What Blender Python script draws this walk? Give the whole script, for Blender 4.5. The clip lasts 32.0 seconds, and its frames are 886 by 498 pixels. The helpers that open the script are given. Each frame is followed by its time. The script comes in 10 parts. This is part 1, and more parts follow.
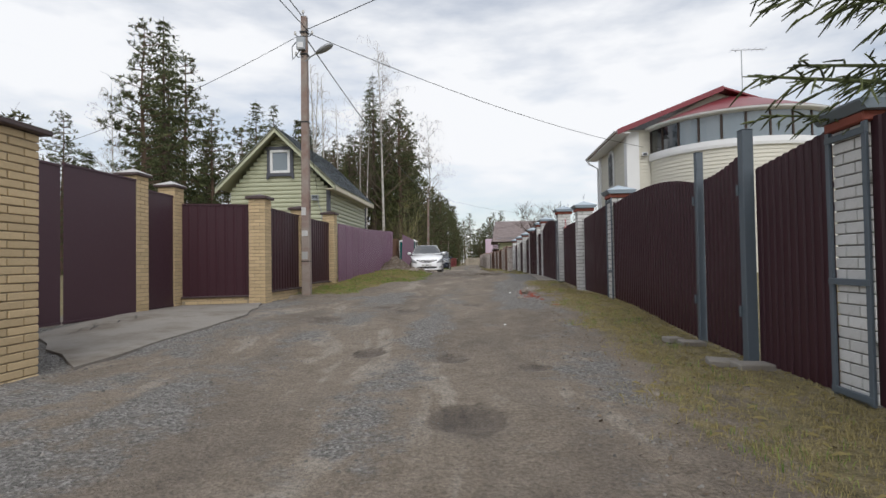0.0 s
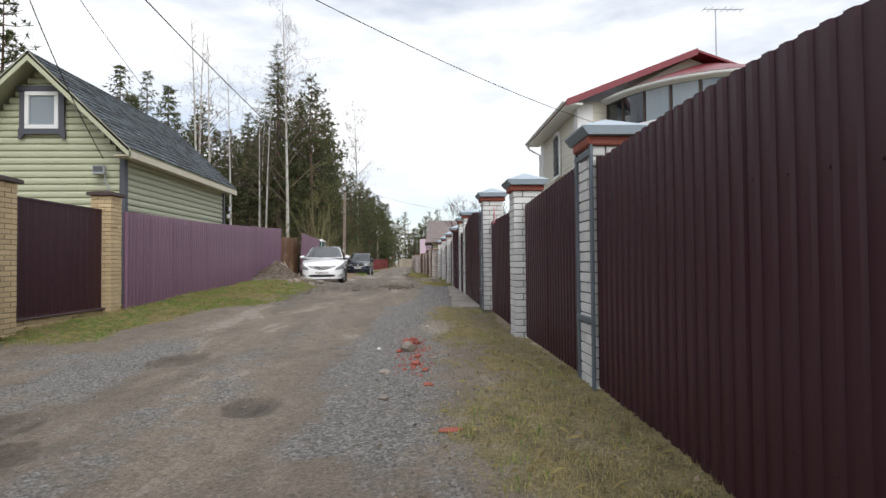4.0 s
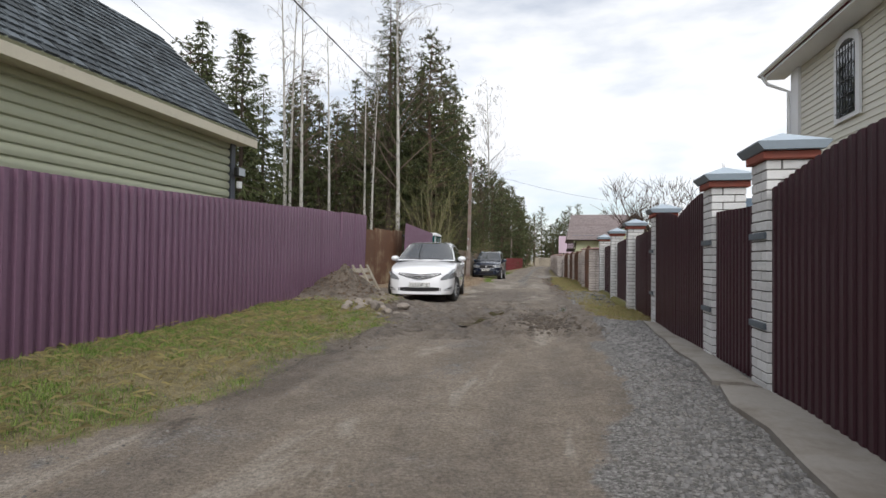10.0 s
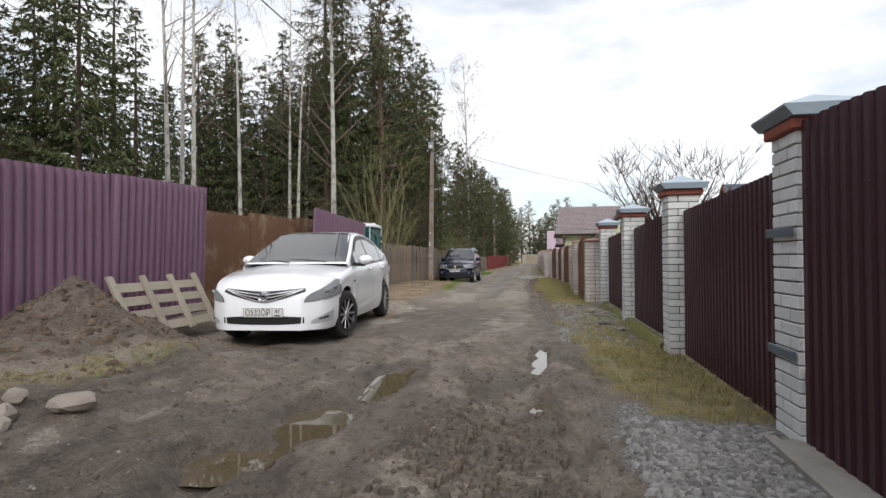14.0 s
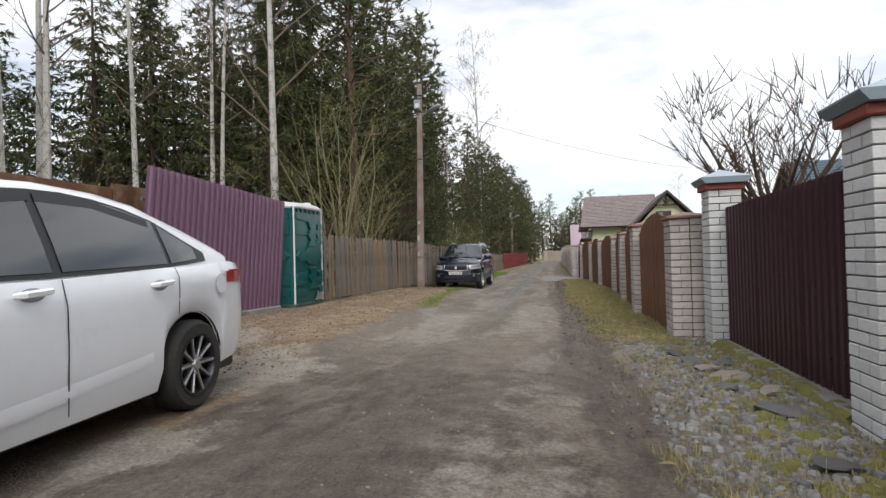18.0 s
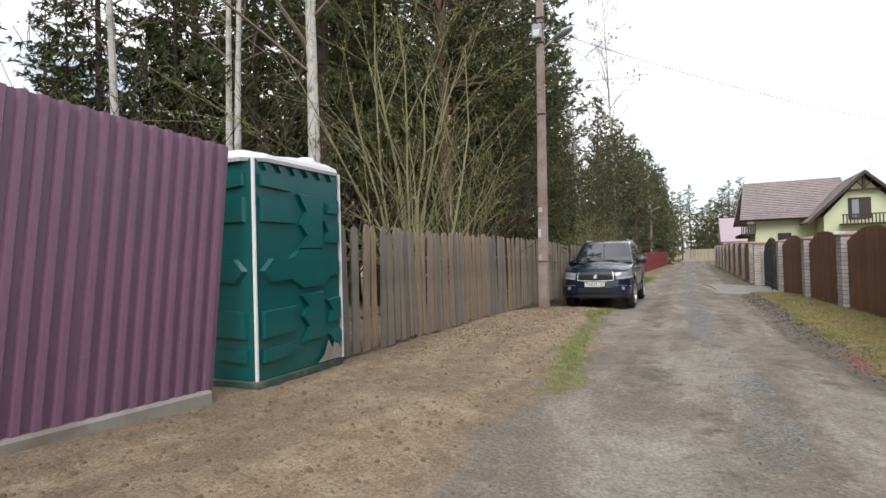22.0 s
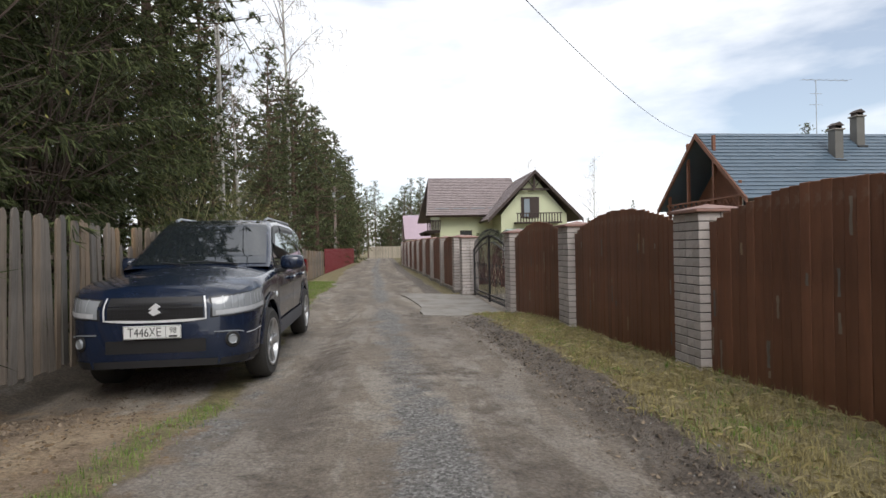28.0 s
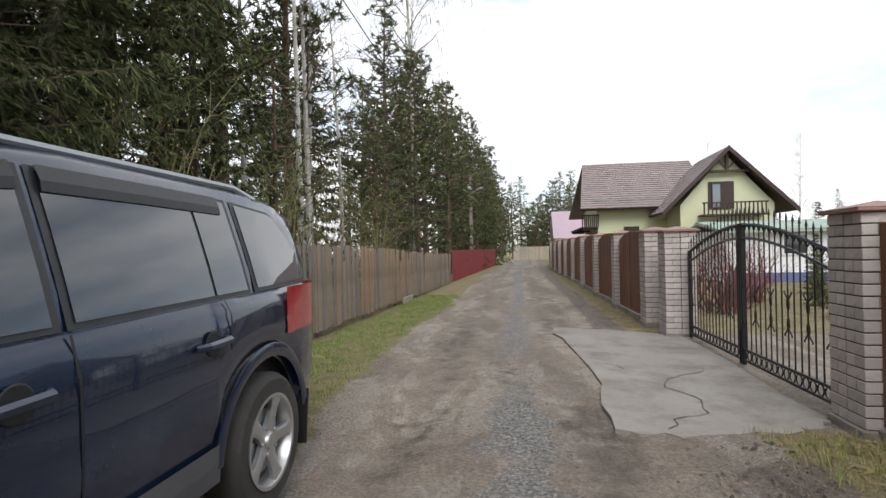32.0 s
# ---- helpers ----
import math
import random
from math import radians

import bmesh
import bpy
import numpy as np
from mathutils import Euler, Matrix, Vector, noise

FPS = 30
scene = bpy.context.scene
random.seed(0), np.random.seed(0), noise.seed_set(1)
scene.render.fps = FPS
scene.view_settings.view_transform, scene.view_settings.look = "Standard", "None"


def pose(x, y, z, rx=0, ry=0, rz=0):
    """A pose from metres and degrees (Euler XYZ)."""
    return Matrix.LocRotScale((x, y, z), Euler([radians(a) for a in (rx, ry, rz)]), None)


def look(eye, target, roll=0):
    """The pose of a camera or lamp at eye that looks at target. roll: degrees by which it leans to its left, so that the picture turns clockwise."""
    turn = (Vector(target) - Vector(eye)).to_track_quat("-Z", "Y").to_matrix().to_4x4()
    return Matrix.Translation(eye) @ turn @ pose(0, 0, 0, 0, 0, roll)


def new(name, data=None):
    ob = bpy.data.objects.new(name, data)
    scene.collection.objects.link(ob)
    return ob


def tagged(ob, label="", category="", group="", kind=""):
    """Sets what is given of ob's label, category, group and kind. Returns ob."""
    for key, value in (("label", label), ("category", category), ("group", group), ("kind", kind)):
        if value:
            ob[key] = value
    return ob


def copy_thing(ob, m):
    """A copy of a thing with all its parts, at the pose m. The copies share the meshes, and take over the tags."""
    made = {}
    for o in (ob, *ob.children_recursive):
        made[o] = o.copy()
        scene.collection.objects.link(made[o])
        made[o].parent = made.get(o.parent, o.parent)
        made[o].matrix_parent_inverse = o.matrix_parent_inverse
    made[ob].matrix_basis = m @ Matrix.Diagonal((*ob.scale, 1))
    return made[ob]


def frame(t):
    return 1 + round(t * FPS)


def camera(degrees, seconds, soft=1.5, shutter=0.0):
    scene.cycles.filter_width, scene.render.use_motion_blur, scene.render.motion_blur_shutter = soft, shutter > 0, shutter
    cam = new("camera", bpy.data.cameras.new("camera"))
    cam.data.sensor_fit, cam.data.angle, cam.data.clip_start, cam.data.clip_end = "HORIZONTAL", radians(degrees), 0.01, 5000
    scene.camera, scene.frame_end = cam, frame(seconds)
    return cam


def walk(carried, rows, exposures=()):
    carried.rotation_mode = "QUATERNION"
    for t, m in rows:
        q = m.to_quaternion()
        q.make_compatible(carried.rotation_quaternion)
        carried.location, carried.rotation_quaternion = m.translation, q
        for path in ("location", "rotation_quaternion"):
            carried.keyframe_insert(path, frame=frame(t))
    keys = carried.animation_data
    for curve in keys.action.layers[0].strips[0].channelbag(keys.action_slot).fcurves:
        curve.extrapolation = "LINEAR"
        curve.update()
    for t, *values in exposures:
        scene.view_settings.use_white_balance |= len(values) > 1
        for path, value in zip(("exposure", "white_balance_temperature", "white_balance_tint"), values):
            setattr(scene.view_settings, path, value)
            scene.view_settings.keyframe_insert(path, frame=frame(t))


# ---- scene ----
cam = camera(77.6, 32.0)
PATH = [
    (0, (0.371, -4.955, 0.752), (0.233, -2.961, 0.801), -0.9),
    (0.5, (0.389, -4.033, 0.793), (0.246, -2.039, 0.84), -0.9),
    (1, (0.364, -3.13, 0.839), (0.217, -1.136, 0.885), -0.8),
    (1.5, (0.474, -2.249, 0.859), (0.364, -0.253, 0.908), -0.8),
    (2, (0.617, -1.379, 0.928), (0.52, 0.618, 0.975), -0.6),
    (2.5, (0.843, -0.557, 0.969), (0.817, 1.443, 1.015), -0.9),
    (3, (0.999, 0.252, 0.997), (0.999, 2.251, 1.044), -0.9),
    (3.5, (1.297, 1.07, 1.023), (1.345, 3.069, 1.068), -1.0),
    (5.5, (1.899, 3.597, 1.111), (2.02, 5.593, 1.165), 0.4),
    (6, (1.748, 4.29, 1.158), (1.847, 6.287, 1.204), 0.7),
    (6.5, (1.522, 5.053, 1.143), (1.408, 7.049, 1.185), 0.8),
    (7, (1.283, 5.885, 1.139), (1.017, 7.867, 1.178), 0.9),
    (7.5, (1.034, 6.754, 1.159), (0.631, 8.712, 1.192), 1.0),
    (8, (0.856, 7.615, 1.185), (0.429, 9.569, 1.217), 0.8),
    (8.5, (0.784, 8.547, 1.219), (0.341, 10.497, 1.25), 0.6),
    (9, (0.828, 9.442, 1.218), (0.398, 11.395, 1.252), 0.7),
    (9.5, (0.841, 10.245, 1.253), (0.42, 12.2, 1.287), 0.7),
    (10, (0.899, 11.121, 1.293), (0.496, 13.08, 1.329), 0.6),
    (10.5, (0.882, 12.006, 1.29), (0.474, 13.963, 1.324), 0.7),
    (11, (0.859, 12.898, 1.302), (0.452, 14.856, 1.335), 0.6),
    (11.5, (0.851, 13.814, 1.309), (0.435, 15.77, 1.341), 0.5),
    (12, (0.909, 14.697, 1.329), (0.49, 16.652, 1.361), 0.3),
    (12.5, (0.967, 15.597, 1.373), (0.552, 17.554, 1.402), 0.2),
    (13, (1.057, 16.505, 1.37), (0.655, 18.464, 1.399), -0.2),
    (13.5, (1.122, 17.427, 1.362), (0.729, 19.388, 1.388), -0.3),
    (14, (1.144, 18.31, 1.33), (0.776, 20.276, 1.36), -0.4),
    (14.5, (1.287, 19.244, 1.366), (0.924, 21.21, 1.387), -0.5),
    (16.5, (1.261, 22.768, 1.264), (0.933, 24.741, 1.285), -1.9),
    (17, (1.198, 23.68, 1.282), (0.85, 25.65, 1.304), -1.8),
    (17.5, (1.062, 24.601, 1.295), (0.702, 26.568, 1.315), -1.6),
    (18, (0.782, 25.469, 1.288), (0.342, 27.42, 1.315), -1.5),
    (18.5, (0.582, 26.367, 1.341), (0.113, 28.311, 1.366), -1.4),
    (19, (0.328, 27.228, 1.394), (-0.195, 29.159, 1.413), -1.5),
    (19.5, (0.133, 28.108, 1.441), (-0.406, 30.034, 1.457), -1.5),
    (20, (-0.081, 28.886, 1.46), (-0.681, 30.794, 1.479), -1.5),
    (20.5, (-0.258, 29.69, 1.457), (-0.883, 31.59, 1.478), -1.6),
    (21, (-0.508, 30.449, 1.448), (-1.219, 32.318, 1.473), -1.7),
    (21.5, (-0.701, 31.178, 1.445), (-1.438, 33.037, 1.474), -1.7),
    (22, (-0.991, 31.808, 1.437), (-1.837, 33.62, 1.471), -1.6),
    (22.5, (-1.385, 32.348, 1.425), (-2.311, 34.12, 1.464), -1.4),
    (23, (-1.815, 32.964, 1.44), (-2.912, 34.636, 1.476), -1.3),
    (23.5, (-2.116, 33.728, 1.451), (-3.22, 35.395, 1.478), -1.1),
    (24, (-2.275, 34.603, 1.512), (-3.344, 36.293, 1.518), -0.7),
    (24.5, (-2.215, 35.408, 1.535), (-3.081, 37.211, 1.531), -0.6),
    (25, (-1.981, 36.177, 1.504), (-2.199, 38.165, 1.507), -1.0),
    (25.5, (-1.83, 36.91, 1.467), (-1.383, 38.859, 1.463), -1.1),
    (27.5, (-1.427, 40.595, 1.385), (-1.121, 42.571, 1.379), -1.0),
    (28, (-1.386, 41.561, 1.374), (-1.167, 43.549, 1.37), -1.1),
    (28.5, (-1.316, 42.518, 1.392), (-1.156, 44.511, 1.387), -1.1),
    (29, (-1.279, 43.403, 1.407), (-1.156, 45.399, 1.403), -1.1),
    (29.5, (-1.206, 44.242, 1.427), (-1.137, 46.241, 1.421), -1.2),
    (30, (-1.216, 45.15, 1.425), (-1.217, 47.15, 1.422), -1.3),
    (30.5, (-1.193, 46.107, 1.42), (-1.254, 48.106, 1.42), -1.3),
    (31, (-1.188, 47.071, 1.394), (-1.335, 49.066, 1.397), -1.2),
    (31.5, (-1.298, 47.853, 1.408), (-1.452, 49.843, 1.410), -1.2),
    (32, (-1.21, 48.568, 1.425), (-1.52, 50.544, 1.432), -1.2),
]
walk(cam, [(t, look(eye, target, roll)) for t, eye, target, roll in PATH],
     [(0, -0.2), (1, -0.3), (2, -0.28), (3, -0.16), (5.5, 0.35), (7, 0.1), (9, -0.04), (13, 0.08), (19, 0.08), (22, 0.45), (23.5, 0.72), (25, 0.58), (25.5, 0.12), (28, 0.17), (30, 0.38), (32, 0.32)])

# ---- world, sun, exposure ----
world = bpy.data.worlds.new("world")
scene.world = world
world.use_nodes = True
wn, wl = world.node_tree.nodes, world.node_tree.links
sky = wn.new("ShaderNodeTexSky")
sky.sky_type, sky.sun_disc = "NISHITA", False
SUN_EL, SUN_ROT = radians(44), radians(168)
sky.sun_elevation, sky.sun_rotation = SUN_EL, SUN_ROT
sky_gain = wn.new("ShaderNodeMix")
sky_gain.data_type, sky_gain.blend_type = "RGBA", "MULTIPLY"
sky_gain.inputs["Factor"].default_value = 1.0
sky_gain.inputs["B"].default_value = (0.10, 0.10, 0.10, 1)
wl.new(sky.outputs[0], sky_gain.inputs["A"])
wco = wn.new("ShaderNodeTexCoord")
wmap = wn.new("ShaderNodeMapping")
wmap.inputs["Scale"].default_value = (1.0, 1.0, 3.2)
wl.new(wco.outputs["Generated"], wmap.inputs["Vector"])
cloud = wn.new("ShaderNodeTexNoise")
cloud.inputs["Scale"].default_value, cloud.inputs["Detail"].default_value, cloud.inputs["Roughness"].default_value = 2.3, 7, 0.52
wl.new(wmap.outputs[0], cloud.inputs["Vector"])
cramp = wn.new("ShaderNodeValToRGB")
cramp.color_ramp.elements[0].position, cramp.color_ramp.elements[1].position = 0.34, 0.56
cramp.color_ramp.elements[0].color = (0.25, 0.25, 0.25, 1)
wl.new(cloud.outputs["Fac"], cramp.inputs["Fac"])
cmix = wn.new("ShaderNodeMix")
cmix.data_type = "RGBA"
cmix.inputs["B"].default_value = (0.86, 0.875, 0.905, 1)
wl.new(cramp.outputs["Color"], cmix.inputs["Factor"])
wl.new(sky_gain.outputs["Result"], cmix.inputs["A"])
bg = wn["Background"]
wl.new(cmix.outputs["Result"], bg.inputs["Color"])
bg.inputs["Strength"].default_value = 1.25

sun = new("sun", bpy.data.lights.new("sun", "SUN"))
sun.data.energy, sun.data.angle, sun.data.color = 1.8, radians(35), (1.0, 0.97, 0.935)
sun.matrix_world = look((30 * math.sin(SUN_ROT), 30 * math.cos(SUN_ROT), 30), (0, 0, 0))

# ---- materials ----
def mat(name, col, rough=0.6, metal=0.0, var=0.18, big=1.2, fine=35.0, bump=0.15, rnd=0.0, dirt=None, dirt_amt=0.0, dirt_scale=2.5,
        coat=0.0, grain=None, spec=0.5, island=0.0, rvar=0.12, second=None):
    """A surface with variation at two scales, optional stains, grain along one axis and a random tint for each piece."""
    m = bpy.data.materials.new(name)
    m.use_nodes = True
    n, l = m.node_tree.nodes, m.node_tree.links
    b = n["Principled BSDF"]
    b.inputs["Roughness"].default_value, b.inputs["Metallic"].default_value = rough, metal
    b.inputs["Coat Weight"].default_value, b.inputs["Specular IOR Level"].default_value = coat, spec
    co = n.new("ShaderNodeTexCoord")
    vec = co.outputs["Object"]
    if grain:
        mp = n.new("ShaderNodeMapping")
        mp.inputs["Scale"].default_value = grain
        l.new(vec, mp.inputs["Vector"])
        fvec = mp.outputs[0]
    else:
        fvec = vec
    if rnd or grain:
        info = n.new("ShaderNodeObjectInfo")
        off = n.new("ShaderNodeVectorMath")
        off.operation = "ADD"
        l.new(fvec, off.inputs[0])
        mul = n.new("ShaderNodeVectorMath")
        mul.operation = "SCALE"
        mul.inputs[0].default_value = (37, 23, 51)
        l.new(info.outputs["Random"], mul.inputs["Scale"])
        l.new(mul.outputs[0], off.inputs[1])
        fvec = off.outputs[0]

    def noise_at(v, s, d=5, r=0.6):
        t = n.new("ShaderNodeTexNoise")
        t.inputs["Scale"].default_value, t.inputs["Detail"].default_value, t.inputs["Roughness"].default_value = s, d, r
        l.new(v, t.inputs["Vector"])
        return t.outputs["Fac"]

    def math2(op, a, c):
        t = n.new("ShaderNodeMath")
        t.operation = op
        for i, v in ((0, a), (1, c)):
            if isinstance(v, (int, float)):
                t.inputs[i].default_value = v
            else:
                l.new(v, t.inputs[i])
        return t.outputs[0]

    nb, nf = noise_at(vec, big, 4), noise_at(fvec, fine, 6)
    f = math2("ADD", math2("MULTIPLY", math2("SUBTRACT", nb, 0.5), var * 2.4), math2("MULTIPLY", math2("SUBTRACT", nf, 0.5), var * 2.0))
    f = math2("ADD", f, 1.0)
    if rnd:
        f = math2("MULTIPLY", f, math2("ADD", math2("MULTIPLY", math2("SUBTRACT", info.outputs["Random"], 0.5), 2 * rnd), 1.0))
    if island:
        geo = n.new("ShaderNodeNewGeometry")
        f = math2("MULTIPLY", f, math2("ADD", math2("MULTIPLY", math2("SUBTRACT", geo.outputs["Random Per Island"], 0.5), 2 * island), 1.0))
    colour = None
    if second:
        mx = n.new("ShaderNodeMix")
        mx.data_type = "RGBA"
        mx.inputs["A"].default_value, mx.inputs["B"].default_value = (*col, 1), (*second, 1)
        src = geo.outputs["Random Per Island"] if island else (info.outputs["Random"] if rnd else nb)
        l.new(src, mx.inputs["Factor"])
        colour = mx.outputs["Result"]
    sc = n.new("ShaderNodeVectorMath")
    sc.operation = "SCALE"
    if colour is None:
        sc.inputs[0].default_value = col
    else:
        l.new(colour, sc.inputs[0])
    l.new(f, sc.inputs["Scale"])
    colour = sc.outputs[0]
    if dirt:
        dn = noise_at(vec, dirt_scale, 8, 0.68)
        rp = n.new("ShaderNodeMapRange")
        rp.inputs["From Min"].default_value, rp.inputs["From Max"].default_value = 0.62 - 0.3 * dirt_amt, 0.78 - 0.2 * dirt_amt
        rp.inputs["To Max"].default_value = min(1.0, 0.45 + dirt_amt)
        l.new(dn, rp.inputs["Value"])
        mx = n.new("ShaderNodeMix")
        mx.data_type = "RGBA"
        mx.inputs["B"].default_value = (*dirt, 1)
        l.new(rp.outputs[0], mx.inputs["Factor"])
        l.new(colour, mx.inputs["A"])
        colour = mx.outputs["Result"]
    l.new(colour, b.inputs["Base Color"])
    if rvar:
        l.new(math2("ADD", math2("MULTIPLY", math2("SUBTRACT", nf, 0.5), rvar * 2), rough), b.inputs["Roughness"])
    if bump:
        bp = n.new("ShaderNodeBump")
        bp.inputs["Strength"].default_value, bp.inputs["Distance"].default_value = bump, 0.02
        l.new(nf, bp.inputs["Height"])
        l.new(bp.outputs[0], b.inputs["Normal"])
    return m


def glass_mat(name, col=(0.02, 0.025, 0.03), rough=0.03, ior=1.6):
    m = bpy.data.materials.new(name)
    m.use_nodes = True
    b = m.node_tree.nodes["Principled BSDF"]
    b.inputs["Base Color"].default_value = (*col, 1)
    b.inputs["Roughness"].default_value = rough
    b.inputs["IOR"].default_value = ior
    b.inputs["Coat Weight"].default_value = 0.6
    return m


WHITE_BRICK = mat("white_silicate_brick", (0.63, 0.63, 0.625), 0.85, var=0.12, fine=60, rnd=0.10, dirt=(0.3, 0.28, 0.25), dirt_amt=0.12, dirt_scale=6, bump=0.3)
PINK_BRICK = mat("pale_pinkish_brick", (0.47, 0.42, 0.39), 0.88, var=0.15, fine=60, rnd=0.14, dirt=(0.2, 0.17, 0.15), dirt_amt=0.22, dirt_scale=6, bump=0.3)
YELLOW_BRICK = mat("yellow_facing_brick", (0.55, 0.42, 0.25), 0.8, var=0.12, fine=50, rnd=0.10, dirt=(0.35, 0.26, 0.15), dirt_amt=0.1, dirt_scale=5, bump=0.25)
MORTAR = mat("grey_mortar", (0.14, 0.135, 0.125), 0.95, var=0.2, fine=80, bump=0.4)
MORTAR_DARK = mat("dark_mortar", (0.075, 0.068, 0.06), 0.95, var=0.2, fine=80, bump=0.4)
MORTAR_YELLOW = mat("sandy_mortar", (0.33, 0.27, 0.19), 0.95, var=0.2, fine=80, bump=0.4)
BROWN_STEEL = mat("dark_brown_sheet", (0.046, 0.0165, 0.0235), 0.38, var=0.10, big=0.8, fine=12, bump=0.03, dirt=(0.05, 0.03, 0.03), dirt_amt=0.06, rvar=0.08, rnd=0.06, spec=0.3)
WINE_STEEL = mat("dark_wine_smooth_sheet", (0.06, 0.027, 0.038), 0.5, var=0.08, big=0.6, fine=14, bump=0.02, rnd=0.04)
PURPLE_STEEL = mat("faded_purple_sheet", (0.195, 0.105, 0.16), 0.4, var=0.13, big=0.9, fine=16, bump=0.04, dirt=(0.15, 0.095, 0.115), dirt_amt=0.14, dirt_scale=1.3, rnd=0.06)
RED_STEEL = mat("red_fence_sheet", (0.2, 0.03, 0.035), 0.5, var=0.12)
RUST = mat("rusty_sheet_iron", (0.17, 0.075, 0.035), 0.75, var=0.25, big=1.2, fine=9, bump=0.2, dirt=(0.42, 0.33, 0.2), dirt_amt=0.42, dirt_scale=1.1, rnd=0.25)
GREY_STEEL = mat("blue_grey_painted_steel", (0.1, 0.125, 0.15), 0.5, var=0.12, fine=18, bump=0.05, dirt=(0.2, 0.1, 0.06), dirt_amt=0.05)
CAP_STEEL = mat("galvanised_cap_sheet", (0.42, 0.5, 0.57), 0.42, 0.25, var=0.1, bump=0.03)
CAP_EDGE = mat("slate_cap_edge", (0.2, 0.245, 0.285), 0.5, var=0.1)
CAP_RED = mat("oxide_red_trim", (0.28, 0.075, 0.05), 0.7, var=0.15, dirt=(0.2, 0.1, 0.08), dirt_amt=0.15)
CAP_DARK = mat("dark_brown_cap", (0.07, 0.045, 0.045), 0.5, var=0.12)
CAP_RUST = mat("brown_painted_cap", (0.27, 0.15, 0.12), 0.6, var=0.2, dirt=(0.3, 0.24, 0.2), dirt_amt=0.2)
CAP_GREY = mat("weathered_pale_cap", (0.5, 0.49, 0.48), 0.6, var=0.15)
BROWN_BOARD = mat("red_brown_painted_boards", (0.165, 0.069, 0.037), 0.55, var=0.45, fine=14, grain=(1, 1, 0.12), bump=0.2, rnd=0.14, dirt=(0.27, 0.2, 0.15), dirt_amt=0.1, dirt_scale=5)
PICKET = mat("weathered_grey_wood", (0.25, 0.23, 0.205), 0.85, var=0.55, big=2.5, fine=55, grain=(1, 1, 0.06), bump=0.5, rnd=0.45, second=(0.19, 0.125, 0.07))
GREY_WOOD = mat("silvery_pallet_wood", (0.33, 0.29, 0.23), 0.85, var=0.22, fine=18, grain=(0.15, 1, 1), bump=0.3, rnd=0.15)
GREEN_SIDING = mat("pale_green_siding", (0.44, 0.455, 0.325), 0.5, var=0.05, big=0.5, fine=20, bump=0.03, rnd=0.02, dirt=(0.36, 0.38, 0.24), dirt_amt=0.1)
CREAM_SIDING = mat("cream_siding", (0.62, 0.60, 0.52), 0.55, var=0.05, big=0.5, fine=20, bump=0.03, rnd=0.025)
WHITE_PAINT = mat("white_paint", (0.76, 0.77, 0.78), 0.5, var=0.05, big=0.7, fine=25, bump=0.03)
CREAM_TRIM = mat("cream_trim", (0.62, 0.57, 0.45), 0.6, var=0.08, dirt=(0.4, 0.36, 0.28), dirt_amt=0.15)
SLATE_TRIM = mat("dark_slate_trim", (0.075, 0.08, 0.1), 0.55, var=0.1)
SHINGLE = mat("grey_bitumen_shingle", (0.085, 0.1, 0.112), 0.92, var=0.2, fine=90, bump=0.3, island=0.5)
RED_TILE = mat("red_metal_tile", (0.2, 0.03, 0.04), 0.38, var=0.12, bump=0.04)
BROWN_TILE = mat("brown_grey_roof_tile", (0.25, 0.205, 0.2), 0.6, var=0.15, fine=30, bump=0.1, island=0.1)
BLUE_TILE = mat("grey_blue_metal_tile", (0.085, 0.12, 0.155), 0.42, var=0.12, fine=20, bump=0.06)
PINK_ROOF = mat("pinkish_roof_sheet", (0.4, 0.3, 0.345), 0.5, var=0.1)
LIME_WALL = mat("pale_lime_plaster", (0.6, 0.62, 0.42), 0.85, var=0.06, fine=50, bump=0.1)
DARK_TIMBER = mat("dark_stained_timber", (0.05, 0.033, 0.027), 0.7, var=0.2, grain=(1, 1, 0.2), fine=14)
LOG_WOOD = mat("red_brown_log", (0.17, 0.07, 0.04), 0.7, var=0.2, fine=14)
GREEN_ROOF = mat("green_roof_sheet", (0.42, 0.5, 0.45), 0.5, var=0.1)
BLUE_BASE = mat("blue_painted_plinth", (0.12, 0.14, 0.27), 0.7, var=0.1)
CONCRETE = mat("worn_concrete", (0.255, 0.236, 0.212), 0.9, var=0.2, big=0.9, fine=22, bump=0.3, dirt=(0.16, 0.135, 0.108), dirt_amt=0.5, dirt_scale=1.6)
POLE_CONCRETE = mat("weathered_concrete_pole", (0.3, 0.255, 0.225), 0.9, var=0.2, big=3, fine=30, bump=0.3, dirt=(0.19, 0.09, 0.07), dirt_amt=0.55, dirt_scale=0.9)
POSTER = mat("torn_paper_notice", (0.47, 0.47, 0.46), 0.9, var=0.2, fine=25, bump=0.1, rnd=0.2)
BLACK_METAL = mat("black_wrought_iron", (0.018, 0.018, 0.02), 0.45, 0.3, var=0.2, fine=30, bump=0.08)
LAMP_GREY = mat("lamp_grey_metal", (0.35, 0.37, 0.39), 0.4, 0.5, var=0.1)
PLASTIC_WHITE = mat("white_plastic", (0.72, 0.73, 0.74), 0.4, var=0.05, fine=20, bump=0.02)
TOILET_BASE = mat("muddy_green_plastic", (0.03, 0.07, 0.055), 0.6, var=0.2, dirt=(0.2, 0.17, 0.13), dirt_amt=0.4, dirt_scale=4)
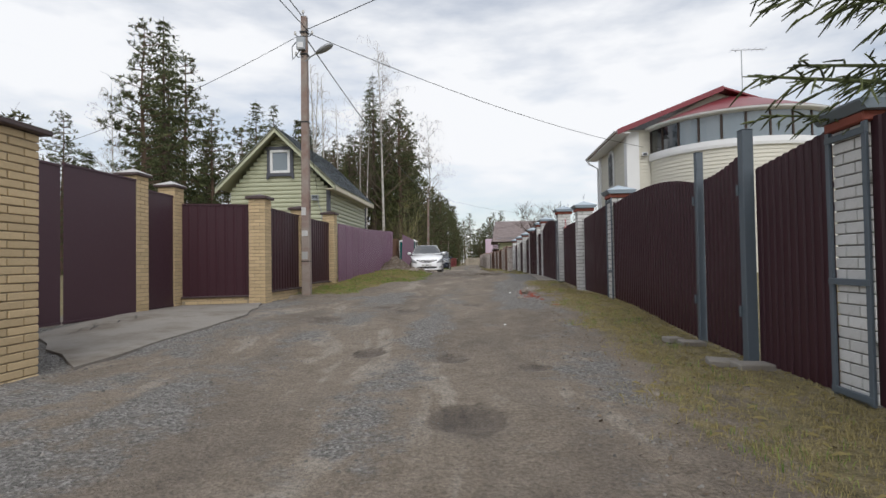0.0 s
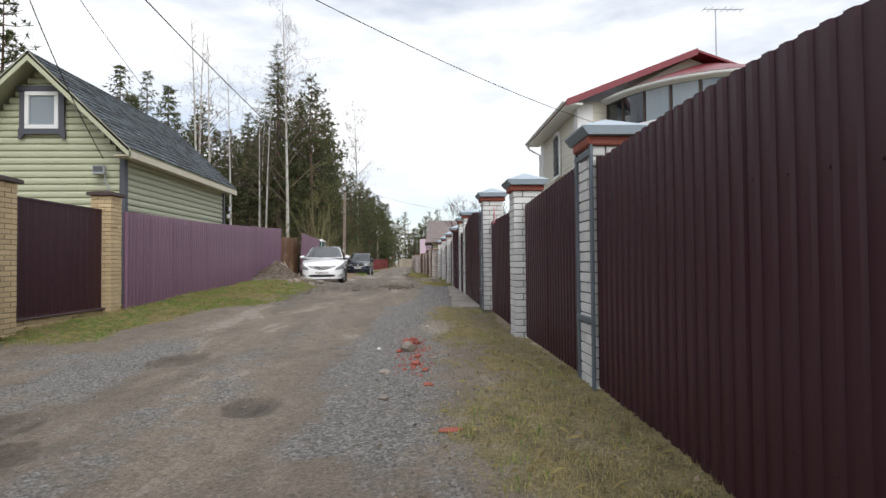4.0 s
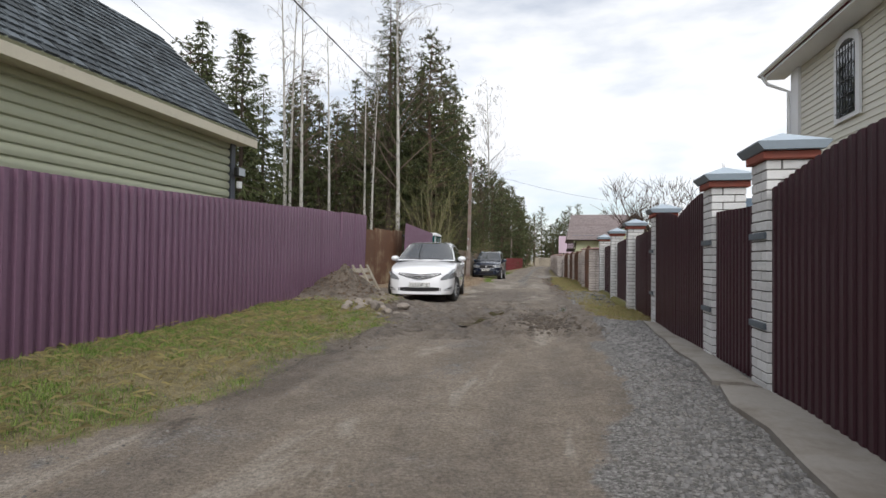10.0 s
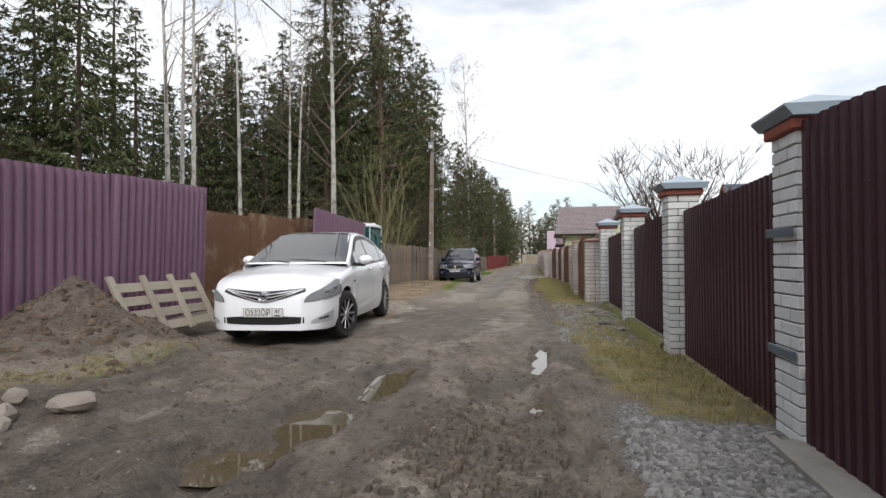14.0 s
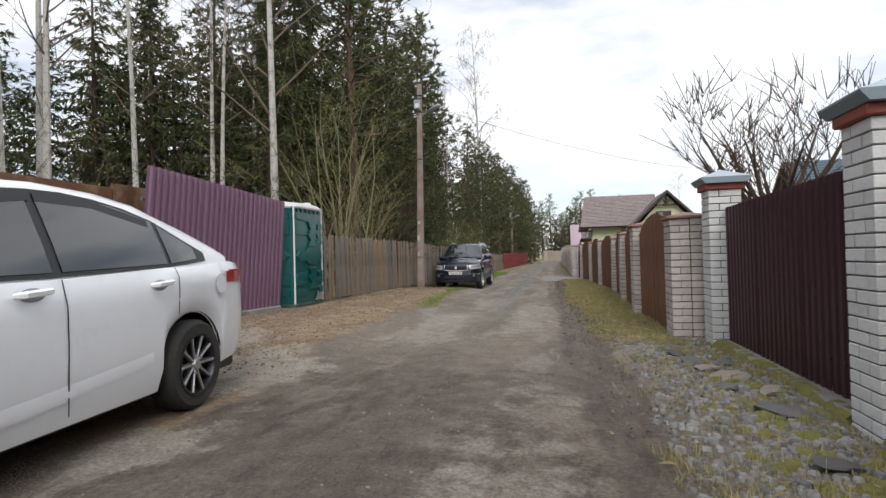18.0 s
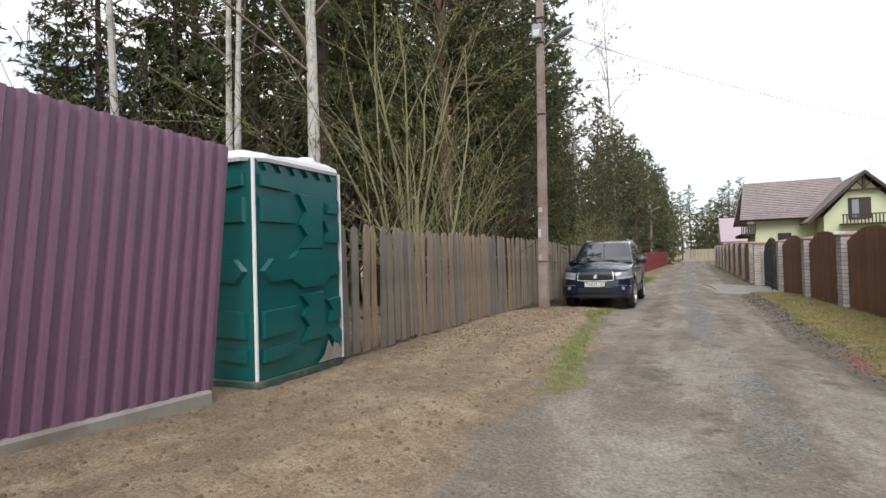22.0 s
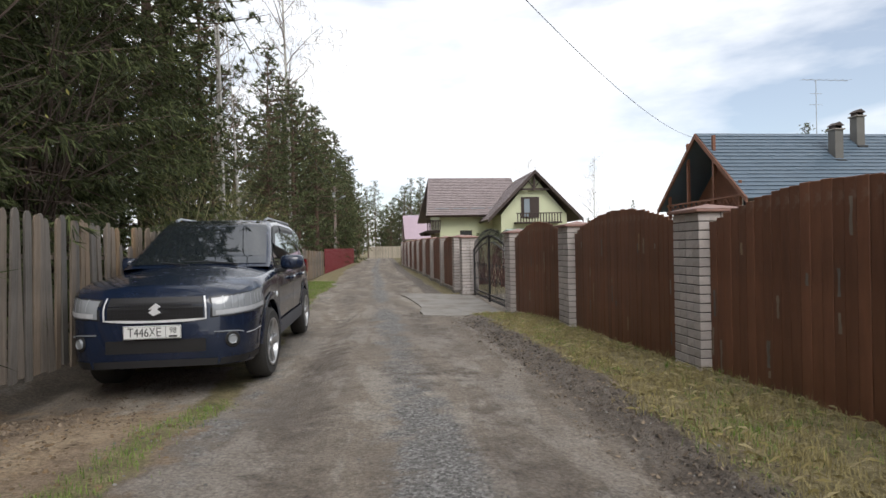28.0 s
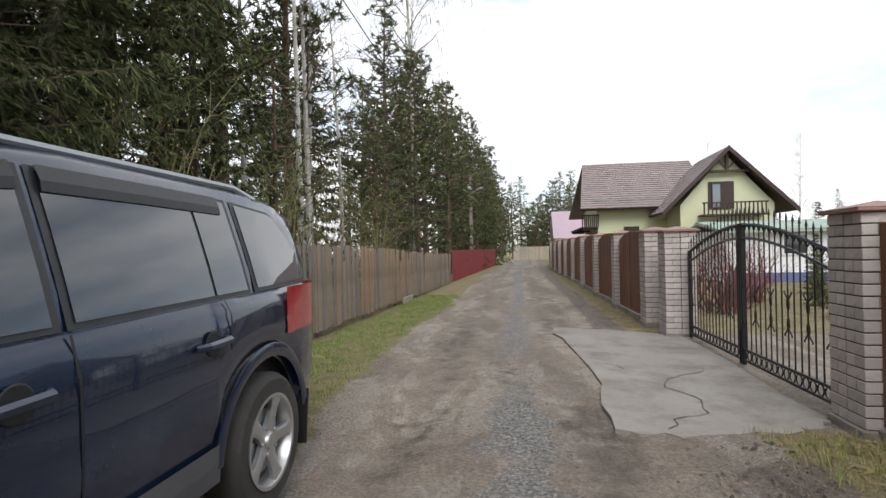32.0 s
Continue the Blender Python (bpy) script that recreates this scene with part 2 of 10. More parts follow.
TOILET_GREEN = mat("dark_green_moulded_plastic", (0.003, 0.088, 0.086), 0.2, var=0.04, big=1.0, fine=18, bump=0.01, dirt=(0.02, 0.12, 0.1), dirt_amt=0.02, dirt_scale=1.5)
CABLE = mat("black_cable", (0.02, 0.02, 0.022), 0.6, var=0.1)
CERAMIC = mat("white_ceramic", (0.7, 0.7, 0.68), 0.25, var=0.05)
STONE = mat("pale_grey_granite", (0.27, 0.235, 0.2), 0.85, var=0.25, big=3, fine=45, bump=0.4, rnd=0.2, dirt=(0.2, 0.15, 0.1), dirt_amt=0.2)
BROKEN_BRICK = mat("broken_red_brick", (0.3, 0.085, 0.06), 0.9, var=0.3, fine=40, bump=0.4, rnd=0.2, dirt=(0.35, 0.28, 0.22), dirt_amt=0.2)
SLATE_STONE = mat("dark_slate_stone", (0.11, 0.105, 0.105), 0.85, var=0.25, big=3, fine=40, bump=0.3, rnd=0.2)
PEBBLE = mat("road_gravel", (0.185, 0.174, 0.16), 0.9, var=0.15, fine=40, bump=0.2, island=0.5)
CRUSHED = mat("crushed_grey_granite", (0.19, 0.185, 0.18), 0.88, var=0.15, fine=40, bump=0.2, island=0.45)
LITTER = mat("white_litter", (0.7, 0.7, 0.68), 0.7, var=0.1)
BARK_BROWN = mat("brown_bark", (0.075, 0.053, 0.04), 0.95, var=0.3, big=4, fine=25, bump=0.5)
BARK_TWIG = mat("dead_brown_twigs", (0.13, 0.095, 0.07), 0.95, var=0.3, big=4, fine=25, bump=0.2)
BARK_PINE = mat("orange_pine_bark", (0.13, 0.085, 0.06), 0.95, var=0.3, big=4, fine=25, bump=0.5)
BARK_OLIVE = mat("olive_shrub_bark", (0.23, 0.215, 0.115), 0.95, var=0.25, big=4, fine=25, bump=0.3)
BARK_GREY = mat("grey_twig_bark", (0.25, 0.22, 0.155), 0.95, var=0.25, big=4, fine=25, bump=0.3)
BARK_BIRCH = mat("white_birch_bark", (0.5, 0.48, 0.44), 0.8, var=0.2, big=1.2, fine=12, bump=0.2, grain=(0.5, 0.5, 3), dirt=(0.07, 0.06, 0.05), dirt_amt=0.42, dirt_scale=4)
TWIG_BIRCH = mat("birch_twigs", (0.17, 0.125, 0.1), 0.9, var=0.2)
NEEDLE_SPRUCE = mat("spruce_needles", (0.058, 0.072, 0.036), 0.85, var=0.25, big=0.7, fine=6, bump=0, island=0.45, second=(0.1, 0.115, 0.045), spec=0.2)
NEEDLE_PINE = mat("pine_needles", (0.075, 0.098, 0.052), 0.85, var=0.25, big=0.7, fine=6, bump=0, island=0.4, second=(0.13, 0.14, 0.065), spec=0.2)
LEAF_SPRING = mat("spring_leaves", (0.22, 0.24, 0.05), 0.75, var=0.2, bump=0, island=0.35, second=(0.26, 0.23, 0.08), spec=0.2)
GRASS_GREEN = mat("green_grass_blades", (0.12, 0.215, 0.038), 0.8, var=0.2, big=1.0, bump=0, island=0.4, second=(0.19, 0.245, 0.062), spec=0.2)
GRASS_DRY = mat("dry_straw_grass", (0.36, 0.3, 0.15), 0.85, var=0.2, big=1.0, bump=0, island=0.4, second=(0.25, 0.21, 0.09), spec=0.2)
DEAD_LEAF = mat("dead_leaves", (0.1, 0.07, 0.047), 0.88, var=0.2, bump=0, island=0.45, second=(0.19, 0.145, 0.1))
GLASS = glass_mat("dark_window_glass")
GLASS_PALE = glass_mat("pale_curtained_glass", (0.18, 0.22, 0.25))
CAR_GLASS = glass_mat("tinted_car_glass", (0.014, 0.018, 0.021), 0.02, 1.75)
CAR_WHITE = mat("white_car_paint", (0.92, 0.93, 0.95), 0.25, var=0.03, big=0.8, fine=10, bump=0, coat=0.8, rvar=0.03, dirt=(0.7, 0.68, 0.65), dirt_amt=0.05)
# bluish dirt colour: dust, with the sky's reflection on the doors painted in
CAR_BLUE = mat("dark_blue_car_paint", (0.007, 0.014, 0.034), 0.26, var=0.2, big=0.8, fine=10, bump=0, coat=0.75, spec=0.35, rvar=0.05, dirt=(0.06, 0.078, 0.11), dirt_amt=0.15, dirt_scale=1.6)
CAR_DUSTY = mat("dusty_lower_body", (0.075, 0.074, 0.08), 0.75, var=0.25, big=2, fine=14, bump=0.03)
RUBBER = mat("dusty_tyre_rubber", (0.035, 0.033, 0.03), 0.85, var=0.25, big=4, fine=30, bump=0.2, dirt=(0.12, 0.1, 0.08), dirt_amt=0.2, dirt_scale=3)
BLACK_TRIM = mat("black_plastic_trim", (0.015, 0.015, 0.016), 0.45, var=0.1, bump=0.05)
ALLOY = mat("silver_alloy", (0.5, 0.5, 0.5), 0.35, 0.8, var=0.08, bump=0)
DARK_ALLOY = mat("dark_alloy", (0.05, 0.05, 0.055), 0.4, 0.7, var=0.08, bump=0)
SATIN_CHROME = mat("satin_chrome", (0.75, 0.75, 0.76), 0.4, 0.3, var=0.03, bump=0)
CHROME = mat("chrome", (0.7, 0.7, 0.72), 0.12, 1.0, var=0.03, bump=0, rvar=0.02)
LENS_CLEAR = glass_mat("clear_lamp_lens", (0.27, 0.285, 0.3), 0.06, 1.6)
FOG_SILVER = mat("silver_fog_surround", (0.5, 0.51, 0.53), 0.35, 0.2, var=0.04, bump=0)
HEADLIGHT = glass_mat("clear_headlight", (0.26, 0.28, 0.3), 0.05, 1.8)
TAIL_RED = glass_mat("red_tail_lens", (0.42, 0.012, 0.022), 0.1)
PLATE_WHITE = mat("number_plate_white", (0.72, 0.72, 0.7), 0.4, var=0.04, dirt=(0.4, 0.36, 0.3), dirt_amt=0.1)
INK = mat("black_ink", (0.012, 0.012, 0.012), 0.6, var=0.05)
SIGN_RED = mat("sign_red", (0.5, 0.03, 0.05), 0.45, var=0.05)
SIGN_WHITE = mat("sign_white", (0.75, 0.75, 0.74), 0.45, var=0.04)


def water_mat():
    m = bpy.data.materials.new("muddy_water")
    m.use_nodes = True
    b = m.node_tree.nodes["Principled BSDF"]
    b.inputs["Base Color"].default_value = (0.095, 0.075, 0.045, 1)
    b.inputs["Roughness"].default_value, b.inputs["IOR"].default_value = 0.02, 1.5
    return m


WATER = water_mat()


# ---- mesh helpers ----
class Geo:
    """Collects vertices and faces for one mesh."""

    def __init__(self):
        self.v, self.f = [], []

    def add(self, verts, faces):
        o = len(self.v)
        self.v += [tuple(p) for p in verts]
        self.f += [tuple(i + o for i in f) for f in faces]
        return self

    def box(self, x0, y0, z0, x1, y1, z1):
        return self.add([(x0, y0, z0), (x1, y0, z0), (x1, y1, z0), (x0, y1, z0), (x0, y0, z1), (x1, y0, z1), (x1, y1, z1), (x0, y1, z1)],
                        [(0, 3, 2, 1), (4, 5, 6, 7), (0, 1, 5, 4), (1, 2, 6, 5), (2, 3, 7, 6), (3, 0, 4, 7)])

    def cbox(self, x0, y0, z0, x1, y1, z1, c=0.006):
        """A box with chamfered edges."""
        xs, ys, zs = (x0, x1), (y0, y1), (z0, z1)
        vs, idx = [], {}
        for i in (0, 1):
            for j in (0, 1):
                for k in (0, 1):
                    sx, sy, sz = (1, -1)[i], (1, -1)[j], (1, -1)[k]
                    for a in range(3):
                        d = [c * sx, c * sy, c * sz]
                        d[a] = 0
                        idx[i, j, k, a] = len(vs)
                        vs.append((xs[i] + d[0], ys[j] + d[1], zs[k] + d[2]))
        fs = []
        for i in (0, 1):
            q = [idx[i, 0, 0, 0], idx[i, 1, 0, 0], idx[i, 1, 1, 0], idx[i, 0, 1, 0]]
            fs.append(q if i else q[::-1])
            q = [idx[0, i, 0, 1], idx[1, i, 0, 1], idx[1, i, 1, 1], idx[0, i, 1, 1]]
            fs.append(q[::-1] if i else q)
            q = [idx[0, 0, i, 2], idx[1, 0, i, 2], idx[1, 1, i, 2], idx[0, 1, i, 2]]
            fs.append(q if i else q[::-1])
        for i in (0, 1):
            for j in (0, 1):
                fs.append([idx[i, j, 0, 0], idx[i, j, 1, 0], idx[i, j, 1, 1], idx[i, j, 0, 1]])
                fs.append([idx[i, 0, j, 0], idx[i, 1, j, 0], idx[i, 1, j, 2], idx[i, 0, j, 2]])
                fs.append([idx[0, i, j, 1], idx[1, i, j, 1], idx[1, i, j, 2], idx[0, i, j, 2]])
                for k in (0, 1):
                    fs.append([idx[i, j, k, 0], idx[i, j, k, 1], idx[i, j, k, 2]])
        return self.add(vs, fs)

    def cyl(self, p0, p1, r0, r1=None, n=8, caps=True):
        r1 = r0 if r1 is None else r1
        p0, p1 = Vector(p0), Vector(p1)
        d = (p1 - p0).normalized()
        u = d.orthogonal().normalized()
        w = d.cross(u)
        vs = []
        for p, r in ((p0, r0), (p1, r1)):
            for i in range(n):
                a = 2 * math.pi * i / n
                vs.append(p + r * (math.cos(a) * u + math.sin(a) * w))
        fs = [(i, (i + 1) % n, n + (i + 1) % n, n + i) for i in range(n)]
        if caps:
            fs += [tuple(range(n))[::-1], tuple(range(n, 2 * n))]
        return self.add(vs, fs)

    def tube(self, pts, radii, n=6):
        pts = [Vector(p) for p in pts]
        if isinstance(radii, (int, float)):
            radii = [radii] * len(pts)
        vs = []
        u = (pts[1] - pts[0]).orthogonal().normalized()
        for k, p in enumerate(pts):
            d = (pts[min(k + 1, len(pts) - 1)] - pts[max(k - 1, 0)]).normalized()
            u = (u - d * u.dot(d)).normalized()
            w = d.cross(u)
            rk = float(radii[k])
            vs += [p + rk * (math.cos(2 * math.pi * i / n) * u + math.sin(2 * math.pi * i / n) * w) for i in range(n)]
        fs = []
        for k in range(len(pts) - 1):
            fs += [(k * n + i, k * n + (i + 1) % n, (k + 1) * n + (i + 1) % n, (k + 1) * n + i) for i in range(n)]
        fs += [tuple(range(n))[::-1], tuple(range((len(pts) - 1) * n, len(pts) * n))]
        return self.add(vs, fs)

    def lathe(self, prof, n=24, centre=(0, 0, 0), axis="z"):
        vs = []
        for r, h in prof:
            for i in range(n):
                a = 2 * math.pi * i / n
                c, s = r * math.cos(a), r * math.sin(a)
                p = {"z": (c, s, h), "x": (h, c, s), "y": (c, h, s)}[axis]
                vs.append((p[0] + centre[0], p[1] + centre[1], p[2] + centre[2]))
        fs = []
        for k in range(len(prof) - 1):
            fs += [(k * n + i, k * n + (i + 1) % n, (k + 1) * n + (i + 1) % n, (k + 1) * n + i) for i in range(n)]
        return self.add(vs, fs)

    def prism(self, poly, a, b, axis="y"):
        """A polygon given in two coordinates, drawn out from a to b along axis."""
        def p3(p, h):
            return {"y": (p[0], h, p[1]), "x": (h, p[0], p[1]), "z": (p[0], p[1], h)}[axis]
        n = len(poly)
        vs = [p3(p, a) for p in poly] + [p3(p, b) for p in poly]
        fs = [tuple(range(n))[::-1], tuple(range(n, 2 * n))] + [(i, (i + 1) % n, n + (i + 1) % n, n + i) for i in range(n)]
        return self.add(vs, fs)

    def grid(self, rows, closed=False):
        """A surface through rows of points."""
        m = len(rows[0])
        vs = [p for r in rows for p in r]
        fs = []
        for k in range(len(rows) - 1):
            for i in range(m if closed else m - 1):
                fs.append((k * m + i, k * m + (i + 1) % m, (k + 1) * m + (i + 1) % m, (k + 1) * m + i))
        return self.add(vs, fs)

    def mesh(self, name="mesh", smooth=False, mend=True):
        me = bpy.data.meshes.new(name)
        me.from_pydata(self.v, [], self.f)
        if mend and len(self.f) < 60000:
            bm = bmesh.new()
            bm.from_mesh(me)
            bmesh.ops.recalc_face_normals(bm, faces=bm.faces)
            bm.to_mesh(me)
            bm.free()
        if smooth:
            me.polygons.foreach_set("use_smooth", [True] * len(me.polygons))
            if smooth != "all":
                me.set_sharp_from_angle(angle=radians(38))
        return me


def part(name, geo, material, parent=None, label="", at=None, smooth=False, mend=True):
    """Links a Geo (or a ready mesh) as one mesh object under a thing or a part."""
    me = geo if isinstance(geo, bpy.types.Mesh) else geo.mesh(name, smooth, mend)
    if material and not me.materials:
        me.materials.append(material)
    ob = new(name, me)
    if parent:
        ob.parent = parent
    if at is not None:
        ob.matrix_basis = at
    if label:
        ob["label"] = label
    return ob


def thing(name, label, category, at=None, group="", kind=""):
    ob = new(name)
    ob.empty_display_size = 0.2
    if at is not None:
        ob.matrix_basis = at
    return tagged(ob, label, category, group, kind)


def lerp_table(tab, v):
    if v <= tab[0][0]:
        return tab[0][1]
    for (a, fa), (b, fb) in zip(tab, tab[1:]):
        if v <= b:
            t = (v - a) / (b - a)
            t = t * t * (3 - 2 * t)
            return fa + (fb - fa) * t
    return tab[-1][1]


def step(a, b, v):
    t = min(1.0, max(0.0, (v - a) / (b - a)))
    return t * t * (3 - 2 * t)

# ---- ground ----
LEFT_Z = [(-30, -0.6), (-6, -0.42), (0, -0.24), (5, -0.11), (9, -0.1), (13, 0.08), (17, 0.22), (22, 0.33), (35, 0.35), (42, 0.3), (47, 0.1), (53, 0.02), (60, 0.0), (75, 0.05)]
MID_Z = [(-30, -0.62), (-6, -0.52), (0, -0.3), (5, -0.12), (10, 0.0), (17, 0.1), (22, 0.13), (30, 0.16), (38, 0.15), (44, 0.04), (50, -0.03), (60, -0.05), (75, 0.0)]
RIGHT_Z = [(-30, -0.6), (-6, -0.5), (1, -0.32), (6, -0.04), (10, -0.03), (13, 0.11), (17, 0.15), (22, 0.1), (28, 0.03), (34, -0.05), (44, -0.1), (51, -0.12), (54, -0.14), (60, -0.1), (75, 0.0)]
ROAD_MID = [(-10, -0.5), (10, -0.2), (22, 0.1), (35, -0.6), (45, -1.2), (60, -1.6), (80, -2.0)]


def base_z(x, y):
    c = lerp_table(ROAD_MID, y)
    l, m, r = lerp_table(LEFT_Z, y), lerp_table(MID_Z, y), lerp_table(RIGHT_Z, y)
    if x < c:
        return m + (l - m) * step(0.4, 3.2, c - x)
    return m + (r - m) * step(0.4, 2.6, x - c)


PUDDLES = [(-0.42, 23.6, 0.24, 0.7, 0), (-0.58, 22.2, 0.28, 0.5, 0), (-0.8, 21.4, 0.22, 0.3, 0), (1.06, 25.2, 0.09, 0.95, 0), (1.1, 22.9, 0.08, 0.3, 0)]
POTHOLES = [(1.05, 21.75, 0.26), (1.15, 21.05, 0.18), (0.55, 21.6, 0.22), (-0.95, 1.4, 0.22), (0.05, 1.1, 0.2), (-1.1, 5.2, 0.3), (-1.5, 5.9, 0.3), (0.25, -1.1, 0.3), (0.9, 0.7, 0.18), (-2.2, 3.9, 0.35), (0.2, 6.3, 0.25), (-1.2, 8.2, 0.35)]

PARKED = [(-2.85, 27.8, 1.25, 2.9, 0.11), (-3.68, 50.0, 1.25, 2.9, -0.13)]


def ground_z(x, y):
    z = base_z(x, y)
    for cx, cy, hx, hy, cz in PARKED:
        q = max(abs(x - cx) / hx, abs(y - cy) / hy)
        if q < 1.5:
            z = cz + (z - cz) * step(0.95, 1.5, q)
    if -14 < y < 90 and -9 < x < 8:
        c = lerp_table(ROAD_MID, y)
        d = x - c
        rough = 0.012 + 0.03 * step(18.5, 20.5, y) * (1 - step(25, 28, y)) * (1 - step(1.6, 2.3, d)) + 0.012 * step(2.0, 3.0, abs(d))
        z += rough * (noise.noise((x * 2.3, y * 1.3, 1.7)) + 0.7 * noise.noise((x * 6, y * 4, 3.1)) + 0.4 * noise.noise((x * 15, y * 12, 5.1)))
        rut = math.exp(-((d + 0.75) / 0.28) ** 2) + math.exp(-((d - 0.75) / 0.28) ** 2)
        z -= 0.022 * rut * (0.5 + 0.8 * noise.noise((x * 0.3, y * 0.35, 9.0)))
        # churned mud with tyre treads
        mud = step(16.8, 19.6, y) * (1 - step(24.5, 26.5, y)) * (1 - step(1.4, 2.0, d)) * step(-3.2, -2.4, d)
        if mud > 0:
            u = x + 0.16 * (y - 22) + 0.25 * noise.noise((x * 0.6, y * 0.4, 4))
            z += mud * 0.095 * (0.5 - 2.2 * abs(noise.noise((u * 2.6, y * 0.55, 12.0)))) * (0.5 + 0.8 * step(-0.2, 0.35, noise.noise((x * 0.9, y * 0.7, 15))))
            z += mud * 0.035 * max(0.0, noise.noise((x * 4.5, y * 4.2, 16.0))) + mud * 0.03 * noise.noise((u * 9, y * 4.5, 13.0))
            tread = step(0.1, 0.3, noise.noise((u * 1.5, y * 0.2, 17.0)))
            z += mud * tread * 0.016 * math.sin(y * 38 + 10 * abs(u * 2 % 1 - 0.5))
        # earth heap beside the purple fence
        z += 0.62 * math.exp(-(((x + 4.1) / 0.8) ** 2 + ((y - 23.8) / 1.2) ** 2)) * (1 + 0.45 * noise.noise((x * 1.8, y * 1.8, 6)) + 0.14 * noise.noise((x * 6, y * 6, 6)) + 0.06 * noise.noise((x * 14, y * 14, 6)))
        # raised verges
        if 1.0 < d < 4 and 28 < y < 54:
            z += 0.12 * step(1.45, 1.95, d + 0.25 * noise.noise((x * 1.3, y * 1.1, 51))) * step(28, 31, y) * (1 - step(52.5, 53.6, y))
        if d < -1.2 and 9 < y < 22:
            z += 0.05 * step(1.9, 2.5, -d)
        for px, py, rr in POTHOLES:
            q = ((x - px) / rr) ** 2 + ((y - py) / (rr * 1.3)) ** 2
            if q < 4:
                z -= 0.05 * math.exp(-q * 1.4)
        for px, py, rx, ry, a in PUDDLES:
            q = ((x - px) / (rx * 1.15)) ** 2 + ((y - py) / (ry * 1.15)) ** 2
            if q < 2:
                z -= 0.03 * math.exp(-2 * q)
    for px, py, rx, ry, a in PUDDLES:
        q = ((x - px) / (rx * 1.35)) ** 2 + ((y - py) / (ry * 1.35)) ** 2
        q *= 1 + 0.7 * noise.noise((x * 4.2, y * 2.6, 77.0)) + 0.4 * noise.noise((x * 11, y * 9, 78.0))
        if q < 2:
            bed = base_z(px, py) - 0.075
            z = bed + (z - bed) * step(0.25, 0.95, q)
    return z


def zone(x, y):
    """Share of grass, pale gravel, ochre sand and dark mud at a place."""
    c = lerp_table(ROAD_MID, y)
    d = x - c
    j = 0.35 * noise.noise((x * 1.1, y * 0.8, 2.2)) + 0.15 * noise.noise((x * 4, y * 3.3, 7.7))
    k = noise.noise((x * 0.5, y * 0.3, 21.0)) + 0.5 * noise.noise((x * 1.7, y * 1.1, 23.0))
    grass = sand = mud = grav = 0.0
    # right-hand verge
    if d > 0:
        w = step(1.75 + 1.4 * j, 2.45 + 1.4 * j, d)
        if y < 14.2:
            grass = max(grass, w * (0.6 + 0.35 * k) * step(-7, -3, y) * (1 - step(12.8, 13.6, y)))
        if 22 < y < 29:
            grass = max(grass, step(1.5 + j, 1.9 + j, d) * (0.7 + 0.3 * k) * step(22.3, 23, y) * (1 - 0.35 * step(26, 28, y)))
        if 28 <= y:
            edge = 1.55 + 0.3 * step(40, 48, y)
            grass = max(grass, step(edge + j * 0.6, edge + 0.35 + j * 0.6, d) * ((0.62 + 0.35 * k + 0.2 * step(34, 40, y)) if not 53.4 < y < 58.6 else 0.0) * (1 - 0.45 * (1 - step(32, 35, y))))
            mud = max(mud, 0.8 * step(edge - 0.55, edge - 0.15, d) * (1 - step(edge + 0.1, edge + 0.4, d)) * (0 if 52.5 < y < 59 else 1))
        if 13.2 < y < 23 and d > 1.2:
            grav = max(grav, step(1.25 + j, 1.7 + j, d))
        if 5 < y < 14:
            grav = max(grav, 0.7 * step(0.6, 1.2, d + j) * (1 - step(1.7, 2.2, d + j)))
    else:
        e = -d
        if 8.5 < y < 24:
            near = 2.55 - 0.75 * step(12, 15, y) + 0.7 * step(19.5, 22.5, y)
            grass = max(grass, step(near - 0.1 + j, near + 0.4 + j, e) * step(8.8, 10.5, y) * (1 - 0.55 * step(20.5, 22, y)))
            mud = max(mud, 0.7 * step(13, 16, y) * step(near - 0.45 + j, near - 0.1 + j, e) * (1 - step(near + 0.15 + j, near + 0.6 + j, e)))
        if y > 26:
            sand = max(sand, step(1.3 + j, 2.0 + j, e) * step(27.5, 29.5, y) * (1 - step(45.5, 48.5, y)))
        if 36.5 < y < 50:
            s = math.exp(-((e - 1.6 - 0.25 * step(38, 44, y) + j * 0.4) / 0.2) ** 2) * step(-0.35, 0.15, k + step(40, 44, y) * 0.6)
            grass = max(grass, s)
        if y >= 49:
            grass = max(grass, step(1.55 + j * 0.6, 1.95 + j * 0.6, e))
        if y < 9:
            grav = max(grav, (0.55 + 0.5 * k) * step(1.6, 2.6, e + j))
    if 18.2 < y < 27 and -2.9 < d < 1.7:
        mud = max(mud, step(17.5, 20.5, y) * (1 - step(25.0, 27.5, y)) * (0.42 + 0.45 * step(-0.2, 0.5, k + 1.2 * noise.noise((x * 2.4, y * 1.2, 33.0)))))
    for px, py, rx, ry, a in PUDDLES:
        q = ((x - px) / (rx * 1.5)) ** 2 + ((y - py) / (ry * 1.4)) ** 2
        mud = max(mud, 1 - step(0.5, 1.8, q))
    for px, py, rr in POTHOLES:
        q = ((x - px) / rr) ** 2 + ((y - py) / (rr * 1.3)) ** 2
        mud = max(mud, 0.75 * (1 - step(0.4, 1.6, q)))
    # wheel tracks are brown and smooth, the crown between them is gravel
    track = math.exp(-((d + 0.8 + 0.25 * j) / 0.42) ** 2) + math.exp(-((d - 0.75 + 0.25 * j) / 0.42) ** 2)
    grav = max(grav, min(1, max(0, 0.5 - 0.75 * track + 0.55 * k)) * (1 - step(1.9, 2.4, abs(d))) * (1 - 0.5 * step(8, 12, y)))
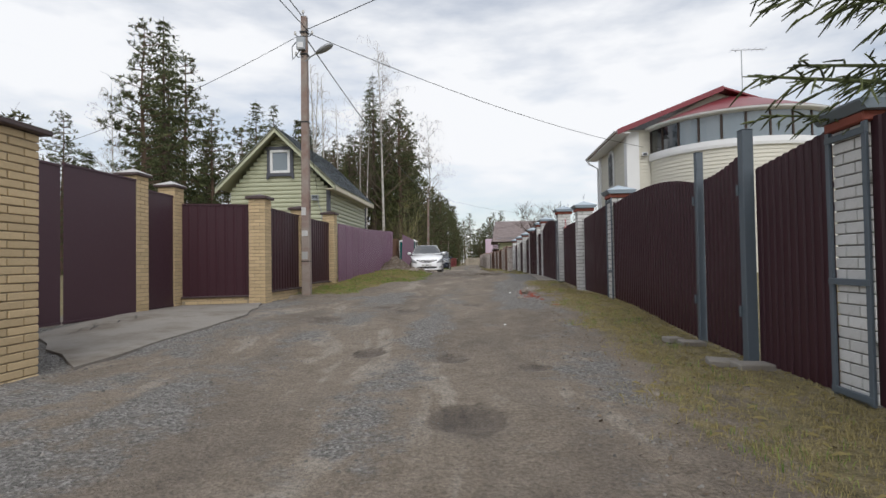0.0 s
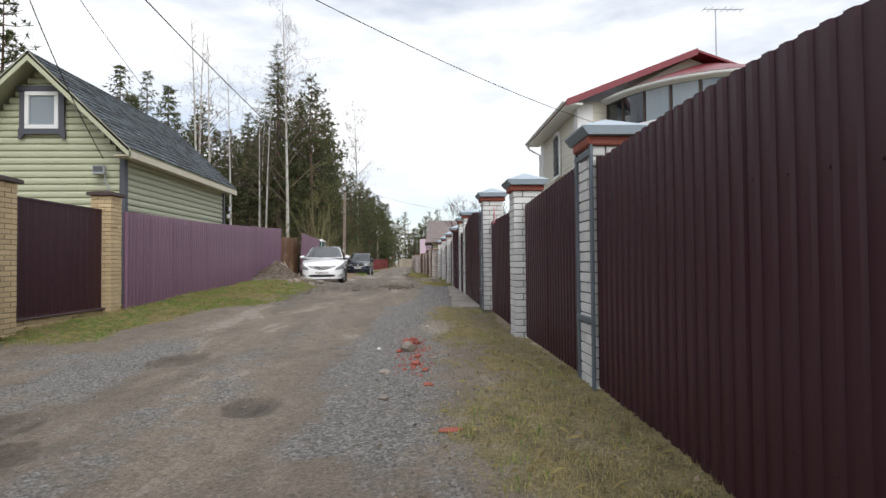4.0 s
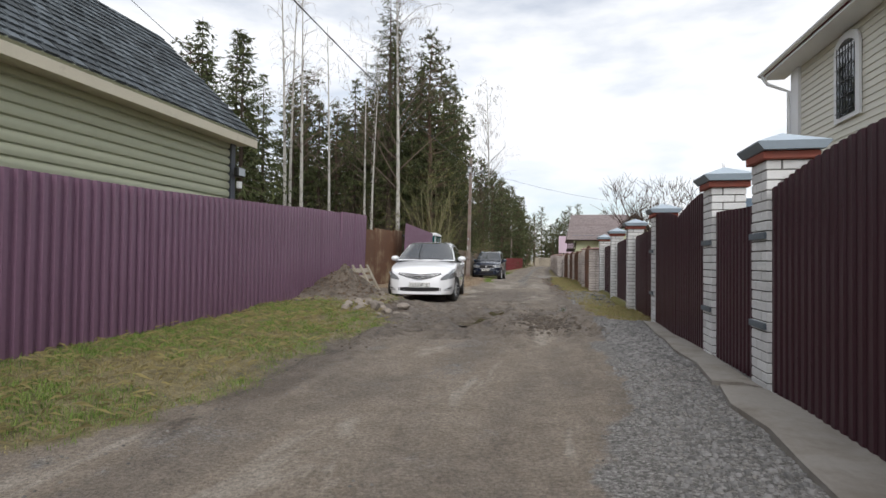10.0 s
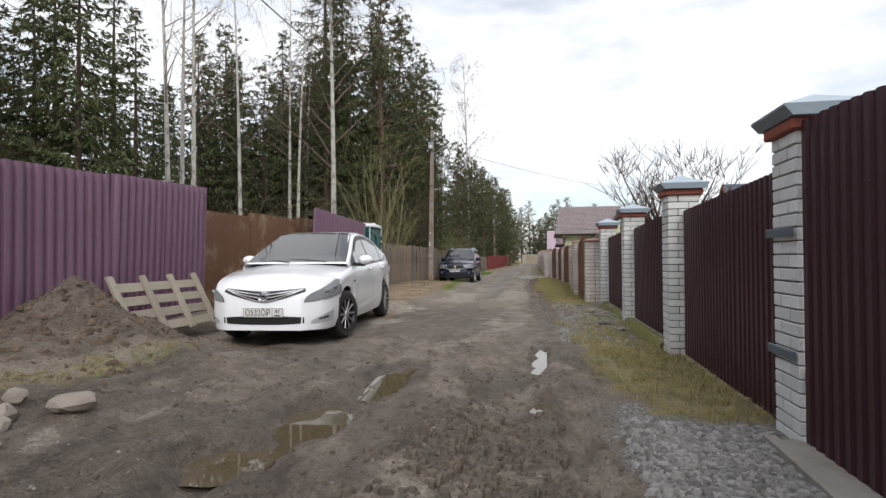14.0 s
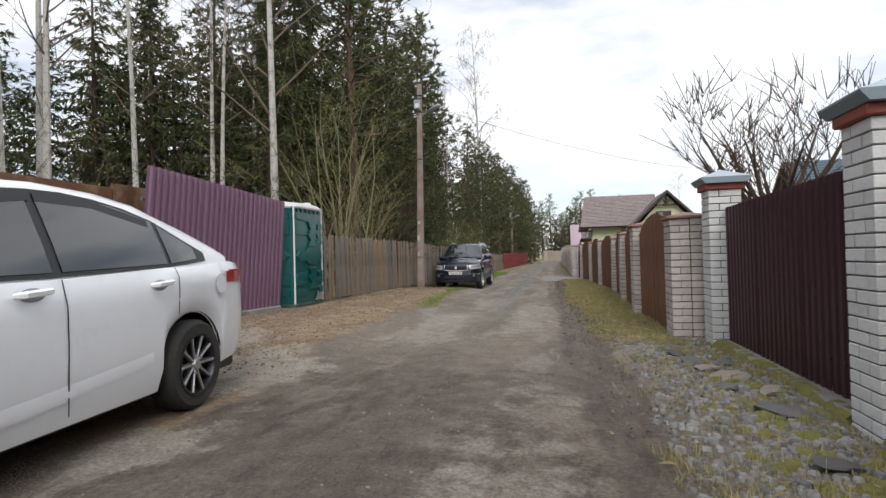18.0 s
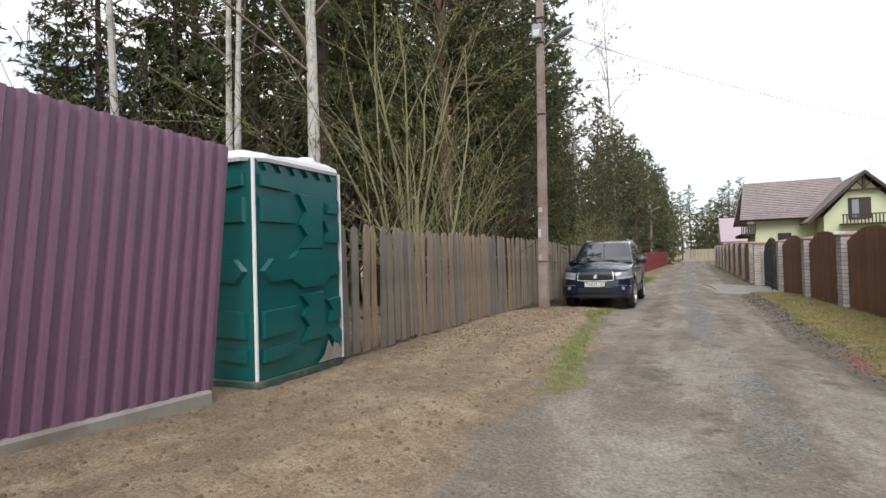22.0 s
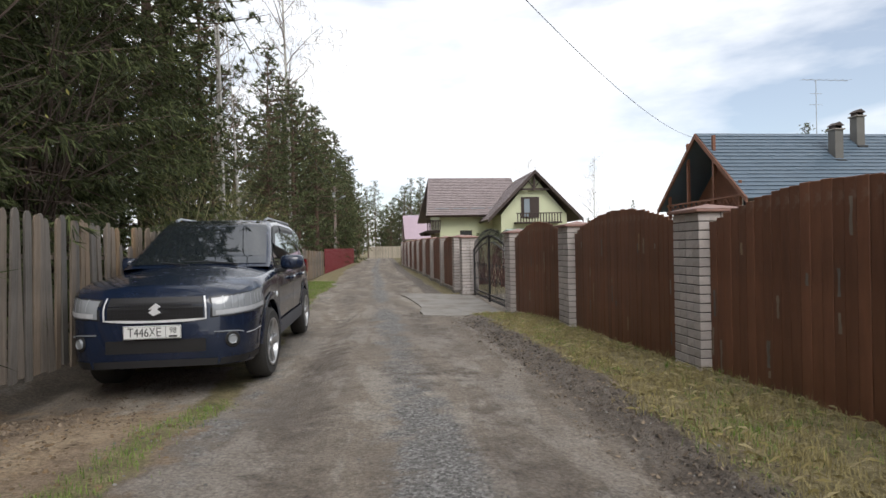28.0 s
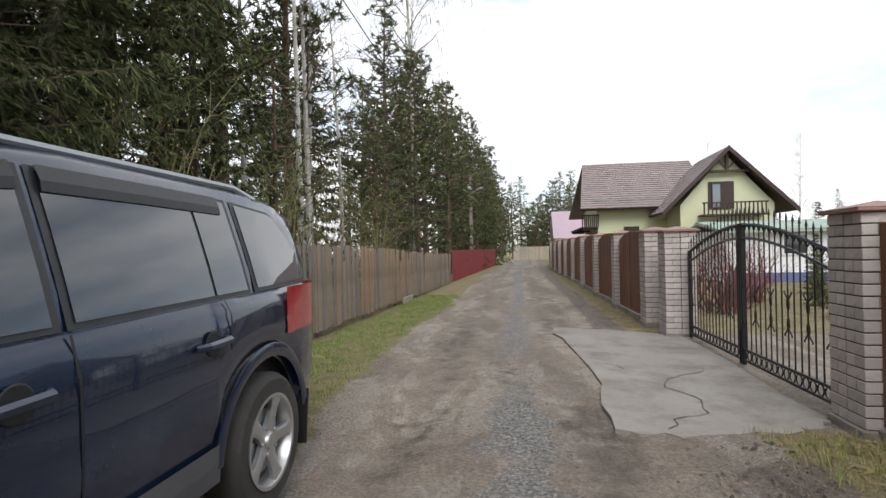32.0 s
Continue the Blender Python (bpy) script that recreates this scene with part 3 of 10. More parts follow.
    mud = max(mud, (0.52 + 0.25 * k) * step(24, 26.5, y) * (1 - step(30, 34, y)) * (1 - step(1.7, 2.3, d)) * step(-2.2, -1.4, d))
    if y > 30:
        far = step(30, 40, y)
        mud = max(mud, far * (0.45 + 0.35 * k) * min(1.0, track))
        grav = max(grav, far * (0.62 + 0.3 * k) * math.exp(-((d - 0.1 + 0.2 * j) / 0.36) ** 2))
    damp = max(0.0, noise.noise((x * 0.55, y * 0.28, 61)) + 0.6 * noise.noise((x * 1.6, y * 1.0, 63)) - 0.3)
    mud = max(mud, min(0.42, 0.9 * damp) * (1 - step(2.0, 2.6, abs(d))))
    heap = math.exp(-(((x + 4.05) / 1.0) ** 2 + ((y - 23.7) / 1.5) ** 2))
    if heap > 0.2:
        grass *= 1 - step(0.2, 0.45, heap)
        mud = max(mud, 0.6 * step(0.2, 0.45, heap))
        sand = max(sand, 0.5 * step(0.3, 0.6, heap))
    if abs(d) > 7 or y > 130 or y < -16:
        grass = max(grass, step(4.5, 6, abs(d)))
    return grass, grav, sand, mud


def lines(fine0, fine1, stepw, far):
    out = list(np.arange(fine0, fine1, stepw))
    g, a, b = stepw, fine0, fine1
    lo, hi = [], []
    while a > -far:
        g *= 1.35
        a -= g
        lo.append(a)
    g = stepw
    while b < far:
        hi.append(b)
        g *= 1.35
        b += g
    return lo[::-1] + out + hi


def build_ground():
    xs, ys = lines(-6.0, 3.6, 0.075, 1500), lines(-6.5, 62.0, 0.14, 1800)
    ys = [y for y in ys if not 17.5 < y < 27.0] + list(np.arange(17.5, 27.0, 0.055))
    ys.sort()
    rows = [[(x, y, ground_z(x, y)) for x in xs] for y in ys]
    g = Geo().grid(rows)
    me = g.mesh("ground", smooth="all", mend=False)
    att = me.color_attributes.new("zone", "FLOAT_COLOR", "POINT")
    cols = np.zeros((len(g.v), 4), np.float32)
    for i, (x, y, z) in enumerate(g.v):
        if -14 < x < 14 and -30 < y < 140:
            cols[i] = zone(x, y)
        else:
            cols[i] = (1, 0, 0, 0)
    att.data.foreach_set("color", cols.ravel())
    m = bpy.data.materials.new("dirt_road_and_verges")
    m.use_nodes = True
    n, l = m.node_tree.nodes, m.node_tree.links
    b = n["Principled BSDF"]
    b.inputs["Roughness"].default_value = 0.95
    co = n.new("ShaderNodeTexCoord").outputs["Object"]
    at = n.new("ShaderNodeAttribute")
    at.attribute_name = "zone"
    sep = n.new("ShaderNodeSeparateColor")
    l.new(at.outputs["Color"], sep.inputs[0])

    def tex(s, d=6, r=0.62):
        t = n.new("ShaderNodeTexNoise")
        t.inputs["Scale"].default_value, t.inputs["Detail"].default_value, t.inputs["Roughness"].default_value = s, d, r
        l.new(co, t.inputs["Vector"])
        return t.outputs["Fac"]

    def ramp(src, stops):
        t = n.new("ShaderNodeValToRGB")
        while len(t.color_ramp.elements) < len(stops):
            t.color_ramp.elements.new(0.5)
        for e, (p, c) in zip(t.color_ramp.elements, stops):
            e.position, e.color = p, (*c, 1)
        l.new(src, t.inputs["Fac"])
        return t.outputs["Color"]

    def blend(f, a, c):
        t = n.new("ShaderNodeMix")
        t.data_type = "RGBA"
        l.new(f, t.inputs["Factor"])
        l.new(a, t.inputs["A"])
        l.new(c, t.inputs["B"])
        return t.outputs["Result"]

    vor = n.new("ShaderNodeTexVoronoi")
    vor.inputs["Scale"].default_value = 55
    l.new(co, vor.inputs["Vector"])
    vsep = n.new("ShaderNodeSeparateColor")
    l.new(vor.outputs["Color"], vsep.inputs[0])
    fine, mid, broad = tex(38, 8, 0.7), tex(5, 8, 0.65), tex(0.7, 6, 0.6)
    mp = n.new("ShaderNodeMapping")
    mp.inputs["Scale"].default_value = (1.0, 0.3, 1.0)
    l.new(co, mp.inputs["Vector"])
    patch = n.new("ShaderNodeTexNoise")
    patch.inputs["Scale"].default_value, patch.inputs["Detail"].default_value, patch.inputs["Roughness"].default_value, patch.inputs["Distortion"].default_value = 0.95, 10, 0.6, 0.6
    l.new(mp.outputs[0], patch.inputs["Vector"])
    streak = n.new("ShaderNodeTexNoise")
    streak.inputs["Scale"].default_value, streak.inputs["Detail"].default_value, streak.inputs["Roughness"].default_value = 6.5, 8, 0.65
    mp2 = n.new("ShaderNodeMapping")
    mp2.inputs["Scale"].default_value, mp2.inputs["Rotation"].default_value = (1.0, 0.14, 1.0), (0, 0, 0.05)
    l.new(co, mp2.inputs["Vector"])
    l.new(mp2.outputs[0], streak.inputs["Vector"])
    pale = ramp(mid, [(0.3, (0.168, 0.136, 0.104)), (0.5, (0.202, 0.168, 0.132)), (0.7, (0.24, 0.203, 0.163))])
    dark = ramp(mid, [(0.3, (0.122, 0.1, 0.079)), (0.7, (0.174, 0.147, 0.12))])
    dirt = blend(ramp(patch.outputs["Fac"], [(0.38, (0, 0, 0)), (0.54, (1, 1, 1))]), dark, pale)
    # third, palest tone: sunlit patches put into the dirt colour
    dirt = blend(ramp(patch.outputs["Fac"], [(0.57, (0, 0, 0)), (0.6, (0.8, 0.8, 0.8))]), dirt, ramp(mid, [(0.3, (0.235, 0.203, 0.166)), (0.7, (0.335, 0.297, 0.25))]))
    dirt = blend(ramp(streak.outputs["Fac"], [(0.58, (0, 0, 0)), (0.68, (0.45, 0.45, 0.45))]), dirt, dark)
    where_y = n.new("ShaderNodeSeparateXYZ")
    l.new(co, where_y.inputs[0])
    far = n.new("ShaderNodeMapRange")
    far.inputs["From Min"].default_value, far.inputs["From Max"].default_value = 27.0, 32.0
    l.new(where_y.outputs["Y"], far.inputs["Value"])
    dry = n.new("ShaderNodeMath")
    dry.operation = "MULTIPLY"
    scab = n.new("ShaderNodeTexNoise")
    scab.inputs["Scale"].default_value, scab.inputs["Detail"].default_value, scab.inputs["Roughness"].default_value, scab.inputs["Distortion"].default_value = 1.5, 9, 0.6, 0.3
    l.new(mp.outputs[0], scab.inputs["Vector"])
    l.new(ramp(scab.outputs["Fac"], [(0.53, (0, 0, 0)), (0.56, (0.5, 0.5, 0.5))]), dry.inputs[0])
    l.new(far.outputs[0], dry.inputs[1])
    dirt = blend(dry.outputs[0], dirt, ramp(mid, [(0.3, (0.23, 0.2, 0.168)), (0.7, (0.33, 0.295, 0.255))]))
    gravelly = ramp(vsep.outputs[0], [(0.0, (0.095, 0.088, 0.08)), (0.5, (0.165, 0.155, 0.143)), (1.0, (0.285, 0.272, 0.255))])
    dirt = blend(ramp(tex(1.7, 8, 0.7), [(0.58, (0, 0, 0)), (0.66, (0.5, 0.5, 0.5))]), dirt, gravelly)
    stones = ramp(vsep.outputs[0], [(0.0, (0.095, 0.09, 0.083)), (0.5, (0.158, 0.151, 0.141)), (1.0, (0.275, 0.264, 0.25))])
    sand = ramp(mid, [(0.3, (0.175, 0.12, 0.072)), (0.5, (0.265, 0.195, 0.124)), (0.72, (0.345, 0.27, 0.182))])
    sand = blend(ramp(patch.outputs["Fac"], [(0.44, (0.8, 0.8, 0.8)), (0.54, (0, 0, 0))]), sand, ramp(mid, [(0.3, (0.135, 0.093, 0.06)), (0.7, (0.225, 0.168, 0.115))]))
    mud = ramp(mid, [(0.32, (0.085, 0.066, 0.049)), (0.5, (0.122, 0.097, 0.074)), (0.68, (0.17, 0.139, 0.109))])
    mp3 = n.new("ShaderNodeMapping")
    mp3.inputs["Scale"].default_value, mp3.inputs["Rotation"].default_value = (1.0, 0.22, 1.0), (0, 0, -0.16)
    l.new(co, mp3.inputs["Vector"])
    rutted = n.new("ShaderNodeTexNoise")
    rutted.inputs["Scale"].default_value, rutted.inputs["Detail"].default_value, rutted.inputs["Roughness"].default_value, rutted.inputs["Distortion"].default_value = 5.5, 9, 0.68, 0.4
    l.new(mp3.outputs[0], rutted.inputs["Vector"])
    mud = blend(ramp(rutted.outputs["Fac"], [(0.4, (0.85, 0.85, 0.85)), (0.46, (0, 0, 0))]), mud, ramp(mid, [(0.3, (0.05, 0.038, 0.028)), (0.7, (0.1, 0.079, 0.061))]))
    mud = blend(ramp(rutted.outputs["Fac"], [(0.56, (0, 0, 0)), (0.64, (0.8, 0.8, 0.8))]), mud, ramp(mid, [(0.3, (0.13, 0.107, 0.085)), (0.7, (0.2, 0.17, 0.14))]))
    turf = ramp(mid, [(0.3, (0.105, 0.088, 0.045)), (0.5, (0.18, 0.15, 0.075)), (0.7, (0.26, 0.215, 0.12))])
    ragged = tex(3.2, 9, 0.7)

    def torn(src, amount=0.75):
        """Tears the edge of a zone with noise."""
        a = n.new("ShaderNodeMath")
        a.operation = "MULTIPLY_ADD"
        a.inputs[1].default_value, a.inputs[2].default_value = amount * 2, -amount
        l.new(ragged, a.inputs[0])
        s = n.new("ShaderNodeMath")
        l.new(a.outputs[0], s.inputs[0])
        l.new(src, s.inputs[1])
        r = n.new("ShaderNodeMapRange")
        r.interpolation_type = "SMOOTHSTEP"
        r.inputs["From Min"].default_value, r.inputs["From Max"].default_value = 0.3, 0.62
        l.new(s.outputs[0], r.inputs["Value"])
        return r.outputs[0]
    c = blend(torn(sep.outputs[1]), dirt, stones)
    c = blend(torn(sep.outputs[2]), c, sand)
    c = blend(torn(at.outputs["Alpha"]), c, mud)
    cement = ramp(mid, [(0.3, (0.225, 0.2, 0.165)), (0.5, (0.31, 0.28, 0.235)), (0.7, (0.37, 0.335, 0.285))])
    for px, py, rx, ry in ((-4.0, 31.75, 1.05, 0.75), (-2.55, 30.7, 0.75, 0.95), (-1.9, 28.5, 0.42, 0.4), (-1.2, 35.2, 0.5, 1.3), (-1.0, 38.6, 0.45, 1.6), (0.1, 36.3, 0.42, 2.2)):
        sh = n.new("ShaderNodeMapping")
        sh.inputs["Scale"].default_value = (1 / rx, 1 / ry, 0)
        sh.inputs["Location"].default_value = (-px / rx, -py / ry, 0)
        l.new(co, sh.inputs["Vector"])
        ln = n.new("ShaderNodeVectorMath")
        ln.operation = "LENGTH"
        l.new(sh.outputs[0], ln.inputs[0])
        wob = n.new("ShaderNodeMath")
        wob.operation = "MULTIPLY_ADD"
        wob.inputs[1].default_value = 2.6
        l.new(ragged, wob.inputs[0])
        l.new(ln.outputs["Value"], wob.inputs[2])
        third = n.new("ShaderNodeMath")
        third.operation = "MULTIPLY"
        third.inputs[1].default_value = 1 / 3
        l.new(wob.outputs[0], third.inputs[0])
        strong = 0.85 if py < 33 else 0.45
        c = blend(ramp(third.outputs[0], [(0.68, (strong,) * 3), (0.8, (0, 0, 0))]), c, cement)
    c = blend(torn(sep.outputs[0]), c, turf)
    grit = ramp(fine, [(0.3, (0.55, 0.55, 0.55)), (0.7, (1.72, 1.72, 1.72))])
    mu = n.new("ShaderNodeMix")
    mu.data_type, mu.blend_type = "RGBA", "MULTIPLY"
    mu.inputs["Factor"].default_value = 1.0
    l.new(c, mu.inputs["A"])
    l.new(grit, mu.inputs["B"])
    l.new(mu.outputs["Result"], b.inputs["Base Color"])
    bp = n.new("ShaderNodeBump")
    bp.inputs["Strength"].default_value, bp.inputs["Distance"].default_value = 0.9, 0.03
    ad = n.new("ShaderNodeMath")
    ad.operation = "MULTIPLY_ADD"
    ad.inputs[1].default_value = 0.5
    l.new(vor.outputs["Distance"], ad.inputs[0])
    l.new(fine, ad.inputs[2])
    l.new(ad.outputs[0], bp.inputs["Height"])
    deep = n.new("ShaderNodeBump")
    deep.inputs["Distance"].default_value = 0.11
    l.new(at.outputs["Alpha"], deep.inputs["Strength"])
    l.new(rutted.outputs["Fac"], deep.inputs["Height"])
    l.new(deep.outputs[0], bp.inputs["Normal"])
    l.new(bp.outputs[0], b.inputs["Normal"])
    rr = n.new("ShaderNodeMapRange")
    rr.inputs["To Min"].default_value, rr.inputs["To Max"].default_value = 0.95, 0.5
    l.new(at.outputs["Alpha"], rr.inputs["Value"])
    l.new(rr.outputs[0], b.inputs["Roughness"])
    me.materials.append(m)
    return tagged(new("ground", me), "unpaved village lane of packed dirt and gravel with grassy verges", "ground", kind="structure")


ground = build_ground()

for px, py, rx, ry, a in PUDDLES:
    pts = []
    for i in range(28):
        t = 2 * math.pi * i / 28
        k = 1 + 0.3 * noise.noise((px * 3 + math.cos(t) * 1.3, py + math.sin(t) * 1.3, 3))
        pts.append((rx * k * math.cos(t) * 1.3, ry * k * math.sin(t) * 1.3, 0))
    g = Geo().add(pts, [tuple(range(28))])
    rim = sorted(ground_z(px + p[0], py + p[1]) for p in pts)
    p = part("puddle", g, WATER, None, at=pose(px, py, max(ground_z(px, py) + 0.012, 0.55 * ground_z(px, py) + 0.45 * rim[4]), 0, 0, 0))
    tagged(p, "shallow muddy rain puddle in a wheel rut", "puddle", "puddles in the lane", "structure")


# ---- brick pillars ----
def brick_mesh(length, height, depth, material, name):
    me = Geo().cbox(-length / 2, -depth / 2, 0, length / 2, depth / 2, height, 0.005).mesh(name)
    me.materials.append(material)
    return me


def build_pillar(label, material, mortar, courses, pitch, cap, group, base_h=0.0, wide=False, joined=False):
    """A pillar one and a half bricks square, laid in pinwheel courses round a mortar core; origin at its foot, centre."""
    p = thing("brick_pillar", label, "pillar", group=group)
    L, D, W = 0.25, 0.12, (0.51 if wide else 0.38)
    me = brick_mesh(L, pitch - 0.011, D, material, "brick")
    half = brick_mesh(0.125, pitch - 0.011, D, material, "half_brick")
    pile = Geo()
    top = base_h + courses * pitch
    part("mortar_core", Geo().box(-W / 2 + 0.012, -W / 2 + 0.012, -0.35, W / 2 - 0.012, W / 2 - 0.012, top), mortar, p)
    if base_h:
        part("plinth", Geo().cbox(-W / 2 - 0.02, -W / 2 - 0.02, -0.35, W / 2 + 0.02, W / 2 + 0.02, base_h, 0.012), CONCRETE, p, "rough concrete plinth")
    rng = random.Random(courses)
    for c in range(courses):
        for k in range(4):
            a = k * 90
            sg = -1 if c % 2 else 1
            row = [(me, sg * (W - L) / 2)] + ([(half, sg * (W / 2 - L - 0.01 - 0.0625))] if wide else [])
            for mesh, sx in row:
                m = pose(0, 0, base_h + c * pitch + 0.005, 0, 0, a) @ pose(sx + rng.uniform(-0.002, 0.002), -(W - D) / 2 + rng.uniform(-0.003, 0.002), 0, 0, 0, rng.uniform(-0.5, 0.5))
                if joined:
                    pile.add([m @ v.co for v in mesh.vertices], [tuple(f.vertices) for f in mesh.polygons])
                else:
                    part("brick", mesh, None, p, at=m)
    if joined:
        part("brickwork", pile, material, p, mend=False)["kind"] = "stuff"
    cap(p, top, W)
    return p


def cap_tent(p, z, W):
    a = W / 2
    part("red_trim", Geo().cbox(-a - 0.04, -a - 0.04, z, a + 0.04, a + 0.04, z + 0.075, 0.01), CAP_RED, p, "oxide-red painted trim course")
    part("cap_edge", Geo().prism([(-a - 0.05, z + 0.075), (a + 0.05, z + 0.075), (a + 0.1, z + 0.135), (a + 0.1, z + 0.15), (-a - 0.1, z + 0.15), (-a - 0.1, z + 0.135)], -a - 0.1, a + 0.1), CAP_EDGE, p, "slate-grey folded edge")
    b = a + 0.1
    g = Geo().add([(-b, -b, z + 0.15), (b, -b, z + 0.15), (b, b, z + 0.15), (-b, b, z + 0.15), (0, 0, z + 0.27)], [(0, 1, 4), (1, 2, 4), (2, 3, 4), (3, 0, 4), (0, 3, 2, 1)])
    part("cap", g, CAP_STEEL, p, "pale galvanised tent-shaped cap")


def cap_brown(p, z, W):
    a = W / 2 + 0.05
    g = Geo().cbox(-a, -a, z, a, a, z + 0.035, 0.008)
    g.add([(-a, -a, z + 0.035), (a, -a, z + 0.035), (a, a, z + 0.035), (-a, a, z + 0.035), (0, 0, z + 0.1)], [(0, 1, 4), (1, 2, 4), (2, 3, 4), (3, 0, 4), (0, 3, 2, 1)])
    part("cap", g, CAP_RUST, p, "brown painted sheet cap")


def cap_dark(p, z, W):
    a = W / 2 + 0.06
    g = Geo().cbox(-a, -a, z, a, a, z + 0.05, 0.01)
    part("cap_edge", g, CAP_DARK, p, "dark folded edge")
    part("cap", Geo().add([(-a, -a, z + 0.05), (a, -a, z + 0.05), (a, a, z + 0.05), (-a, a, z + 0.05), (0, 0, z + 0.16)], [(0, 1, 4), (1, 2, 4), (2, 3, 4), (3, 0, 4), (0, 3, 2, 1)]), CAP_GREY, p, "pale weathered sheet cap")


def cap_flat_dark(p, z, W):
    a = W / 2 + 0.06
    g = Geo().cbox(-a, -a, z, a, a, z + 0.06, 0.01)
    g.add([(-a, -a, z + 0.06), (a, -a, z + 0.06), (a, a, z + 0.06), (-a, a, z + 0.06), (0, 0, z + 0.13)], [(0, 1, 4), (1, 2, 4), (2, 3, 4), (3, 0, 4), (0, 3, 2, 1)])
    part("cap", g, CAP_DARK, p, "dark brown sheet cap")


# white pillars of the dark brown fence: centre x, y, foot, turn
WHITE_PILLARS = [(3.36, -0.58, -0.33), (3.2, 6.55, -0.05), (3.05, 9.58, -0.04), (2.93, 12.32, 0.12), (2.9, 16.63, 0.14), (2.9, 18.38, 0.12),
                 (2.92, 22.4, 0.08), (2.88, 26.0, 0.05), (2.8, 29.5, 0.02), (2.72, 33.15, -0.02)]
first = build_pillar("white silicate brick fence pillar with a tent-shaped metal cap", WHITE_BRICK, MORTAR, 23, 0.0895, cap_tent, "white brick pillars")
first.matrix_basis = pose(*WHITE_PILLARS[0])
for q in WHITE_PILLARS[1:]:
    copy_thing(first, pose(*q))
# pale pinkish pillars of the brown board fence: x, y, foot
PINK_PILLARS = [(2.43, 33.85, -0.1), (2.3, 37.13, -0.05), (2.36, 40.5, -0.1), (2.4, 43.85, -0.13), (2.16, 47.25, -0.13), (1.95, 50.75, -0.14), (1.63, 53.62, -0.16),
                (1.3, 58.6, -0.16), (1.2, 59.75, -0.12), (1.1, 62.9, -0.08), (1.0, 66.2, -0.05), (0.9, 69.5, 0.0), (0.8, 72.8, 0.0), (0.7, 76.1, 0.0), (0.6, 79.4, 0.0), (0.5, 82.7, 0.0), (0.4, 86.0, 0.0)]
first = build_pillar("pale pinkish brick fence pillar with a brown sheet cap", PINK_BRICK, MORTAR_DARK, 18, 0.096, cap_brown, "pale brick pillars", 0.1, True)
first.matrix_basis = pose(*PINK_PILLARS[0])
for q in PINK_PILLARS[1:9]:
    copy_thing(first, pose(*q))
first = build_pillar("pale pinkish brick fence pillar with a brown sheet cap", PINK_BRICK, MORTAR_DARK, 18, 0.096, cap_brown, "pale brick pillars", 0.1, True, True)
first.matrix_basis = pose(*PINK_PILLARS[9])
for q in PINK_PILLARS[10:]:
    copy_thing(first, pose(*q))
# yellow pillars round the brown gate opposite
first = build_pillar("yellow brick gate pillar with a pale pyramid cap", YELLOW_BRICK, MORTAR_YELLOW, 34, 0.077, cap_dark, "yellow brick pillars")
first.matrix_basis = pose(-6.3, 5.2, -0.12)
copy_thing(first, pose(-6.45, 6.75, -0.13))
first = build_pillar("yellow brick fence pillar with a dark flat cap", YELLOW_BRICK, MORTAR_YELLOW, 31, 0.077, cap_flat_dark, "yellow brick pillars")
first.matrix_basis = pose(-4.68, 7.35, -0.13)
copy_thing(first, pose(-4.68, 10.1, -0.12))
copy_thing(first, pose(-4.56, 12.76, -0.02))
first = build_pillar("broad yellow brick gate pillar with a pale sheet cap", YELLOW_BRICK, MORTAR_YELLOW, 30, 0.077, cap_dark, "yellow brick pillars")
first.matrix_basis = pose(-4.02, -0.32, -0.3) @ Matrix.Diagonal((1.35, 1.35, 1, 1))


# ---- sheet fences ----
def rib_profile(length, pitch=0.115, depth=0.016, flat=0.4):
    """Points along a corrugated sheet: distance along, offset outwards."""
    out, s = [], 0.0
    while s < length:
        for u, o in ((0.0, 0), (flat, 0), (flat + 0.12, depth), (0.88, depth)):
            if s + u * pitch < length:
                out.append((s + u * pitch, o))
        s += pitch
    out.append((length, 0))
    return out


def sheet_geo(length, z0, z1, pitch=0.115, depth=0.016, flat=0.4, lean=0.0):
    """A corrugated sheet along local x, ribs towards -y; z0 and z1 are functions of the distance along."""
    prof = rib_profile(length, pitch, depth, flat)
    rows = [[], [], [], []]
    for s, o in prof:
        a, b = z0(s), z1(s)
        rows[0].append((s, -o - lean * a, a))
        rows[1].append((s, -o - lean * b, b))
        rows[2].append((s, -o + 0.004 - lean * b, b))
        rows[3].append((s, -o + 0.004 - lean * a, a))
    return Geo().grid(rows)


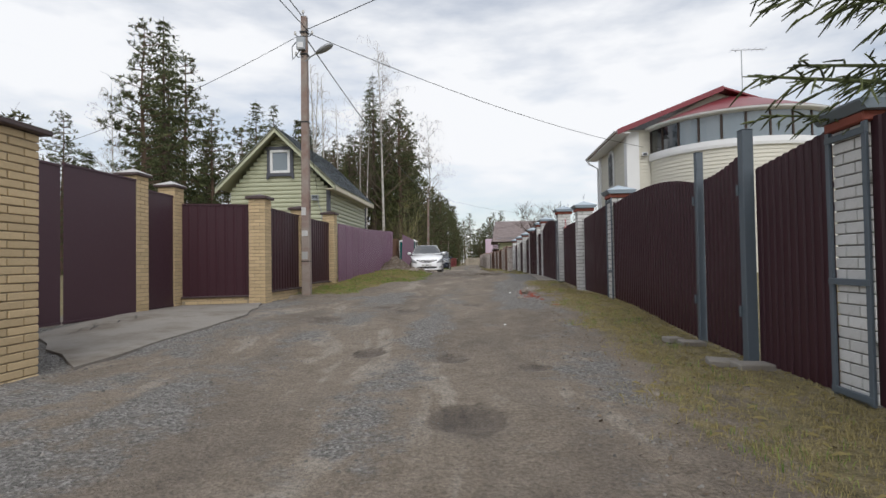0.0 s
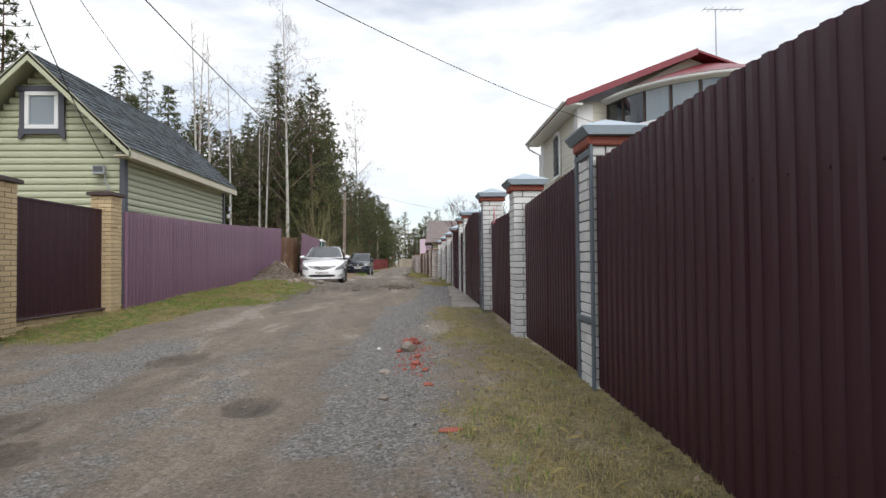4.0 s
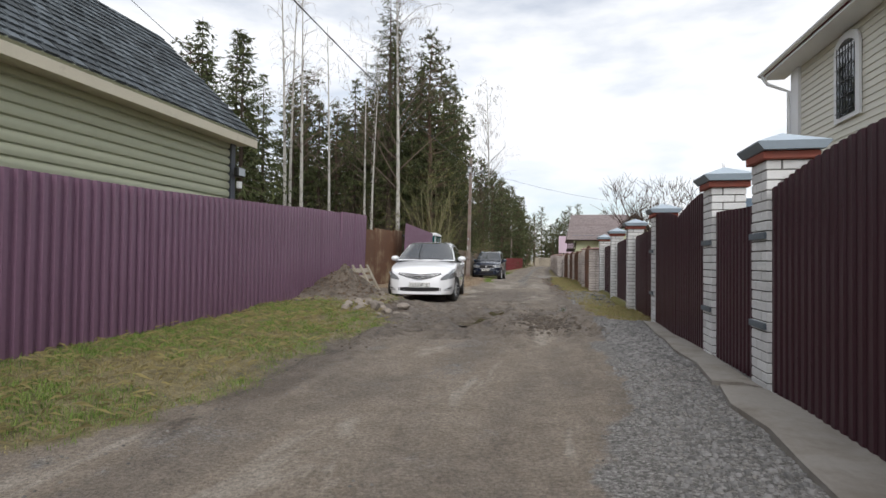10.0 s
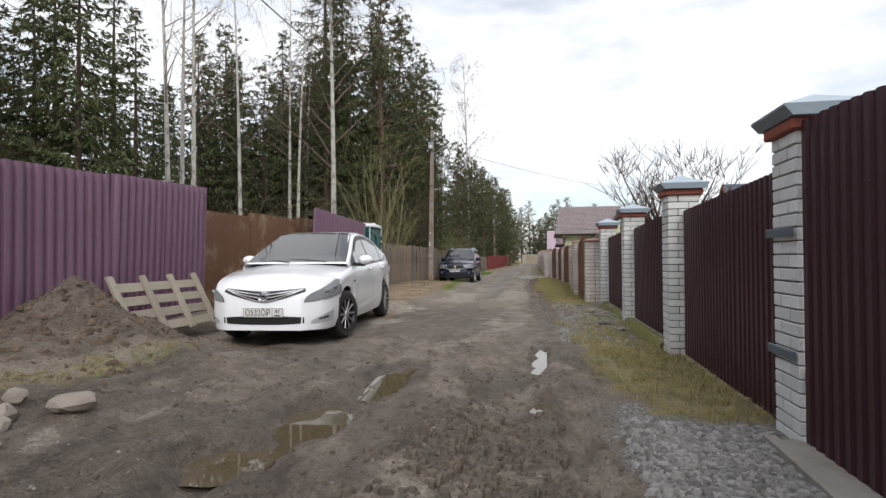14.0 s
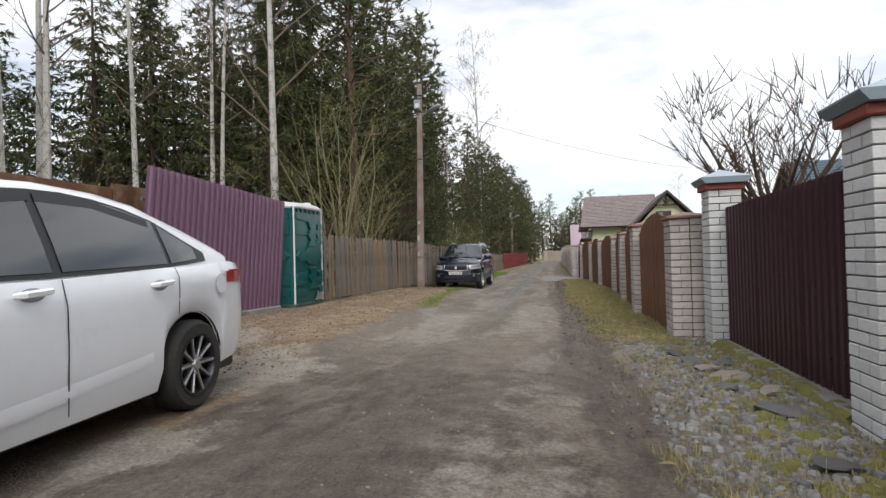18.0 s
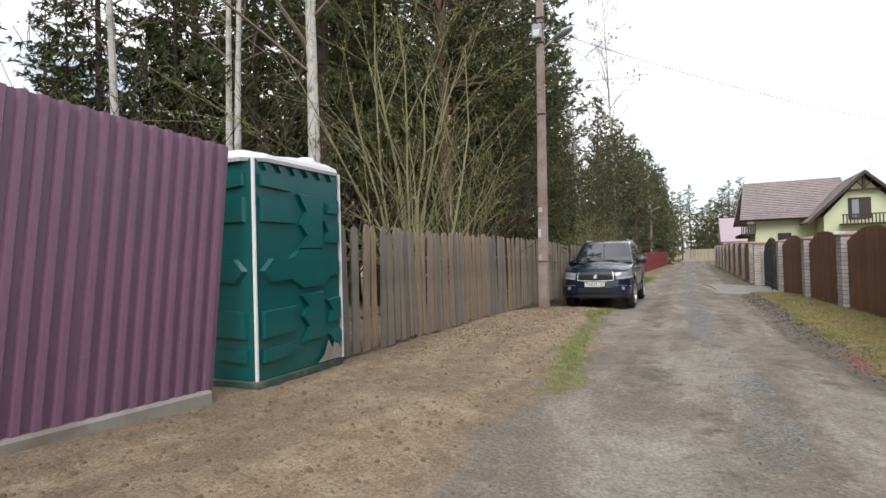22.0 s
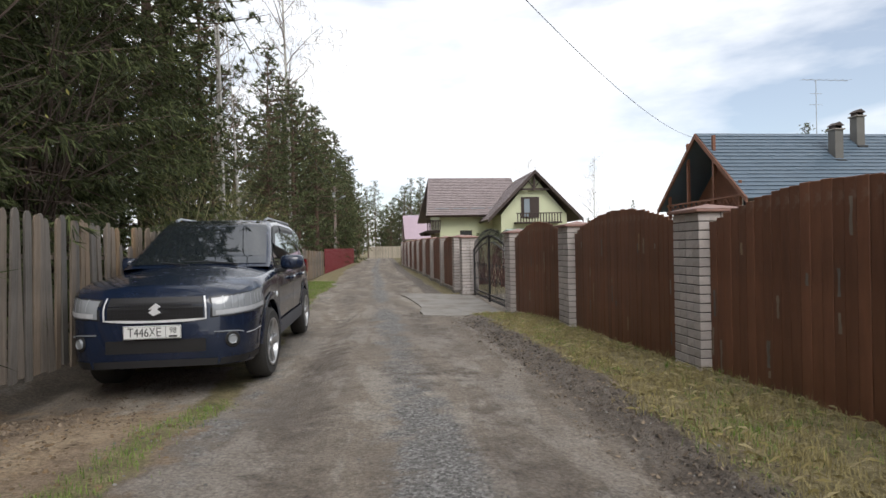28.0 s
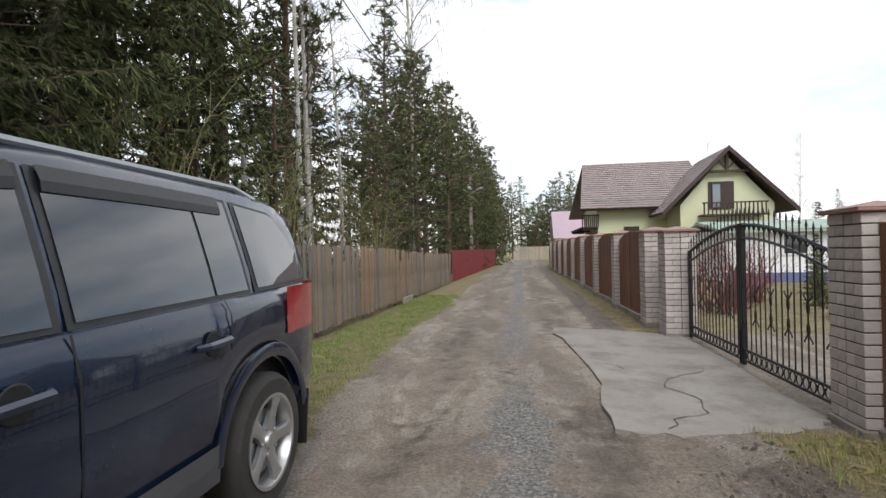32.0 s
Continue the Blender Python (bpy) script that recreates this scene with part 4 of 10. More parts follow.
def fence_run(p0, p1, z0, z1, material, label, group="", name="sheet_fence", width=1.1, rails=True, lean=0.0, pitch=0.115, depth=0.016, screws=True, flat=0.4):
    """A straight run of sheets from p0 to p1 (the visible side on the right of the way); z0, z1: heights at its two ends or functions of the share."""
    a, b = Vector(p0), Vector(p1)
    n = (b - a).length
    ang = math.degrees(math.atan2(b.y - a.y, b.x - a.x))
    fz0 = z0 if callable(z0) else (lambda t: z0[0] + (z0[1] - z0[0]) * t)
    fz1 = z1 if callable(z1) else (lambda t: z1[0] + (z1[1] - z1[0]) * t)
    t = thing(name, label, "fence", pose(a.x, a.y, 0, 0, 0, ang), group)
    k = max(1, round(n / width))
    w = n / k
    for i in range(k):
        s0 = i * w
        g = sheet_geo(w + 0.02, lambda s: fz0(min(1, (s0 + s) / n)), lambda s: fz1(min(1, (s0 + s) / n)), pitch, depth, flat, lean)
        part("sheet", g, material, t, at=pose(s0, -0.003 * (i % 2), 0))
    if rails:
        for h in (0.2, 0.78):
            g = Geo()
            za, zb = fz0(0) + h * (fz1(0) - fz0(0)), fz0(1) + h * (fz1(1) - fz0(1))
            g.prism([(0, za), (n, zb), (n, zb + 0.04), (0, za + 0.04)], 0.008, 0.045)
            part("rail", g, GREY_STEEL, t)
            if screws:
                g = Geo()
                for j in range(int(n / 0.23)):
                    s = 0.1 + j * 0.23
                    z = za + (zb - za) * s / n + 0.02
                    g.cyl((s, -depth - 0.006 - lean * z, z), (s, -depth + 0.004 - lean * z, z), 0.008, n=6)
                part("screw", g, material, t)["kind"] = "stuff"
    return t


def xz(y):
    """Foot of the white-pillar fence at y."""
    return lerp_table(RIGHT_Z, y)


BR = "dark brown corrugated steel fence panel between white brick pillars"
def brown_panel(ya, yb, xa, xb, za, zb, shape=None, label=BR, smooth_sheet=False):
    """Panel on the right of the lane, from the far end yb to the near end ya, so that the ribs face the lane."""
    top = shape or (lambda t: zb + (za - zb) * t)
    return fence_run((xb, yb, 0), (xa, ya, 0), (xz(yb) + 0.03, xz(ya) + 0.03), top, BROWN_STEEL, label, "dark brown fence panels", flat=0.35)


brown_panel(-6.0, -0.78, 3.2, 3.2, 1.75, 1.75)
brown_panel(-0.38, 0.78, 3.16, 3.14, 1.74, 1.66, lambda t: 1.64 + 0.12 * t)
brown_panel(0.92, 2.05, 3.13, 3.13, 1.9, 1.7, lambda t: 1.72 + 0.17 * t * t)
brown_panel(2.2, 6.36, 3.1, 3.05, 1.74, 1.95, lambda t: 1.9 - 0.02 * t if t < 0.04 else 1.93 - 0.2 * abs(2 * t - 0.95) ** 2.2 * (1 if t > 0.5 else 0.4), "dark brown corrugated steel gate leaf with a curved top")
brown_panel(6.74, 9.38, 3.05, 3.02, 1.9, 1.8, lambda t: 1.81 + 0.12 * t)
brown_panel(9.78, 12.12, 3.02, 2.9, 1.83, 1.78)
brown_panel(12.52, 14.53, 2.75, 2.75, 2.0, 2.13, lambda t: 2.13 - 0.16 * t * t, "dark brown corrugated steel gate leaf with a sloped top")
brown_panel(14.57, 16.43, 2.75, 2.75, 2.13, 1.95, lambda t: 1.93 + 0.2 * math.sin(t * math.pi / 2), "dark brown corrugated steel gate leaf with a sloped top")
brown_panel(16.83, 18.18, 2.76, 2.76, 1.83, 1.88, None, "dark brown sheet-steel wicket door with grey hinges")
brown_panel(18.58, 20.28, 2.75, 2.75, 2.17, 1.95, lambda t: 1.96 + 0.22 * math.sin(t * math.pi / 2), "dark brown corrugated steel gate leaf with a curved top")
brown_panel(20.32, 22.2, 2.75, 2.76, 2.0, 2.17, lambda t: 2.18 - 0.17 * t * t, "dark brown corrugated steel gate leaf with a curved top")
brown_panel(22.6, 25.8, 2.8, 2.88, 2.0, 1.9, lambda t: 1.9 + 0.04 * t)
brown_panel(26.2, 29.3, 2.86, 2.8, 1.95, 1.85)
brown_panel(29.7, 32.95, 2.78, 2.72, 1.85, 1.8)

# tall grey posts of the first gate
def steel_post(x, y, z0, z1, w=0.11, label="tall square blue-grey painted steel gate post"):
    t = thing("gate_post", label, "post", pose(x, y, z0), "steel gate posts")
    part("shaft", Geo().cbox(-w / 2, -w / 2, -0.2, w / 2, w / 2, z1 - z0, 0.006), GREY_STEEL, t)
    part("top_plate", Geo().cbox(-w / 2 - 0.004, -w / 2 - 0.004, z1 - z0, w / 2 + 0.004, w / 2 + 0.004, z1 - z0 + 0.008, 0.002), GREY_STEEL, t)
    for h in (0.45, (z1 - z0) * 0.72):
        part("hinge", Geo().cyl((-w / 2 - 0.014, 0.05, h), (-w / 2 - 0.014, 0.05, h + 0.11), 0.014, n=8), GREY_STEEL, t)
    return t


steel_post(3.08, 0.85, -0.3, 2.05)
steel_post(3.1, 2.12, -0.26, 2.07, 0.085)


def pillar_frame(x, y, z0, h, w=0.42, rungs=(0.35, 0.72)):
    """Angle-iron frame clamped to the lane side of a pillar."""
    t = thing("pillar_brace", "blue-grey angle-iron brace welded round a brick pillar", "brace", pose(x, y, z0), "pillar braces")
    for s in (-1, 1):
        part("upright", Geo().cbox(-0.012, s * w / 2 - 0.025, 0, 0.012, s * w / 2 + 0.025, h, 0.003), GREY_STEEL, t)
    for r in rungs:
        part("rung", Geo().cbox(-0.016, -w / 2 - 0.028, h * r - 0.025, 0.010, w / 2 + 0.028, h * r + 0.025, 0.003), GREY_STEEL, t)
    return t


pillar_frame(3.15, -0.58, -0.33, 2.06, rungs=(0.02, 0.43, 0.97))
pillar_frame(3.0, 6.55, -0.05, 2.06, rungs=(0.28, 0.97))
pillar_frame(2.72, 12.32, 0.12, 1.9, rungs=(0.2, 0.6, 0.97))
for yy in (16.63, 18.38, 22.4):
    t = thing("hinge_strap", "grey steel hinge strap round a white brick pillar", "bracket", pose(2.7, yy, xz(yy)), "hinge straps")
    for h in (0.55, 1.35):
        part("strap", Geo().cbox(-0.014, -0.2, h, 0.008, 0.2, h + 0.06, 0.003), GREY_STEEL, t)

# purple fence on the left, built with the ribs towards the lane
PU = "faded purple corrugated steel fence along the lane"
fence_run((-4.36, 13.0, 0), (-4.52, 17.6, 0), (0.05, 0.2), (2.1, 2.2), PURPLE_STEEL, PU, "purple fence sections", pitch=0.15, depth=0.04)
fence_run((-4.52, 17.62, 0), (-4.72, 22.42, 0), (0.2, 0.3), (2.2, 2.4), PURPLE_STEEL, PU, "purple fence sections", pitch=0.15, depth=0.04)
fence_run((-4.72, 22.4, 0), (-4.78, 25.0, 0), (0.3, 0.35), (2.42, 2.5), PURPLE_STEEL, PU, "purple fence sections", pitch=0.15, depth=0.04)
fence_run((-4.8, 24.9, 0), (-4.92, 27.2, 0), (0.35, 0.4), (2.52, 2.6), PURPLE_STEEL, PU, "purple fence sections", lean=0.03, pitch=0.15, depth=0.04)
# rusty sheets
for i, (ya, yb, h) in enumerate([(27.3, 29.6, 2.27), (29.62, 31.9, 2.36), (31.92, 33.0, 2.42)]):
    t = thing("rusty_sheet_fence", "flat rusty sheet-iron fence section with pale paint patches", "fence", pose(-5.35, ya, 0.3, 0, 0, 90), "rusty fence sections")
    n = yb - ya
    part("sheet", Geo().cbox(0, -0.004, 0, n, 0.004, h - 0.3, 0.002), RUST, t)
    for s in (0.03, n - 0.03):
        part("post", Geo().cbox(s - 0.025, 0.006, -0.2, s + 0.025, 0.05, h - 0.3, 0.004), RUST, t)
    part("rail", Geo().cbox(0, 0.006, 0.3, n, 0.04, 0.35, 0.004), RUST, t)
leaning = fence_run((-5.0, 31.9, 0), (-4.62, 35.05, 0), (0.42, 0.42), (2.68, 2.42), PURPLE_STEEL, "leaning faded purple corrugated steel fence section beside a cabin", "purple fence sections", lean=0.02, pitch=0.115, depth=0.032)
for o in leaning.children:
    o.data.transform(Matrix(((1, 0, 0.085, -0.036), (0, 1, 0, 0), (0, 0, 1, 0), (0, 0, 0, 1))))
# concrete footing under it
part("footing", Geo().cbox(0, -0.06, 0.2, 3.2, 0.1, 0.44, 0.02), CONCRETE, None, at=pose(-4.98, 31.85, 0, 0, 0, 83.2))
tagged(bpy.data.objects["footing"], "pale concrete footing strip under the purple fence", "footing")

# brown gate and panels between yellow pillars
def flat_panel(p0, p1, z0, z1, material, label, group, ribbed=False, name="gate_leaf"):
    a, b = Vector((*p0, 0)), Vector((*p1, 0))
    n, ang = (b - a).length, math.degrees(math.atan2(p1[1] - p0[1], p1[0] - p0[0]))
    t = thing(name, label, "gate" if "gate" in name else "fence", pose(p0[0], p0[1], 0, 0, 0, ang), group)
    if ribbed:
        part("sheet", sheet_geo(n, lambda s: z0, lambda s: z1, 0.19, 0.012, 0.62), material, t)
    else:
        part("sheet", Geo().cbox(0, -0.006, z0, n, 0.006, z1, 0.002), material, t)
    for zz in (z0, z1 - 0.04):
        part("rail", Geo().cbox(0, -0.02, zz, n, 0.03, zz + 0.04, 0.004), material, t)
    return t


flat_panel((-6.22, 0.6), (-6.18, 3.2), -0.12, 2.38, WINE_STEEL, "closed dark wine-brown smooth steel gate leaf", "brown gate leaves")
flat_panel((-6.18, 3.27), (-6.12, 5.0), -0.12, 2.42, WINE_STEEL, "closed dark wine-brown smooth steel gate leaf", "brown gate leaves")
flat_panel((-6.25, 5.4), (-6.3, 6.56), -0.1, 2.3, WINE_STEEL, "dark wine-brown steel wicket door between yellow pillars", "brown gate leaves")
flat_panel((-6.25, 6.85), (-4.87, 7.3), 0.05, 2.15, BROWN_STEEL, "dark brown ribbed fence panel above a low brick plinth", "yellow pillar fence panels", True, "fence_panel")
flat_panel((-4.64, 7.55), (-4.64, 9.9), 0.12, 2.12, BROWN_STEEL, "dark brown ribbed fence panel above a low brick plinth", "yellow pillar fence panels", True, "fence_panel")
flat_panel((-4.62, 10.3), (-4.55, 12.56), 0.2, 2.1, BROWN_STEEL, "dark brown ribbed fence panel above a low brick plinth", "yellow pillar fence panels", True, "fence_panel")
flat_panel((-6.2, 0.55), (-4.3, -0.2), -0.25, 2.2, WINE_STEEL, "dark brown return panel beside the gate", "yellow pillar fence panels", False, "fence_panel")
for (ax, ay), (bx, by), zt in (((-6.25, 6.85), (-4.87, 7.3), 0.06), ((-4.66, 7.55), (-4.66, 9.9), 0.12), ((-4.64, 10.3), (-4.57, 12.56), 0.2)):
    n, ang = math.hypot(bx - ax, by - ay), math.degrees(math.atan2(by - ay, bx - ax))
    t = thing("brick_plinth", "low yellow brick plinth under the fence panels", "plinth", pose(ax, ay, 0, 0, 0, ang), "brick plinths")
    part("mortar_core", Geo().box(0, -0.05, -0.4, n, 0.12, zt - 0.01), MORTAR_YELLOW, t)
    me = brick_mesh(0.25, 0.066, 0.12, YELLOW_BRICK, "plinth_brick")
    for c in range(3):
        for j in range(int((n - 0.05) / 0.26)):
            part("brick", me, None, t, at=pose(0.13 + j * 0.26 + 0.06 * (c % 2), 0, zt - 0.08 - c * 0.077))
    part("coping", Geo().cbox(-0.01, -0.11, zt - 0.012, n + 0.01, 0.13, zt + 0.02, 0.008), CAP_DARK, t, "dark brown sheet coping")


# ---- brown board fence with arched panels ----
def bare_patch(board, w, h, rg):
    """A long flake of bare grey wood where the paint has peeled."""
    x0, x1 = sorted((rg.uniform(0.008, w - 0.05), rg.uniform(0.008, w - 0.008)))
    x1 = min(w - 0.006, max(x1, x0 + 0.04))
    z0 = rg.uniform(0.02, h * 0.8)
    z1 = min(h - 0.1, z0 + rg.uniform(0.06, 0.32))
    left = [(x0 + rg.uniform(0, 0.3) * (x1 - x0), z0 + (z1 - z0) * k / 5) for k in range(6)]
    right = [(x1 - rg.uniform(0, 0.3) * (x1 - x0), z0 + (z1 - z0) * k / 5) for k in range(5, -1, -1)]
    part("bare_patch", Geo().add([(x, -0.0115, z) for x, z in left + right], [tuple(range(12))]), PICKET, board, "bare grey peeled patch")


def arched_panel(x0, y0, x1, y1, z, rise, h0):
    """Vertical boards from the far pillar to the near one, arched on top."""
    a, b = Vector((x1, y1, 0)), Vector((x0, y0, 0))
    n, ang = (b - a).length, math.degrees(math.atan2(y0 - y1, x0 - x1))
    t = thing("board_fence_panel", "red-brown painted board fence panel with an arched top", "fence", pose(x1, y1, 0, 0, 0, ang), "arched board panels")
    k = max(6, round(n / 0.105))
    w = n / k
    rng = random.Random(int(y0 * 10))
    for i in range(k):
        s = (i + 0.5) * w
        top = h0 + rise * math.sin(math.pi * s / n) ** 0.75
        bd = part("board", Geo().cbox(0.002, -0.01, 0, w - 0.002, 0.01, top - z, 0.004), BROWN_BOARD, t, at=pose(i * w, rng.uniform(-0.004, 0.004), z + rng.uniform(-0.01, 0.01)))
        for _ in range((0, 0, 0, 0, 1, 1, 2)[(i * 5 + int(y0 * 3)) % 7]):
            bare_patch(bd, w, top - z, rng)
    for hh in (0.3, 1.2):
        part("rail", Geo().cbox(0, 0.012, z + hh, n, 0.05, z + hh + 0.07, 0.006), BROWN_BOARD, t)
    part("footing", Geo().cbox(0, -0.06, z - 0.5, n, 0.1, z - 0.01, 0.012), CONCRETE, t, "low concrete footing strip")
    return t


for (xa, ya, za), (xb, yb, zb) in zip(PINK_PILLARS, PINK_PILLARS[1:]):
    if 53 < ya < 58:
        continue
    if yb - ya < 2:
        continue
    arched_panel(xa - 0.12, ya + 0.25, xb - 0.12, yb - 0.25, (za + zb) / 2 + 0.12, 0.32 if ya < 53 else 0.2, (za + zb) / 2 + 1.68)


# ---- picket fence on the left ----
PICKET_LINE = [(36.75, -4.62), (45, -4.72), (56, -4.68), (72, -4.6)]
PICKET_TOP = [(36, 1.86), (45, 1.84), (50, 1.72), (56, 1.58), (72, 1.3)]
PICKET_FOOT = [(36, 0.42), (45, 0.32), (50, 0.2), (56, 0.2), (72, 0.1)]


def picket_mesh(w, h, round_top, seed):
    g = Geo()
    if round_top:
        poly = [(-w / 2, 0), (w / 2, 0), (w / 2, h - w * 0.5), (w * 0.35, h - w * 0.15), (0.1 * w, h), (-0.1 * w, h), (-w * 0.35, h - w * 0.15), (-w / 2, h - w * 0.5)]
    else:
        poly = [(-w / 2, 0), (w / 2, 0), (w / 2, h - 0.01), (w * 0.4, h), (-w * 0.4, h - 0.004), (-w / 2, h - 0.014)]
    return g.prism(poly, -0.011, 0.011).mesh("picket")


def picket_fence(y0, y1, pitch, w, round_top, label):
    t = thing("picket_fence", label, "fence", pose(0, 0, 0), "wooden fences")
    rng = random.Random(int(y0))
    meshes = [picket_mesh(w * rng.uniform(0.85, 1.1), 1.0, round_top, i) for i in range(6)]
    for me in meshes:
        me.materials.append(PICKET)
    y, k = y0, 0
    while y < y1:
        foot, top = lerp_table(PICKET_FOOT, y) - 0.05 + rng.uniform(-0.03, 0.04), lerp_table(PICKET_TOP, y) + rng.uniform(-0.04, 0.03)
        if rng.random() < 0.05:
            top -= 0.25
        m = pose(lerp_table(PICKET_LINE, y) + rng.uniform(-0.012, 0.012), y, foot, rng.uniform(-1.2, 1.2), rng.uniform(-1.6, 1.6), 90 + rng.uniform(-4, 4)) @ Matrix.Diagonal((1, 1, top - foot, 1))
        part("picket", rng.choice(meshes), None, t, at=m)
        y += pitch * rng.uniform(0.88, 1.15)
        k += 1
    for h in (0.35, 1.05):
        pts = [(lerp_table(PICKET_LINE, yy) - 0.045, yy, lerp_table(PICKET_FOOT, yy) + h * (lerp_table(PICKET_TOP, yy) - lerp_table(PICKET_FOOT, yy)) / 1.45) for yy in np.linspace(y0, y1, 8)]
        part("rail", Geo().tube(pts, 0.03, 4), PICKET, t)
    yy = y0 + 0.3
    while yy < y1:
        part("post", Geo().cyl((lerp_table(PICKET_LINE, yy) - 0.11, yy, -0.3), (lerp_table(PICKET_LINE, yy) - 0.11, yy, lerp_table(PICKET_TOP, yy) - 0.2), 0.045, n=7), PICKET, t)
        yy += 2.6
    return t


picket_fence(36.78, 38.4, 0.178, 0.125, True, "weathered grey wooden picket fence with rounded tops")
picket_fence(38.4, 52.0, 0.119, 0.094, True, "weathered brown-grey wooden plank fence along the lane")
picket_fence(52.0, 72.2, 0.125, 0.11, False, "old silvery-grey wooden plank fence with uneven tops")
part("base_board", Geo().cbox(-0.015, -0.55, 0, 0.015, 0.55, 0.16, 0.005), GREY_WOOD, None, at=pose(-4.45, 63.0, 0.08, 0, 4, 0))
tagged(bpy.data.objects["base_board"], "pale grey board lying against the foot of the fence", "board")
fence_run((-4.55, 72.4, 0), (-4.3, 99.0, 0), (0.08, 0.0), (1.45, 1.5), RED_STEEL, "red corrugated steel fence farther down the lane", "", rails=False, width=2.2)
fence_run((0.55, 99.0, 0), (0.2, 86.4, 0), (0.0, 0.0), (1.5, 1.6), PICKET, "grey-brown fence at the far end of the lane", "", rails=False, width=2.2)

# ---- houses ----
def window(parent, w, h, at, frame_mat=WHITE_PAINT, glass=GLASS, name="window", mullions=0, fr=0.06):
    """A window in its local x-z plane, facing -y, origin at the middle of its sill."""
    win = part(name, Geo().box(-w / 2 + fr * 0.5, -0.01, fr * 0.5, w / 2 - fr * 0.5, 0.0, h - fr * 0.5), glass, parent, at=at)
    g = Geo().cbox(-w / 2, -0.05, 0, w / 2, 0.02, fr, 0.006).cbox(-w / 2, -0.05, h - fr, w / 2, 0.02, h, 0.006)
    g.cbox(-w / 2, -0.05, fr, -w / 2 + fr, 0.02, h - fr, 0.006).cbox(w / 2 - fr, -0.05, fr, w / 2, 0.02, h - fr, 0.006)
    for i in range(mullions):
        x = -w / 2 + w * (i + 1) / (mullions + 1)
        g.cbox(x - fr / 2, -0.045, fr, x + fr / 2, 0.01, h - fr, 0.005)
    part("window_frame", g, frame_mat, win)
    return win


def siding(parent, n, z0, z1, pitch, material, at, proud=0.03, rounded=True, name="siding_board", clip=None):
    """Horizontal boards along local x over a length n, facing -y; clip(z) gives the x-range."""
    z = z0
    while z < z1 - 0.02:
        h = min(pitch, z1 - z)
        xa, xb = clip(z + h / 2) if clip else (0, n)
        if xb - xa > 0.05:
            if rounded:
                poly = [(0, 0.004), (-proud * 0.75, h * 0.12), (-proud, h * 0.4), (-proud * 0.85, h * 0.75), (-proud * 0.2, h * 0.97), (0, h * 0.99)]
            else:
                poly = [(0, 0.0), (-proud, 0.0), (-proud * 0.9, h * 0.1), (-0.006, h * 0.98), (0, h * 0.98)]
            g = Geo()
            m = len(poly)
            g.add([(xa, p[0], p[1]) for p in poly] + [(xb, p[0], p[1]) for p in poly],
                  [tuple(range(m)), tuple(range(m, 2 * m))[::-1]] + [(i, (i + 1) % m, m + (i + 1) % m, m + i) for i in range(m)])
            part(name, g.mesh(name, True), material, parent, at=at @ pose(0, 0, z))
        z += pitch


def roof_slab(parent, eave0, eave1, ridge1, ridge0, thick, material, name="roof"):
    """A roof plane through four corners, with thickness below it."""
    p = [Vector(q) for q in (eave0, eave1, ridge1, ridge0)]
    nrm = (p[1] - p[0]).cross(p[3] - p[0]).normalized()
    if nrm.z < 0:
        nrm = -nrm
    vs = p + [q - nrm * thick for q in p]
    return part(name, Geo().add(vs, [(0, 1, 2, 3), (7, 6, 5, 4), (0, 4, 5, 1), (1, 5, 6, 2), (2, 6, 7, 3), (3, 7, 4, 0)]), material, parent)


def tile_courses(parent, eave0, eave1, ridge1, ridge0, rows, cols, material, name="tile_courses", lift=0.02, gap=0.0, stagger=True, seed=1):
    """Rows of overlapping tiles on a roof plane, joined into one mesh."""
    e0, e1, r1, r0 = (Vector(q) for q in (eave0, eave1, ridge1, ridge0))
    nrm = (e1 - e0).cross(r0 - e0).normalized()
    if nrm.z < 0:
        nrm = -nrm
    g = Geo()
    rng = random.Random(seed)

    def at(u, v):
        return (e0 * (1 - u) + e1 * u) * (1 - v) + (r0 * (1 - u) + r1 * u) * v
    for i in range(rows):
        v0, v1 = i / rows, min(1, (i + 1.12) / rows)
        for j in range(-1, cols):
            u0 = (j + (0.5 if stagger and i % 2 else 0)) / cols
            u1 = u0 + (1 - gap) / cols
            u0, u1 = max(0, u0), min(1, u1)
            if u1 - u0 < 0.002:
                continue
            l = lift * rng.uniform(0.75, 1.2)
            a, b, c, d = at(u0, v0), at(u1, v0), at(u1, v1), at(u0, v1)
            g.add([a + nrm * l, b + nrm * l, c + nrm * 0.003, d + nrm * 0.003, a, b], [(0, 1, 2, 3), (0, 4, 5, 1), (0, 3, 4), (1, 5, 2)])
    ob = part(name, g, material, parent, mend=False)
    ob["kind"] = "stuff"
    return ob


